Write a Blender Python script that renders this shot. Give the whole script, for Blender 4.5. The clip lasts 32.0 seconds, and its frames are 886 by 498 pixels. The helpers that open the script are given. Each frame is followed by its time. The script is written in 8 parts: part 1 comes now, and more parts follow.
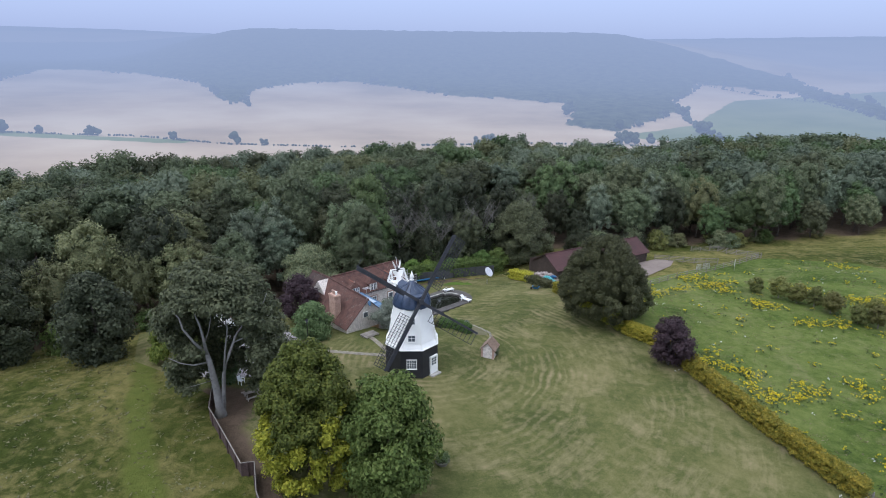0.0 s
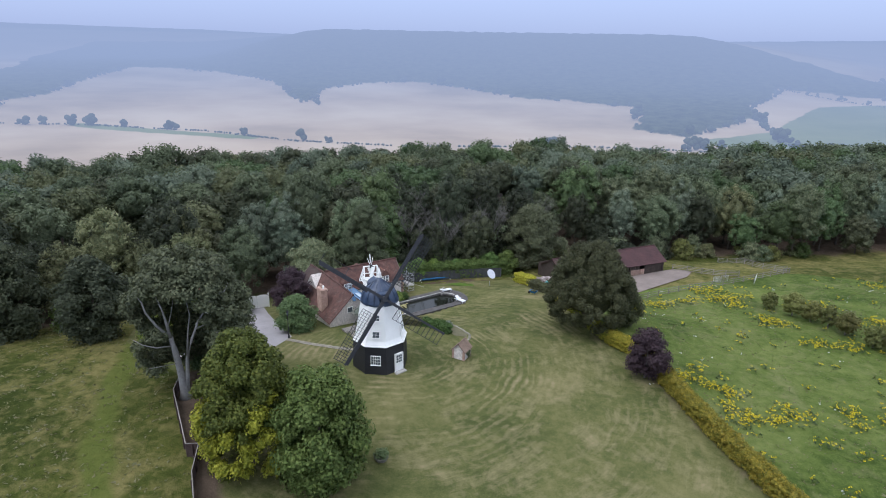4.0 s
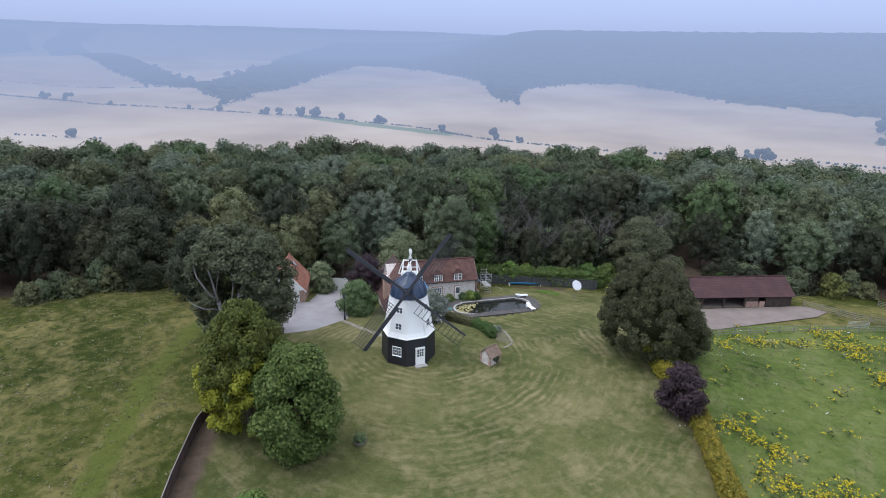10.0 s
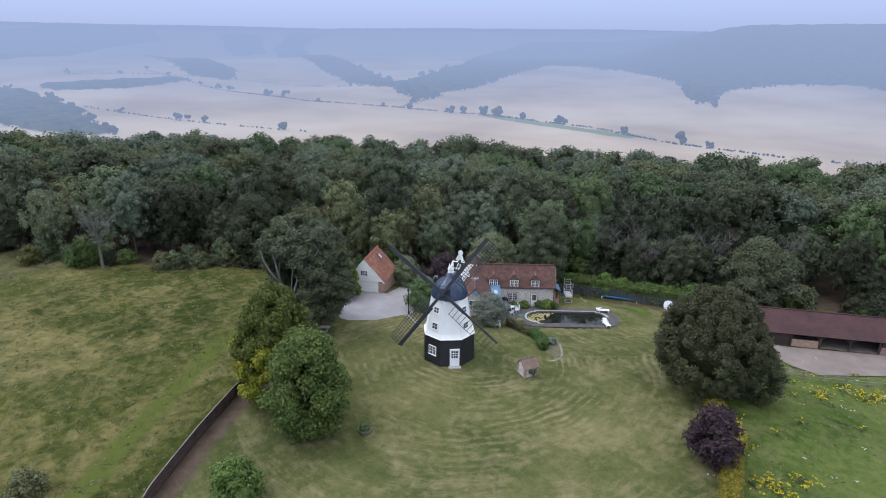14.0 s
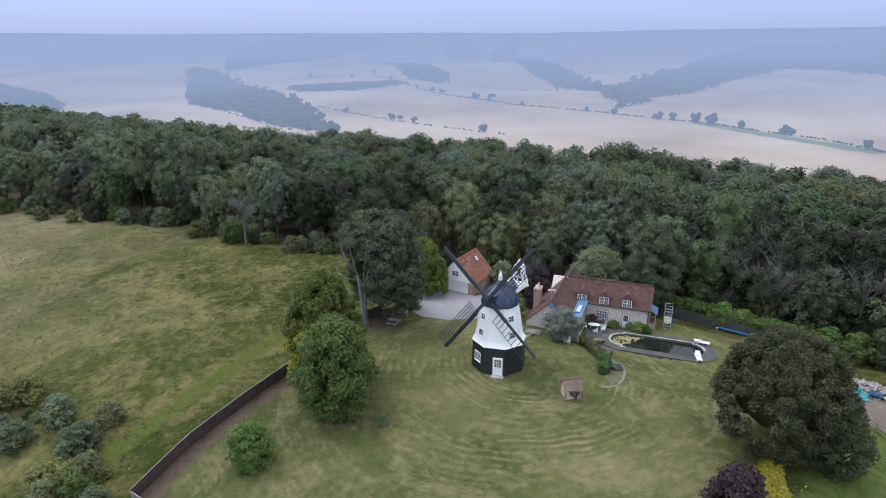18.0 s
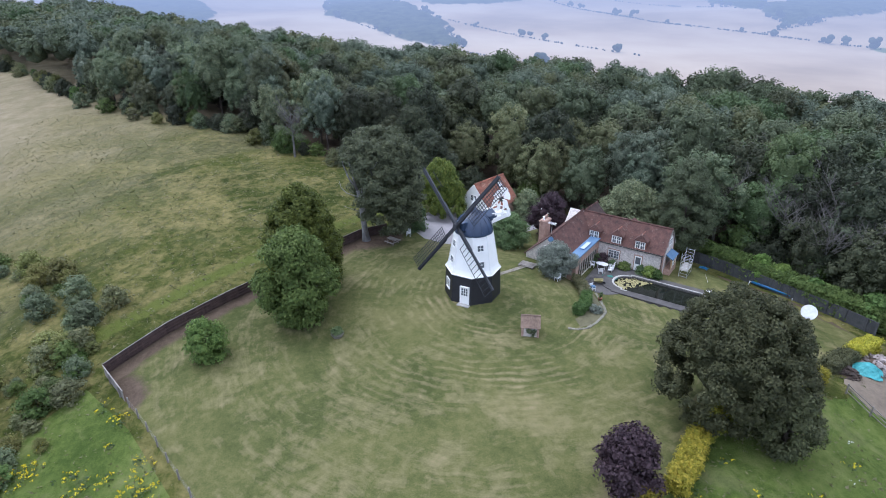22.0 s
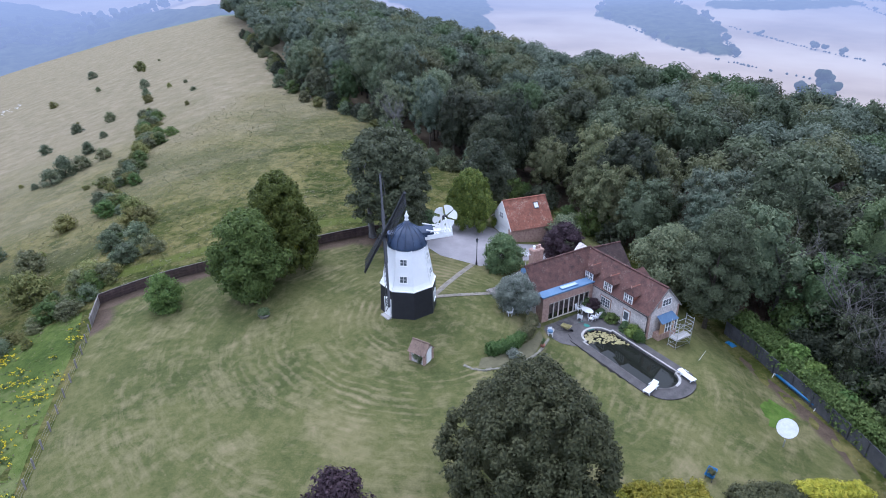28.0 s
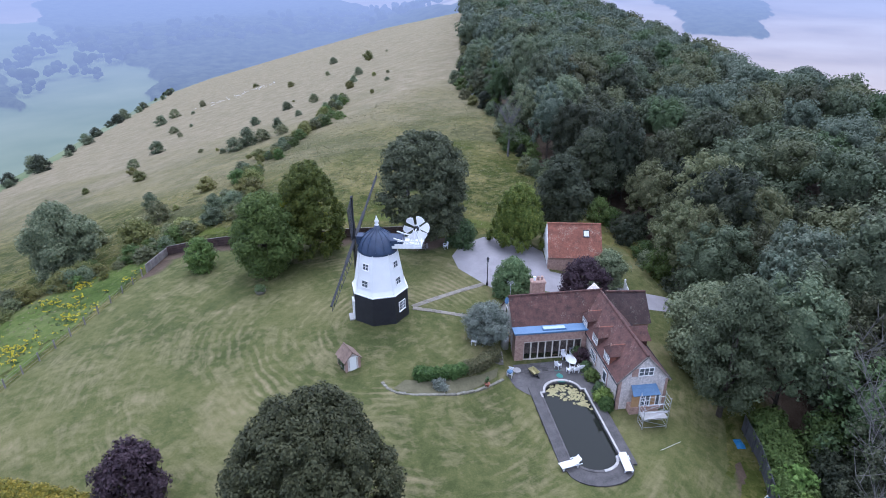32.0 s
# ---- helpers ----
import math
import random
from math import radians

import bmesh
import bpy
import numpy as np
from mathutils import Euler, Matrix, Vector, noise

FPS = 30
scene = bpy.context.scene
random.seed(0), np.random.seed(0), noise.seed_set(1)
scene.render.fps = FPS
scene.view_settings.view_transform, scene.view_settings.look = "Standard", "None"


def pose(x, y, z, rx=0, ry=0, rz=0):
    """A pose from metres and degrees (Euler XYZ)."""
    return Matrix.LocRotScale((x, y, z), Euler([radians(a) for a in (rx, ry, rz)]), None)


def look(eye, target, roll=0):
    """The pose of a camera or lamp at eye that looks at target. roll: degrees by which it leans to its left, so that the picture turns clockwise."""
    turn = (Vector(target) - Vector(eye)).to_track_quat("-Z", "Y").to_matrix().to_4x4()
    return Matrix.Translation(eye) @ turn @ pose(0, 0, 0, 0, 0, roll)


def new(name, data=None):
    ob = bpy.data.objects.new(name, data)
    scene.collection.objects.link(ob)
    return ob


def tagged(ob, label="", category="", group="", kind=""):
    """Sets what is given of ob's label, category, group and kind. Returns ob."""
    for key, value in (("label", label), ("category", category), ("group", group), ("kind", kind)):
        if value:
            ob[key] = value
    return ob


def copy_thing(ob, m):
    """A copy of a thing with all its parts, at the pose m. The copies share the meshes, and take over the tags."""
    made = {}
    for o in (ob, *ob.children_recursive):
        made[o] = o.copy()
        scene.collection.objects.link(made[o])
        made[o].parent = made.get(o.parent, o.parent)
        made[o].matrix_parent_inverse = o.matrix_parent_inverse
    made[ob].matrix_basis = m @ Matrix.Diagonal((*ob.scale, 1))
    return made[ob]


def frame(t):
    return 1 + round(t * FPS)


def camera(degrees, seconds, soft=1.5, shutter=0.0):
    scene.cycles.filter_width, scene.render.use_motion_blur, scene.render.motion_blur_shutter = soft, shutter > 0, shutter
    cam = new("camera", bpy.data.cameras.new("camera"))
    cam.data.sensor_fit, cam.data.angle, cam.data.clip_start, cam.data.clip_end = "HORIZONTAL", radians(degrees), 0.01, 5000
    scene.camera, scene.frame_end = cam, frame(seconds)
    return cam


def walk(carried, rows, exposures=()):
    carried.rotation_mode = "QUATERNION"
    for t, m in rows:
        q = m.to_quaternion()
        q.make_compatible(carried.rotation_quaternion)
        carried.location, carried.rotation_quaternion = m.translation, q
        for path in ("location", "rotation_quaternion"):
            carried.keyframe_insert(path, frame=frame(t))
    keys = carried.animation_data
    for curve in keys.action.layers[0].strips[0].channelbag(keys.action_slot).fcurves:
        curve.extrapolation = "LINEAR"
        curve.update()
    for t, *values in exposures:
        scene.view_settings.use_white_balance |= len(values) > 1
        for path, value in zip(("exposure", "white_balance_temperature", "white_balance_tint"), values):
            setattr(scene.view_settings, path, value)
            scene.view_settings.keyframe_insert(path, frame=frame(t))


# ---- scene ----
cam = camera(72.5, 32.0, soft=0.95)
PATH = [
    (0, (1.023, -61.246, 33.853), (1.095, -59.346, 33.232), 0.70),
    (1, (4.571, -61.386, 33.840), (4.606, -59.484, 33.221), 0.80),
    (2, (7.013, -61.367, 33.916), (7.000, -59.466, 33.295), 0.80),
    (3, (9.098, -61.343, 33.904), (9.024, -59.444, 33.283), 0.90),
    (5.5, (15.329, -60.826, 33.843), (15.075, -58.941, 33.223), 1.20),
    (6, (16.693, -60.675, 33.857), (16.393, -58.797, 33.237), 1.10),
    (7, (19.417, -60.156, 33.906), (19.024, -58.296, 33.285), 1.20),
    (8, (22.358, -59.427, 33.957), (21.859, -57.593, 33.334), 1.20),
    (9, (25.438, -58.414, 34.069), (24.813, -56.621, 33.443), 1.20),
    (10, (28.652, -57.135, 34.209), (27.904, -55.390, 33.579), 1.20),
    (11, (31.829, -55.638, 34.370), (30.960, -53.952, 33.736), 1.20),
    (12, (35.151, -53.751, 34.554), (34.158, -52.136, 33.915), 0.90),
    (13, (38.397, -51.518, 34.681), (37.278, -49.989, 34.042), 0.80),
    (14, (41.417, -48.969, 34.738), (40.176, -47.537, 34.099), 0.40),
    (14.5, (42.833, -47.608, 34.766), (41.534, -46.228, 34.126), 0.40),
    (16.5, (48.226, -41.653, 34.783), (46.712, -40.509, 34.149), -0.10),
    (17, (49.384, -39.978, 34.769), (47.821, -38.902, 34.137), -0.20),
    (18, (51.411, -36.446, 34.648), (49.759, -35.510, 34.021), -0.40),
    (19, (53.310, -32.740, 34.557), (51.584, -31.943, 33.935), -0.60),
    (19.5, (54.176, -30.797, 34.506), (52.428, -30.045, 33.887), -0.70),
    (19.8, (54.531, -29.584, 34.472), (52.776, -28.858, 33.846), -0.66),
    (20, (54.768, -28.775, 34.449), (53.012, -28.068, 33.805), -0.63),
    (20.1, (54.887, -28.370, 34.437), (53.133, -27.674, 33.774), -0.62),
    (20.2, (55.005, -27.966, 34.426), (53.256, -27.281, 33.738), -0.61),
    (20.3, (55.124, -27.561, 34.414), (53.381, -26.889, 33.699), -0.59),
    (20.4, (55.242, -27.157, 34.403), (53.508, -26.497, 33.656), -0.58),
    (20.5, (55.361, -26.752, 34.391), (53.635, -26.105, 33.614), -0.57),
    (20.6, (55.479, -26.348, 34.380), (53.760, -25.713, 33.579), -0.55),
    (20.7, (55.598, -25.943, 34.368), (53.884, -25.319, 33.546), -0.54),
    (20.8, (55.716, -25.539, 34.357), (54.007, -24.926, 33.518), -0.53),
    (21, (55.953, -24.730, 34.334), (54.247, -24.136, 33.475), -0.50),
    (22, (56.635, -20.689, 34.130), (54.908, -20.165, 33.267), -0.30),
    (23, (57.396, -16.337, 34.033), (55.645, -15.896, 33.171), 0.10),
    (24, (58.224, -11.218, 34.068), (56.450, -10.884, 33.208), 0.20),
    (25, (58.772, -5.646, 34.162), (56.978, -5.440, 33.304), 0.20),
    (25.5, (58.858, -2.833, 34.233), (57.057, -2.693, 33.375), 0.20),
    (27.5, (57.869, 8.856, 34.726), (56.071, 8.686, 33.866), -0.10),
    (28, (57.222, 11.848, 34.780), (55.434, 11.598, 33.918), -0.00),
    (29, (55.357, 18.081, 34.901), (53.599, 17.671, 34.040), -0.10),
    (30, (52.705, 24.292, 35.022), (51.001, 23.702, 34.157), -0.00),
    (31, (49.150, 30.252, 35.060), (47.521, 29.481, 34.194), -0.10),
    (32, (45.277, 35.894, 35.043), (43.741, 34.949, 34.179), -0.00),
]
walk(cam, [(t, look(eye, target, roll)) for t, eye, target, roll in PATH], [(0, 0.06, 5700, 13), (19, 0.08, 5700, 13), (21.8, 0.36, 5400, 16), (26, 0.36, 5150, 19), (32, 0.36, 5060, 21)])

# ---- light: a dull, hazy morning ----
SUN_EL, SUN_AZ = 58.0, 215.0
world = bpy.data.worlds.new("overcast_sky")
scene.world = world
world.use_nodes = True
wn, wl = world.node_tree.nodes, world.node_tree.links
wn.clear()
sky = wn.new("ShaderNodeTexSky")
sky.sky_type, sky.sun_disc = "NISHITA", False
sky.sun_elevation, sky.sun_rotation = radians(SUN_EL), radians(90 - SUN_AZ)
sky.air_density, sky.dust_density, sky.ozone_density = 1.2, 2.0, 2.5
# overcast: pale and bluish at the horizon, brighter overhead
geo = wn.new("ShaderNodeTexCoord")
sep = wn.new("ShaderNodeSeparateXYZ")
wl.new(geo.outputs["Generated"], sep.inputs[0])
up = wn.new("ShaderNodeValToRGB")
up.color_ramp.elements[0].position, up.color_ramp.elements[0].color = 0.0, (0.335, 0.39, 0.55, 1)
up.color_ramp.elements[1].position, up.color_ramp.elements[1].color = 0.70, (1.30, 1.30, 1.27, 1)
mid = up.color_ramp.elements.new(0.10)
mid.color = (0.455, 0.52, 0.715, 1)
wl.new(sep.outputs["Z"], up.inputs[0])
gain = wn.new("ShaderNodeVectorMath")
gain.operation = "SCALE"
gain.inputs["Scale"].default_value = 13.5
wl.new(up.outputs[0], gain.inputs[0])
cloud = wn.new("ShaderNodeMix")
cloud.data_type = "RGBA"
cloud.inputs["Factor"].default_value = 0.80
wl.new(gain.outputs[0], cloud.inputs["B"])
bg = wn.new("ShaderNodeBackground")
bg.inputs["Strength"].default_value = 0.100
wo = wn.new("ShaderNodeOutputWorld")
wl.new(sky.outputs[0], cloud.inputs["A"])
wl.new(cloud.outputs["Result"], bg.inputs["Color"])
wl.new(bg.outputs[0], wo.inputs["Surface"])
sun = new("sun", bpy.data.lights.new("sun", "SUN"))
sun.data.energy, sun.data.angle, sun.data.color = 1.35, radians(36), (1.0, 0.96, 0.90)
sun.matrix_world = look((0, 0, 100), (-100 * math.cos(radians(SUN_AZ)) / math.tan(radians(SUN_EL)),
                                     -100 * math.sin(radians(SUN_AZ)) / math.tan(radians(SUN_EL)), 0))

# ---- materials ----


def node_mat(name):
    m = bpy.data.materials.new(name)
    m.use_nodes = True
    nt = m.node_tree
    return m, nt, nt.nodes["Principled BSDF"], nt.nodes["Material Output"]


def ramp_of(nt, fac, stops):
    r = nt.nodes.new("ShaderNodeValToRGB")
    els = r.color_ramp.elements
    while len(els) < len(stops):
        els.new(0.5)
    for e, (p, c) in zip(els, stops):
        e.position, e.color = p, (*c, 1)
    nt.links.new(fac, r.inputs[0])
    return r.outputs[0]


def noise_of(nt, scale, detail=4.0, rough=0.6, vec=None, distort=0.0):
    n = nt.nodes.new("ShaderNodeTexNoise")
    n.inputs["Scale"].default_value, n.inputs["Detail"].default_value = scale, detail
    n.inputs["Roughness"].default_value, n.inputs["Distortion"].default_value = rough, distort
    if vec is not None:
        nt.links.new(vec, n.inputs["Vector"])
    return n.outputs["Fac"]


def place_of(nt):
    return nt.nodes.new("ShaderNodeNewGeometry").outputs["Position"]


def mix_of(nt, fac, a, b, blend="MIX"):
    m = nt.nodes.new("ShaderNodeMix")
    m.data_type, m.blend_type = "RGBA", blend
    for key, v in (("Factor", fac), ("A", a), ("B", b)):
        if hasattr(v, "links"):
            nt.links.new(v, m.inputs[key])
        elif key == "Factor":
            m.inputs[key].default_value = v
        else:
            m.inputs[key].default_value = (*v, 1)
    return m.outputs["Result"]


def math_of(nt, op, a, b=0.0, c=0.0):
    m = nt.nodes.new("ShaderNodeMath")
    m.operation = op
    for i, v in enumerate((a, b, c)):
        if hasattr(v, "links"):
            nt.links.new(v, m.inputs[i])
        else:
            m.inputs[i].default_value = v
    return m.outputs[0]


def bump_of(nt, bsdf, height, strength=0.4, dist=0.05):
    b = nt.nodes.new("ShaderNodeBump")
    b.inputs["Strength"].default_value, b.inputs["Distance"].default_value = strength, dist
    nt.links.new(height, b.inputs["Height"])
    nt.links.new(b.outputs[0], bsdf.inputs["Normal"])


def plain(name, dark, light, scale=3.0, rough=0.7, metal=0.0, fine=30.0, bump=0.3, dist=0.01, random_tone=0.0):
    """A surface of two tones, at two scales, with fine relief; pieces may vary by their own random number."""
    m, nt, b, _ = node_mat(name)
    pos = place_of(nt)
    n = noise_of(nt, scale, 5, 0.65, pos)
    f = noise_of(nt, fine, 3, 0.6, pos)
    mixed = math_of(nt, "ADD", math_of(nt, "MULTIPLY", n, 0.65), math_of(nt, "MULTIPLY", f, 0.35))
    col = ramp_of(nt, mixed, [(0.3, dark), (0.7, light)])
    if random_tone:
        rnd = nt.nodes.new("ShaderNodeObjectInfo").outputs["Random"]
        val = math_of(nt, "ADD", math_of(nt, "MULTIPLY", rnd, random_tone), 1 - random_tone / 2)
        hsv = nt.nodes.new("ShaderNodeHueSaturation")
        nt.links.new(col, hsv.inputs["Color"])
        nt.links.new(val, hsv.inputs["Value"])
        col = hsv.outputs[0]
    nt.links.new(col, b.inputs["Base Color"])
    b.inputs["Roughness"].default_value, b.inputs["Metallic"].default_value = rough, metal
    bump_of(nt, b, f, bump, dist)
    return m


def leaf_mat(name, dark, mid, light, spread=0.5):
    """Foliage: each leaf clump has its own tone, each tree its own shade; light comes a little through the leaves."""
    m, nt, b, out = node_mat(name)
    geo = nt.nodes.new("ShaderNodeNewGeometry")
    pos = geo.outputs["Position"]
    n = noise_of(nt, 0.35, 3, 0.6, pos)
    isl = geo.outputs["Random Per Island"]
    cell = nt.nodes.new("ShaderNodeTexVoronoi")
    cell.inputs["Scale"].default_value = 4.2
    nt.links.new(pos, cell.inputs["Vector"])
    leaf = nt.nodes.new("ShaderNodeSeparateColor")
    nt.links.new(cell.outputs["Color"], leaf.inputs[0])
    grown = nt.nodes.new("ShaderNodeAttribute")
    grown.attribute_name = "tree_tone"
    own = math_of(nt, "ADD", math_of(nt, "MULTIPLY", isl, spread * 0.55), math_of(nt, "MULTIPLY", leaf.outputs[0], 0.52 - 0.12 * spread))
    fac = math_of(nt, "ADD", math_of(nt, "ADD", own, math_of(nt, "MULTIPLY", n, 0.50 - 0.43 * spread)), grown.outputs["Fac"])
    col = ramp_of(nt, fac, [(0.15, dark), (0.5, mid), (0.85, light)])
    bump_of(nt, b, cell.outputs["Distance"], 0.9, 0.14)
    rnd = nt.nodes.new("ShaderNodeObjectInfo").outputs["Random"]
    hsv = nt.nodes.new("ShaderNodeHueSaturation")
    nt.links.new(col, hsv.inputs["Color"])
    nt.links.new(math_of(nt, "ADD", math_of(nt, "MULTIPLY", rnd, 0.62), 0.70), hsv.inputs["Value"])
    nt.links.new(math_of(nt, "ADD", math_of(nt, "MULTIPLY", math_of(nt, "FRACT", math_of(nt, "MULTIPLY", rnd, 7.3)), 0.035), 0.467), hsv.inputs["Hue"])
    nt.links.new(hsv.outputs[0], b.inputs["Base Color"])
    b.inputs["Roughness"].default_value = 0.6
    b.inputs["Specular IOR Level"].default_value = 0.25
    tr = nt.nodes.new("ShaderNodeBsdfTranslucent")
    nt.links.new(hsv.outputs[0], tr.inputs["Color"])
    mix = nt.nodes.new("ShaderNodeMixShader")
    mix.inputs[0].default_value = 0.25
    nt.links.new(b.outputs[0], mix.inputs[1])
    nt.links.new(tr.outputs[0], mix.inputs[2])
    nt.links.new(mix.outputs[0], out.inputs["Surface"])
    return m


def grass_mat(name, dark, mid, light, dry, dry_amount, big=0.06, mow=None, relief=0.12, clump=2.0):
    """Grass: broad patches, tussocks and fine blades, dry where it is thin; mow bends rings of mowing round a point."""
    m, nt, b, _ = node_mat(name)
    pos = place_of(nt)
    broad = noise_of(nt, big, 5, 0.62, pos, 0.6)
    tuft = noise_of(nt, 1.1, 4, 0.7, pos)
    fine = noise_of(nt, 9.0, 3, 0.75, pos)
    fac = math_of(nt, "ADD", math_of(nt, "MULTIPLY", broad, 0.5),
                  math_of(nt, "ADD", math_of(nt, "MULTIPLY", tuft, 0.28), math_of(nt, "MULTIPLY", fine, 0.22)))
    col = ramp_of(nt, fac, [(0.41, dark), (0.5, mid), (0.60, light)])
    patch = noise_of(nt, big * 2.2, 6, 0.7, pos, 0.5)
    small = noise_of(nt, 0.55, 5, 0.75, pos, 0.4)
    thin = math_of(nt, "ADD", math_of(nt, "MULTIPLY_ADD", patch, 2.6, dry_amount - 1.66), math_of(nt, "MULTIPLY_ADD", small, clump, clump * -0.5))
    if mow:
        sep = nt.nodes.new("ShaderNodeSeparateXYZ")
        nt.links.new(pos, sep.inputs[0])
        dx = math_of(nt, "SUBTRACT", sep.outputs[0], mow[0])
        dy = math_of(nt, "MULTIPLY", math_of(nt, "SUBTRACT", sep.outputs[1], mow[1]), mow[2])
        rad = math_of(nt, "SQRT", math_of(nt, "ADD", math_of(nt, "MULTIPLY", dx, dx), math_of(nt, "MULTIPLY", dy, dy)))
        wob = math_of(nt, "ADD", rad, math_of(nt, "MULTIPLY", noise_of(nt, 0.07, 3, 0.6, pos), 4.5))
        ring = math_of(nt, "SINE", math_of(nt, "MULTIPLY", wob, 7.0))
        fade = nt.nodes.new("ShaderNodeMapRange")
        fade.inputs["From Min"].default_value, fade.inputs["From Max"].default_value = 36.0, 13.0
        nt.links.new(rad, fade.inputs["Value"])
        worn = math_of(nt, "MINIMUM", math_of(nt, "MAXIMUM", math_of(nt, "MULTIPLY_ADD", noise_of(nt, 0.10, 4, 0.7, pos), 5.0, -2.35), 0.0), 1.0)
        ring = math_of(nt, "MULTIPLY", math_of(nt, "MULTIPLY", ring, fade.outputs[0]), worn)
        thin = math_of(nt, "ADD", thin, math_of(nt, "MULTIPLY", ring, 0.5))
        # swaths left by the mower, drawn out along its rounds
        lap = nt.nodes.new("ShaderNodeCombineXYZ")
        nt.links.new(math_of(nt, "MULTIPLY", wob, 1.3), lap.inputs[0])
        nt.links.new(math_of(nt, "MULTIPLY", math_of(nt, "ARCTAN2", dy, dx), 2.6), lap.inputs[1])
        thin = math_of(nt, "ADD", thin, math_of(nt, "MULTIPLY_ADD", noise_of(nt, 1.0, 5, 0.75, lap.outputs[0]), 1.5, -0.78))
    cl = nt.nodes.new("ShaderNodeClamp")
    nt.links.new(thin, cl.inputs[0])
    fin = mix_of(nt, cl.outputs[0], col, dry)
    for layer, tone in (("bare_earth", ramp_of(nt, math_of(nt, "ADD", math_of(nt, "MULTIPLY", small, 0.6), math_of(nt, "MULTIPLY", fine, 0.4)), [(0.35, (0.056, 0.038, 0.029)), (0.65, (0.125, 0.091, 0.070))])), ("trodden", mix_of(nt, tuft, (0.060, 0.082, 0.014), (0.125, 0.140, 0.032)))):
        a = nt.nodes.new("ShaderNodeAttribute")
        a.attribute_name = layer
        k = math_of(nt, "ADD", math_of(nt, "MULTIPLY", a.outputs["Fac"], 2.4), math_of(nt, "MULTIPLY_ADD", small, 2.2, -2.2))
        k = math_of(nt, "MULTIPLY", math_of(nt, "MINIMUM", math_of(nt, "MAXIMUM", k, 0.0), 0.92), math_of(nt, "GREATER_THAN", a.outputs["Fac"], 0.001))
        fin = mix_of(nt, k, fin, tone)
    nt.links.new(fin, b.inputs["Base Color"])
    b.inputs["Roughness"].default_value = 0.95
    b.inputs["Specular IOR Level"].default_value = 0.1
    bump_of(nt, b, math_of(nt, "ADD", tuft, math_of(nt, "MULTIPLY", fine, 0.5)), 0.7, relief)
    return m


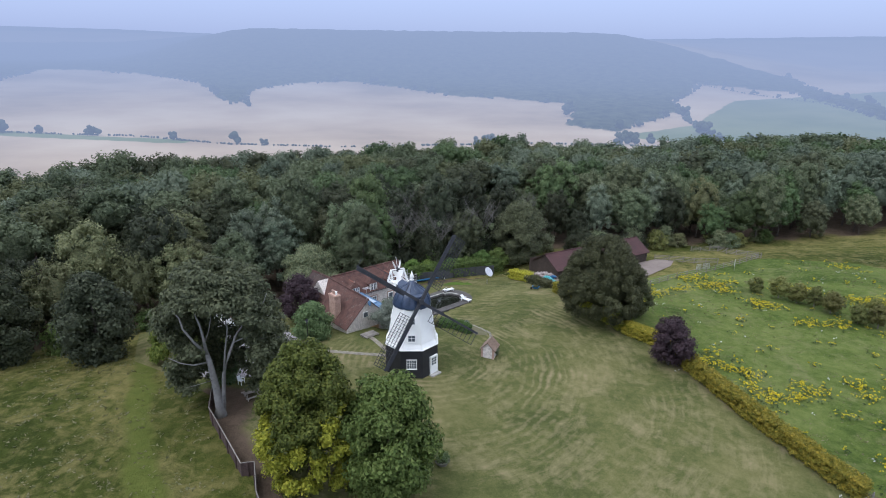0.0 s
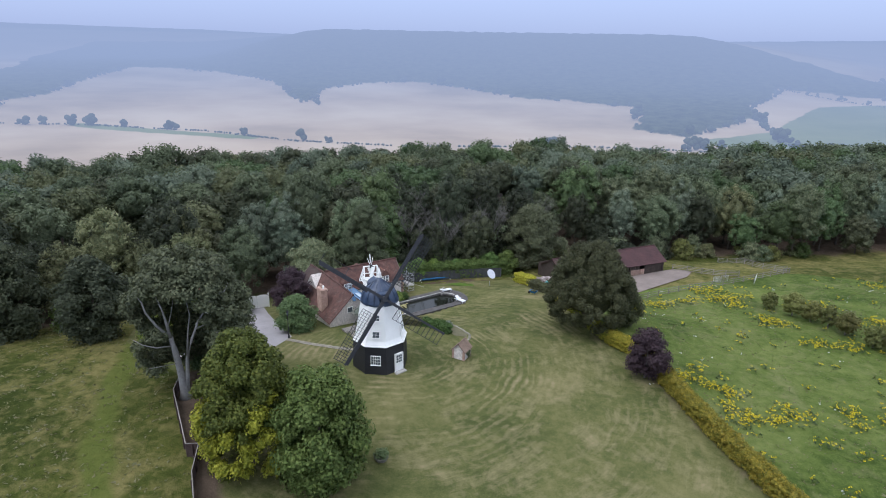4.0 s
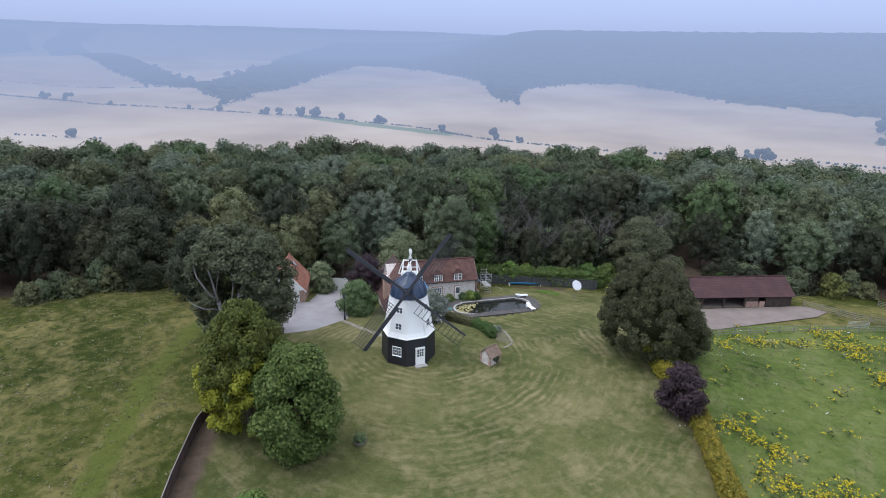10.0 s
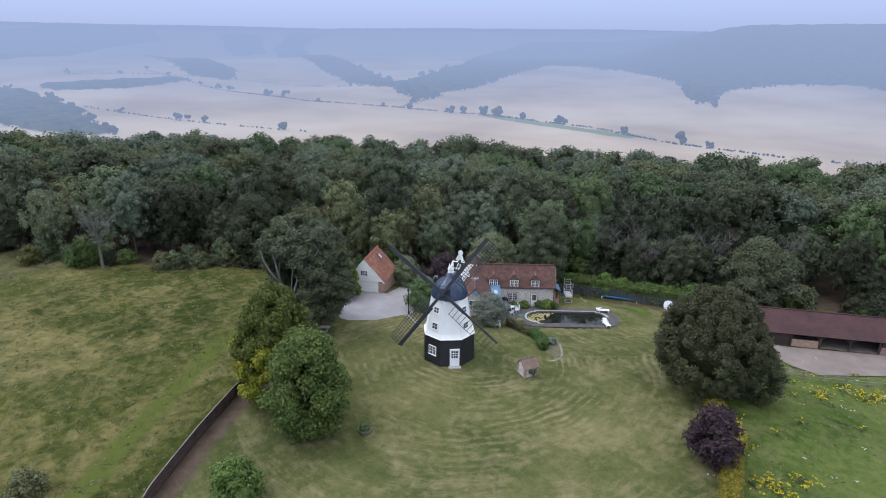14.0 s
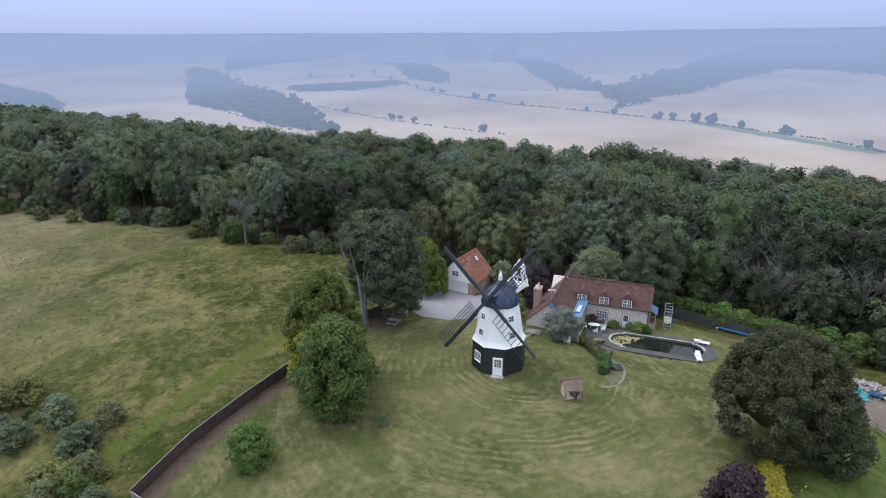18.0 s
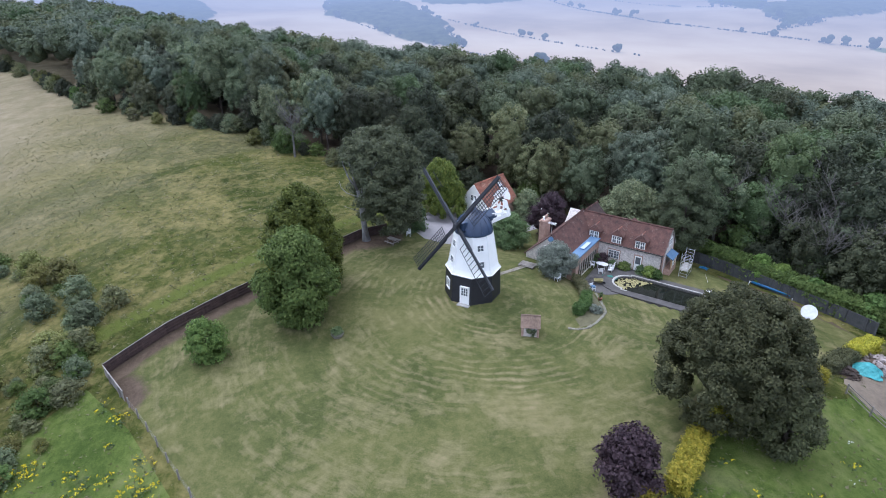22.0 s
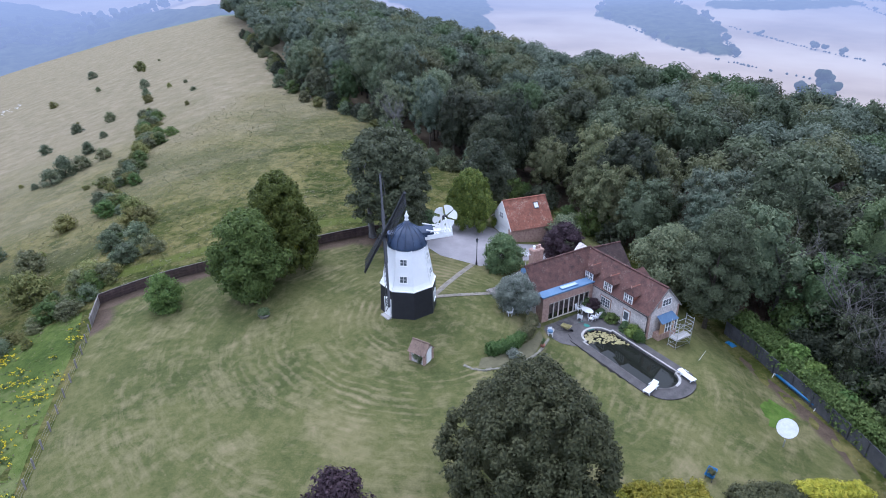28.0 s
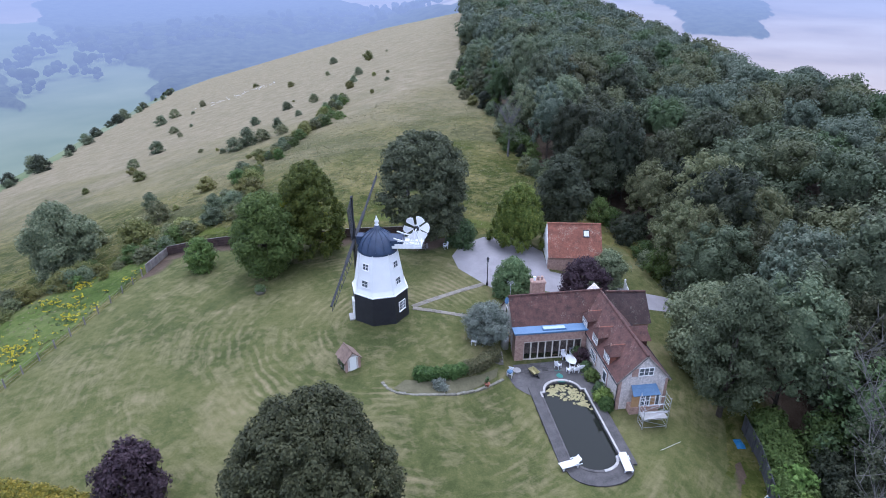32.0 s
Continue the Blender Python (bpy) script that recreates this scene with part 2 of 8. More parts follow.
M = dict(
    lawn=grass_mat("mown_lawn", (0.056, 0.068, 0.021), (0.096, 0.102, 0.035), (0.146, 0.137, 0.057), (0.222, 0.188, 0.102), 0.44, 0.075, (1.0, 2.0, 1.0)),
    meadow=grass_mat("rough_meadow", (0.030, 0.042, 0.007), (0.060, 0.072, 0.014), (0.118, 0.113, 0.030), (0.215, 0.182, 0.072), 0.56, 0.035, relief=0.4, clump=2.6),
    paddock=grass_mat("green_paddock", (0.046, 0.074, 0.014), (0.094, 0.128, 0.028), (0.150, 0.175, 0.052), (0.180, 0.178, 0.080), 0.32, 0.08, relief=0.4),
    soil=plain("bare_soil", (0.055, 0.036, 0.026), (0.125, 0.088, 0.062), 0.8, 0.95, fine=6, bump=0.8, dist=0.08),
    gravel=plain("gravel_drive", (0.22, 0.205, 0.21), (0.33, 0.31, 0.315), 0.5, 0.95, fine=18, bump=0.6, dist=0.03),
    yard=plain("dusty_yard_concrete", (0.135, 0.108, 0.094), (0.24, 0.195, 0.170), 0.4, 0.9, fine=7, bump=0.3, dist=0.02),
    paving=plain("weathered_paving", (0.045, 0.042, 0.042), (0.135, 0.125, 0.120), 1.1, 0.9, fine=9, random_tone=0.35),
    path=plain("worn_stone_path", (0.15, 0.135, 0.11), (0.29, 0.265, 0.22), 1.5, 0.9, fine=9),
    edging=plain("mossy_edging_stone", (0.11, 0.105, 0.075), (0.25, 0.235, 0.185), 2.5, 0.9, fine=12, random_tone=0.4),
    coping=plain("pale_coping_stone", (0.30, 0.29, 0.27), (0.48, 0.46, 0.43), 1.5, 0.85, fine=12, random_tone=0.2),
    white=plain("white_painted_boards", (0.82, 0.82, 0.79), (0.92, 0.92, 0.885), 0.7, 0.55, fine=14, bump=0.15),
    black=plain("black_tarred_boards", (0.010, 0.010, 0.013), (0.026, 0.026, 0.030), 0.9, 0.45, fine=12, bump=0.3),
    sail=plain("dark_sail_timber", (0.012, 0.013, 0.016), (0.035, 0.037, 0.043), 2, 0.6, fine=20),
    # part of this blue is mirrored sky put into the base colour
    cap=plain("blue_black_cap_boards", (0.018, 0.030, 0.062), (0.048, 0.074, 0.128), 1.2, 0.33, fine=10),
    tile=plain("brown_red_clay_tiles", (0.030, 0.017, 0.014), (0.148, 0.068, 0.053), 1.4, 0.85, fine=6, bump=0.6, dist=0.03, random_tone=0.15),
    # mossy tile colour, darkened to carry the shade on the rear wing
    shadetile=plain("shaded_mossy_tiles", (0.028, 0.018, 0.017), (0.085, 0.052, 0.045), 1.4, 0.85, fine=6, bump=0.6, dist=0.03),
    welltile=plain("faded_tan_tiles", (0.11, 0.075, 0.055), (0.27, 0.19, 0.14), 2.0, 0.85, fine=8, bump=0.6, dist=0.03),
    orange=plain("orange_clay_tiles", (0.105, 0.042, 0.028), (0.33, 0.125, 0.075), 1.5, 0.85, fine=6, bump=0.6, dist=0.03, random_tone=0.3),
    barntile=plain("dark_red_sheet_tiles", (0.028, 0.011, 0.012), (0.078, 0.031, 0.031), 0.5, 0.8, fine=5, bump=0.5, dist=0.03, random_tone=0.2),
    flint=plain("flint_rubble_wall", (0.32, 0.285, 0.260), (0.92, 0.85, 0.79), 4.2, 0.9, fine=14, bump=0.9, dist=0.05),
    brick=plain("soft_red_brick", (0.21, 0.125, 0.095), (0.53, 0.37, 0.295), 3.4, 0.9, fine=11, bump=0.5, dist=0.01, random_tone=0.3),
    timber=plain("dark_weatherboard", (0.030, 0.022, 0.018), (0.080, 0.058, 0.046), 1.5, 0.85, fine=12),
    fence=plain("brown_fence_boards", (0.040, 0.026, 0.024), (0.105, 0.068, 0.058), 1.2, 0.9, fine=9, random_tone=0.4),
    greywood=plain("silvered_timber", (0.14, 0.125, 0.11), (0.30, 0.275, 0.245), 1.5, 0.9, fine=14, random_tone=0.3),
    oak=plain("new_oak_frame", (0.34, 0.20, 0.09), (0.52, 0.33, 0.16), 2.5, 0.6, fine=14),
    lead=plain("blue_grey_roof_sheet", (0.070, 0.145, 0.255), (0.125, 0.215, 0.345), 1.0, 0.5, fine=8),
    interior=plain("brown_room_wall", (0.26, 0.17, 0.13), (0.58, 0.46, 0.38), 1.0, 0.8, fine=4),
    bark=plain("brown_bark", (0.045, 0.036, 0.028), (0.12, 0.10, 0.08), 3, 0.95, fine=16, bump=0.9, dist=0.05),
    beechbark=plain("silver_grey_bark", (0.12, 0.115, 0.11), (0.27, 0.265, 0.255), 2, 0.9, fine=12, bump=0.5, dist=0.03),
    steel=plain("galvanised_tube", (0.45, 0.46, 0.48), (0.66, 0.67, 0.69), 3, 0.35, 0.7),
    blue=plain("blue_plastic_sheet", (0.008, 0.075, 0.19), (0.02, 0.155, 0.33), 2, 0.4, fine=9),
    teal=plain("turquoise_tarpaulin", (0.02, 0.20, 0.21), (0.08, 0.36, 0.37), 2.5, 0.5, fine=5, bump=0.8, dist=0.1),
    plastic=plain("white_plastic", (0.74, 0.75, 0.77), (0.85, 0.86, 0.87), 2, 0.4),
    iron=plain("black_iron", (0.012, 0.012, 0.014), (0.03, 0.03, 0.034), 4, 0.4, 0.3),
    rubble=plain("heap_of_rubble", (0.14, 0.11, 0.10), (0.42, 0.37, 0.35), 2, 0.9, fine=5, random_tone=0.6),
    lily=plain("yellowing_lily_pads", (0.20, 0.18, 0.070), (0.40, 0.355, 0.165), 2.0, 0.6, fine=7),
    leaf_wood=leaf_mat("woodland_leaves", (0.068, 0.094, 0.050), (0.126, 0.162, 0.086), (0.214, 0.252, 0.140)),
    leaf_olive=leaf_mat("olive_woodland_leaves", (0.078, 0.097, 0.045), (0.140, 0.160, 0.074), (0.225, 0.240, 0.118)),
    leaf_ash=leaf_mat("grey_green_ash_and_haze_leaves", (0.086, 0.118, 0.080), (0.152, 0.194, 0.130), (0.245, 0.290, 0.198)),
    leaf_beech=leaf_mat("dark_beech_leaves", (0.042, 0.054, 0.030), (0.076, 0.092, 0.048), (0.130, 0.142, 0.076)),
    leaf_green=leaf_mat("fresh_green_leaves", (0.052, 0.092, 0.036), (0.092, 0.150, 0.060), (0.148, 0.210, 0.090)),
    leaf_yew=leaf_mat("yellow_green_yew", (0.098, 0.124, 0.012), (0.195, 0.215, 0.019), (0.320, 0.325, 0.034)),
    leaf_gold=leaf_mat("golden_privet", (0.150, 0.175, 0.018), (0.330, 0.345, 0.032), (0.560, 0.530, 0.065)),
    leaf_purple=leaf_mat("copper_leaves", (0.036, 0.024, 0.027), (0.070, 0.044, 0.050), (0.118, 0.075, 0.083)),
    leaf_silver=leaf_mat("silvery_pear_leaves", (0.149, 0.182, 0.142), (0.257, 0.297, 0.236), (0.405, 0.446, 0.378)),
    leaf_bright=leaf_mat("bright_shrub_leaves", (0.075, 0.135, 0.028), (0.140, 0.225, 0.048), (0.220, 0.310, 0.084)),
    ragwort=leaf_mat("yellow_ragwort", (0.36, 0.29, 0.008), (0.58, 0.47, 0.012), (0.74, 0.61, 0.03)),
    deadwood=plain("bare_grey_twigs", (0.085, 0.08, 0.072), (0.20, 0.188, 0.172), 2, 0.9),
    # beech leaf colour darkened further, carrying the deep shade of the wood
    leaf_dark=leaf_mat("shade_dark_leaves", (0.024, 0.032, 0.019), (0.044, 0.056, 0.031), (0.078, 0.090, 0.050)),
    lush=grass_mat("lush_green_grass", (0.048, 0.088, 0.014), (0.078, 0.130, 0.022), (0.115, 0.170, 0.034), (0.12, 0.14, 0.04), 0.3, 0.3),
    bare=plain("trodden_bare_earth", (0.105, 0.082, 0.060), (0.205, 0.165, 0.120), 0.6, 0.95, fine=5, bump=0.6, dist=0.04),
)


def lichen(mat, colour, amount):
    """Pale lichen spots and patches over a roof."""
    nt = mat.node_tree
    b = nt.nodes["Principled BSDF"]
    pos = place_of(nt)
    spot = math_of(nt, "MULTIPLY_ADD", math_of(nt, "MULTIPLY", noise_of(nt, 7.0, 3, 0.7, pos), noise_of(nt, 0.9, 4, 0.7, pos)), 9.0, amount - 3.3)
    k = math_of(nt, "MINIMUM", math_of(nt, "MAXIMUM", spot, 0.0), 0.75)
    old = b.inputs["Base Color"].links[0].from_socket
    nt.links.new(mix_of(nt, k, old, colour), b.inputs["Base Color"])


lichen(M["tile"], (0.22, 0.18, 0.145), 0.35)
lichen(M["orange"], (0.42, 0.33, 0.24), 0.5)
lichen(M["shadetile"], (0.16, 0.15, 0.12), 0.6)


def glass_mat():
    m, nt, b, _ = node_mat("window_glass")
    b.inputs["Base Color"].default_value = (0.10, 0.115, 0.13, 1)
    b.inputs["Roughness"].default_value = 0.06
    b.inputs["Specular IOR Level"].default_value = 0.8
    return m


def clear_glass_mat():
    m, nt, b, out = node_mat("clear_door_glass")
    b.inputs["Base Color"].default_value = (0.02, 0.022, 0.025, 1)
    b.inputs["Roughness"].default_value = 0.05
    thru = nt.nodes.new("ShaderNodeBsdfTransparent")
    mix = nt.nodes.new("ShaderNodeMixShader")
    mix.inputs[0].default_value = 0.72
    nt.links.new(b.outputs[0], mix.inputs[1])
    nt.links.new(thru.outputs[0], mix.inputs[2])
    nt.links.new(mix.outputs[0], out.inputs["Surface"])
    return m


def water_mat():
    m, nt, b, _ = node_mat("dark_pool_water")
    b.inputs["Base Color"].default_value = (0.014, 0.016, 0.012, 1)
    b.inputs["Roughness"].default_value = 0.03
    b.inputs["IOR"].default_value = 1.33
    bump_of(nt, b, noise_of(nt, 1.5, 2, 0.5, place_of(nt)), 0.04, 0.02)
    return m


# colour and strength of the glow that paints the distance haze
HAZE_GLOW = ((0.335, 0.40, 0.545, 1), 1.0)


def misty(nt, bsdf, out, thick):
    """A mile or more of misty air before the far country, painted as emission."""
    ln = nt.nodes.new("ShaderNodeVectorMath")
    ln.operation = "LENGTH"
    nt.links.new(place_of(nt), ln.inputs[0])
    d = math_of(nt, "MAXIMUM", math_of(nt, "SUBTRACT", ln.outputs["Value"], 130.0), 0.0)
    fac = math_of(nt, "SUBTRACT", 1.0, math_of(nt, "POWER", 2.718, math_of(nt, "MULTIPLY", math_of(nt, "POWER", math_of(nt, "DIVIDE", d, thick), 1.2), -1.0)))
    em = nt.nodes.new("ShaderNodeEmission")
    em.inputs["Color"].default_value, em.inputs["Strength"].default_value = HAZE_GLOW
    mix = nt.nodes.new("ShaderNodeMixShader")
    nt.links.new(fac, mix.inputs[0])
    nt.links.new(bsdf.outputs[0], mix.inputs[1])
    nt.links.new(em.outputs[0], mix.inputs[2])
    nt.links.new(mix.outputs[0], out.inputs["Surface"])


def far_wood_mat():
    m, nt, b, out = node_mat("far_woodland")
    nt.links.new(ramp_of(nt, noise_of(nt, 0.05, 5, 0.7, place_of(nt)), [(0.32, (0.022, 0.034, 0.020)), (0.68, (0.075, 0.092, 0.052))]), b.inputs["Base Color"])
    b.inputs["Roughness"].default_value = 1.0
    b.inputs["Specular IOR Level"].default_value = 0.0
    # haze glow laid over the far leaf colour, stronger with distance
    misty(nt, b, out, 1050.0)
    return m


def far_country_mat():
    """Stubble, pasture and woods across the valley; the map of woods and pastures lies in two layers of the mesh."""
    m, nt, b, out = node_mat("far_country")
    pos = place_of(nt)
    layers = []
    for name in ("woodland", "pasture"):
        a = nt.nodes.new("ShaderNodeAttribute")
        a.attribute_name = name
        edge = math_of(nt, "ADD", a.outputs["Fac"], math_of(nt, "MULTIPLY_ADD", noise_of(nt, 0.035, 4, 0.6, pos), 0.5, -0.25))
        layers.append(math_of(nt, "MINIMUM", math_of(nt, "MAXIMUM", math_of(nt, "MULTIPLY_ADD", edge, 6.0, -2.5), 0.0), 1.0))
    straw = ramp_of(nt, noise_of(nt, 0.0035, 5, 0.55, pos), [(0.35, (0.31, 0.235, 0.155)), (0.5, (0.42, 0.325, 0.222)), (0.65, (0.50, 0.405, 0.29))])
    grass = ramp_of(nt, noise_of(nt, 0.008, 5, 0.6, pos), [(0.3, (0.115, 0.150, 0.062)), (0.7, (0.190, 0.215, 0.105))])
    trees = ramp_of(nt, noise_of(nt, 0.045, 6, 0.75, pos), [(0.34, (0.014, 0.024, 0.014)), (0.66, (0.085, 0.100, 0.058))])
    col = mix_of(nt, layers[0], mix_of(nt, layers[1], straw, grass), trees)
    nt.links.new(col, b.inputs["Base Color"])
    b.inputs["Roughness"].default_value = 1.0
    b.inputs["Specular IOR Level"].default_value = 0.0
    # the same painted haze glow over stubble, pasture and woods
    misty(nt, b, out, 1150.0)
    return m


M["glass"], M["water"], M["clear"] = glass_mat(), water_mat(), clear_glass_mat()
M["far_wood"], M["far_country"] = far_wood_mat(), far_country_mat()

# ---- building helpers ----


def part(name, bm, material, parent=None, label="", smooth=False):
    me = bpy.data.meshes.new(name)
    bm.to_mesh(me)
    bm.free()
    if smooth:
        me.polygons.foreach_set("use_smooth", [True] * len(me.polygons))
    for one in material if isinstance(material, (list, tuple)) else (material,):
        me.materials.append(one)
    ob = new(name, me)
    if parent is not None:
        ob.parent = parent
    if label:
        ob["label"] = label
    return ob


def arrays(name, verts, faces, material, parent=None, smooth=False, mats=None):
    """A mesh from numpy arrays: verts (n, 3), faces (m, 3 or 4)."""
    me = bpy.data.meshes.new(name)
    verts, faces = np.asarray(verts, float), np.asarray(faces, np.int32)
    k = faces.shape[1]
    me.vertices.add(len(verts))
    me.vertices.foreach_set("co", verts.ravel())
    me.loops.add(faces.size)
    me.loops.foreach_set("vertex_index", faces.ravel())
    me.polygons.add(len(faces))
    me.polygons.foreach_set("loop_start", np.arange(0, faces.size, k, dtype=np.int32))
    if mats is not None:
        me.polygons.foreach_set("material_index", np.asarray(mats, np.int32))
    if smooth:
        me.polygons.foreach_set("use_smooth", np.ones(len(faces), bool))
    for one in material if isinstance(material, (list, tuple)) else (material,):
        me.materials.append(one)
    me.update(calc_edges=True)
    ob = new(name, me)
    if parent is not None:
        ob.parent = parent
    return ob


def empty(name, m, label, category, group="", kind=""):
    ob = new(name)
    ob.matrix_basis = m
    return tagged(ob, label, category, group, kind)


def box(bm, x0, x1, y0, y1, z0, z1, bevel=0.0, m=None):
    r = bmesh.ops.create_cube(bm, size=1)
    vs = r["verts"]
    for v in vs:
        v.co = Vector(((x0 + x1) / 2 + v.co.x * (x1 - x0), (y0 + y1) / 2 + v.co.y * (y1 - y0), (z0 + z1) / 2 + v.co.z * (z1 - z0)))
    if bevel:
        es = list({e for v in vs for e in v.link_edges})
        out = bmesh.ops.bevel(bm, geom=es, offset=bevel, segments=1, affect="EDGES", profile=0.5)
        vs = list({v for f in out["faces"] for v in f.verts} | {v for v in vs if v.is_valid})
    if m is not None:
        bmesh.ops.transform(bm, matrix=m, verts=vs)
    return bm


def boxed(*a, **k):
    return box(bmesh.new(), *a, **k)


def beam(bm, a, b, w, d=None, up=(0, 0, 1)):
    """A squared timber from a to b."""
    a, b = Vector(a), Vector(b)
    d = w if d is None else d
    along = (b - a)
    n = along.normalized()
    side = n.cross(Vector(up))
    if side.length < 1e-4:
        side = n.cross(Vector((1, 0, 0)))
    side.normalize()
    top = side.cross(n)
    vs = []
    for p in (a, b):
        for sx, sz in ((-1, -1), (1, -1), (1, 1), (-1, 1)):
            vs.append(bm.verts.new(p + side * (w / 2 * sx) + top * (d / 2 * sz)))
    for f in ((0, 1, 2, 3), (7, 6, 5, 4), (0, 4, 5, 1), (1, 5, 6, 2), (2, 6, 7, 3), (3, 7, 4, 0)):
        bm.faces.new([vs[i] for i in f])
    return bm


def rod(bm, pts, radii, seg=8):
    """A round, tapering limb through points."""
    pts = [Vector(p) for p in pts]
    rings = []
    for i, p in enumerate(pts):
        n = (pts[min(i + 1, len(pts) - 1)] - pts[max(i - 1, 0)]).normalized()
        side = n.cross(Vector((0.13, 0.31, 1)) if abs(n.z) < 0.95 else Vector((1, 0.2, 0))).normalized()
        top = side.cross(n)
        rings.append([bm.verts.new(p + (side * math.cos(k * 2 * math.pi / seg) + top * math.sin(k * 2 * math.pi / seg)) * radii[i]) for k in range(seg)])
    for r0, r1 in zip(rings, rings[1:]):
        for k in range(seg):
            bm.faces.new((r0[k], r0[(k + 1) % seg], r1[(k + 1) % seg], r1[k]))
    bm.faces.new(rings[-1])
    bm.faces.new(rings[0][::-1])
    return bm


def lathe(bm, profile, seg=24, ring_offset=0.0, m=None):
    """Turn a profile of (radius, z) round the z axis."""
    rings = []
    for r, z in profile:
        rings.append([bm.verts.new((r * math.cos(ring_offset + k * 2 * math.pi / seg), r * math.sin(ring_offset + k * 2 * math.pi / seg), z)) for k in range(seg)])
    for r0, r1 in zip(rings, rings[1:]):
        for k in range(seg):
            bm.faces.new((r0[k], r0[(k + 1) % seg], r1[(k + 1) % seg], r1[k]))
    bm.faces.new(rings[-1])
    bm.faces.new(rings[0][::-1])
    if m is not None:
        bmesh.ops.transform(bm, matrix=m, verts=[v for r in rings for v in r])
    return bm


# ---- the lie of the land ----


def smooth01(a, b, x):
    k = np.clip((x - a) / (b - a), 0, 1)
    return k * k * (3 - 2 * k)


def inside(poly, x, y):
    """Which points lie in the polygon."""
    res = np.zeros(np.shape(x), bool)
    for (x0, y0), (x1, y1) in zip(poly, poly[1:] + poly[:1]):
        if y0 != y1:
            res ^= ((y0 > y) != (y1 > y)) & (x < (x1 - x0) * (y - y0) / (y1 - y0) + x0)
    return res


def seg_dist(pts, x, y):
    best = np.full(np.shape(x), 1e9)
    for (x0, y0), (x1, y1) in zip(pts, pts[1:]):
        dx, dy = x1 - x0, y1 - y0
        k = np.clip(((x - x0) * dx + (y - y0) * dy) / (dx * dx + dy * dy), 0, 1)
        best = np.minimum(best, np.hypot(x - x0 - k * dx, y - y0 - k * dy))
    return best


# the brow of the down, beyond which the ground falls away to the south-west
BROW = [(40, -140), (-44, -198), (-120, -280), (-205, -365), (-282, -437), (-335, -450), (-400, -392), (-441, -328), (-410, -230)]
DOWN = BROW + [(-300, 0), (120, 0), (120, -140)]


def land(x, y):
    """Height of the ground: a chalk ridge, falling to the valley on both sides."""
    x, y = np.asarray(x, float), np.asarray(y, float)
    s = 0.34 * x - 0.94 * y
    s = s - np.where(s > 0, 0.12 * np.maximum(0, -x - 100), 0)
    so = np.maximum(s, 0)
    south = np.where(so < 36, 0.0021 * so ** 2, 2.72 + 0.25 * (so - 36))
    no = np.maximum(-s, 0)
    north = np.where(no < 30, 0.0042 * no ** 2, 3.78 + 0.20 * np.minimum(no - 30, 6) + 0.055 * np.maximum(no - 36, 0))
    z = -0.62 - south - north + 0.62 * np.exp(-(x ** 2 + y ** 2) / 70.0)
    # level pool terrace
    pool = np.exp(-(((x - 3.0) ** 2 + (y - 24.5) ** 2) / 112.0) ** 3)
    z = z * (1 - pool) + pool * -3.0
    # the sunken patio before the cottage
    hu, hv = (x + 2.7) * 0.781 + (y - 28.1) * 0.625, -(x + 2.7) * 0.625 + (y - 28.1) * 0.781
    flat_part = smooth01(2.0, 0.0, np.abs(hu + 4.3) - 5.3) * smooth01(2.0, 0.0, np.abs(hv + 5.2) - 5.2)
    z = z * (1 - flat_part) + flat_part * -3.04
    # the pool's hollow
    pu, pv = (x - 2.44) * 0.774 + (y - 23.97) * 0.633, -(x - 2.44) * 0.633 + (y - 23.97) * 0.774
    z = z - 0.85 * smooth01(1.0, 0.72, np.sqrt((pu / 7.0) ** 2 + (pv / 3.1) ** 2))
    # gentle unevenness
    z = z + 0.10 * np.sin(x * 0.21 + 1.3) * np.sin(y * 0.17) * smooth01(12, 40, np.hypot(x, y))
    r = np.hypot(x, y)
    az = np.degrees(np.arctan2(y, x)) % 360
    # the paddock and the farmyard lie lower
    z = z - 1.6 * smooth01(30, 44, x) * smooth01(-20, 14, y)
    reach = smooth01(36, 42, y)
    yard = smooth01(0, 1, (x - 23 + 5 * reach) / (8 - 2 * reach)) * smooth01(72, 60, x) * smooth01(17, 29, y) * smooth01(64, 54, y)
    ahead = (x - 45.1) * 0.4726 - (y - 49.2) * 0.8813
    z = z * (1 - yard) + yard * (-4.80 + 0.078 * np.maximum(ahead, 0) + 0.03 * np.minimum(ahead, 0))
    # below the brow
    west = smooth01(188, 205, az) * smooth01(300, 285, az) * smooth01(150, 190, r)
    if np.any(west > 0):
        past = np.where(inside(DOWN, x, y), 0.0, seg_dist(BROW, x, y))
        z = z - 45 * smooth01(0, 140, past) * west
        z = z * (1 - west) + np.maximum(z, -128.0) * west
    # beyond the wood the ridge drops into the valley, and the far side rises
    drop = smooth01(190, 620, r) * smooth01(30, 120, no)
    z = z * (1 - drop) + drop * -88.0
    hill = smooth01(118, 104, az) * smooth01(52, 76, az)
    left = smooth01(108, 140, az)
    rise = 26 * smooth01(950, 1550, r) + hill * 172 * smooth01(1450, 2750, r) + (1 - hill) * (46 * smooth01(1500, 2700, r) + 150 * smooth01(2700, 4300, r))
    roll = 14 * np.sin(r * 0.0047 + az * 0.09) * np.sin(az * 0.11 + 1.0) * smooth01(1000, 1700, r) * left
    z = z + (rise + roll) * smooth01(600, 1000, r) * smooth01(278, 250, az)
    return z


def gz(x, y):
    return float(land(x, y))


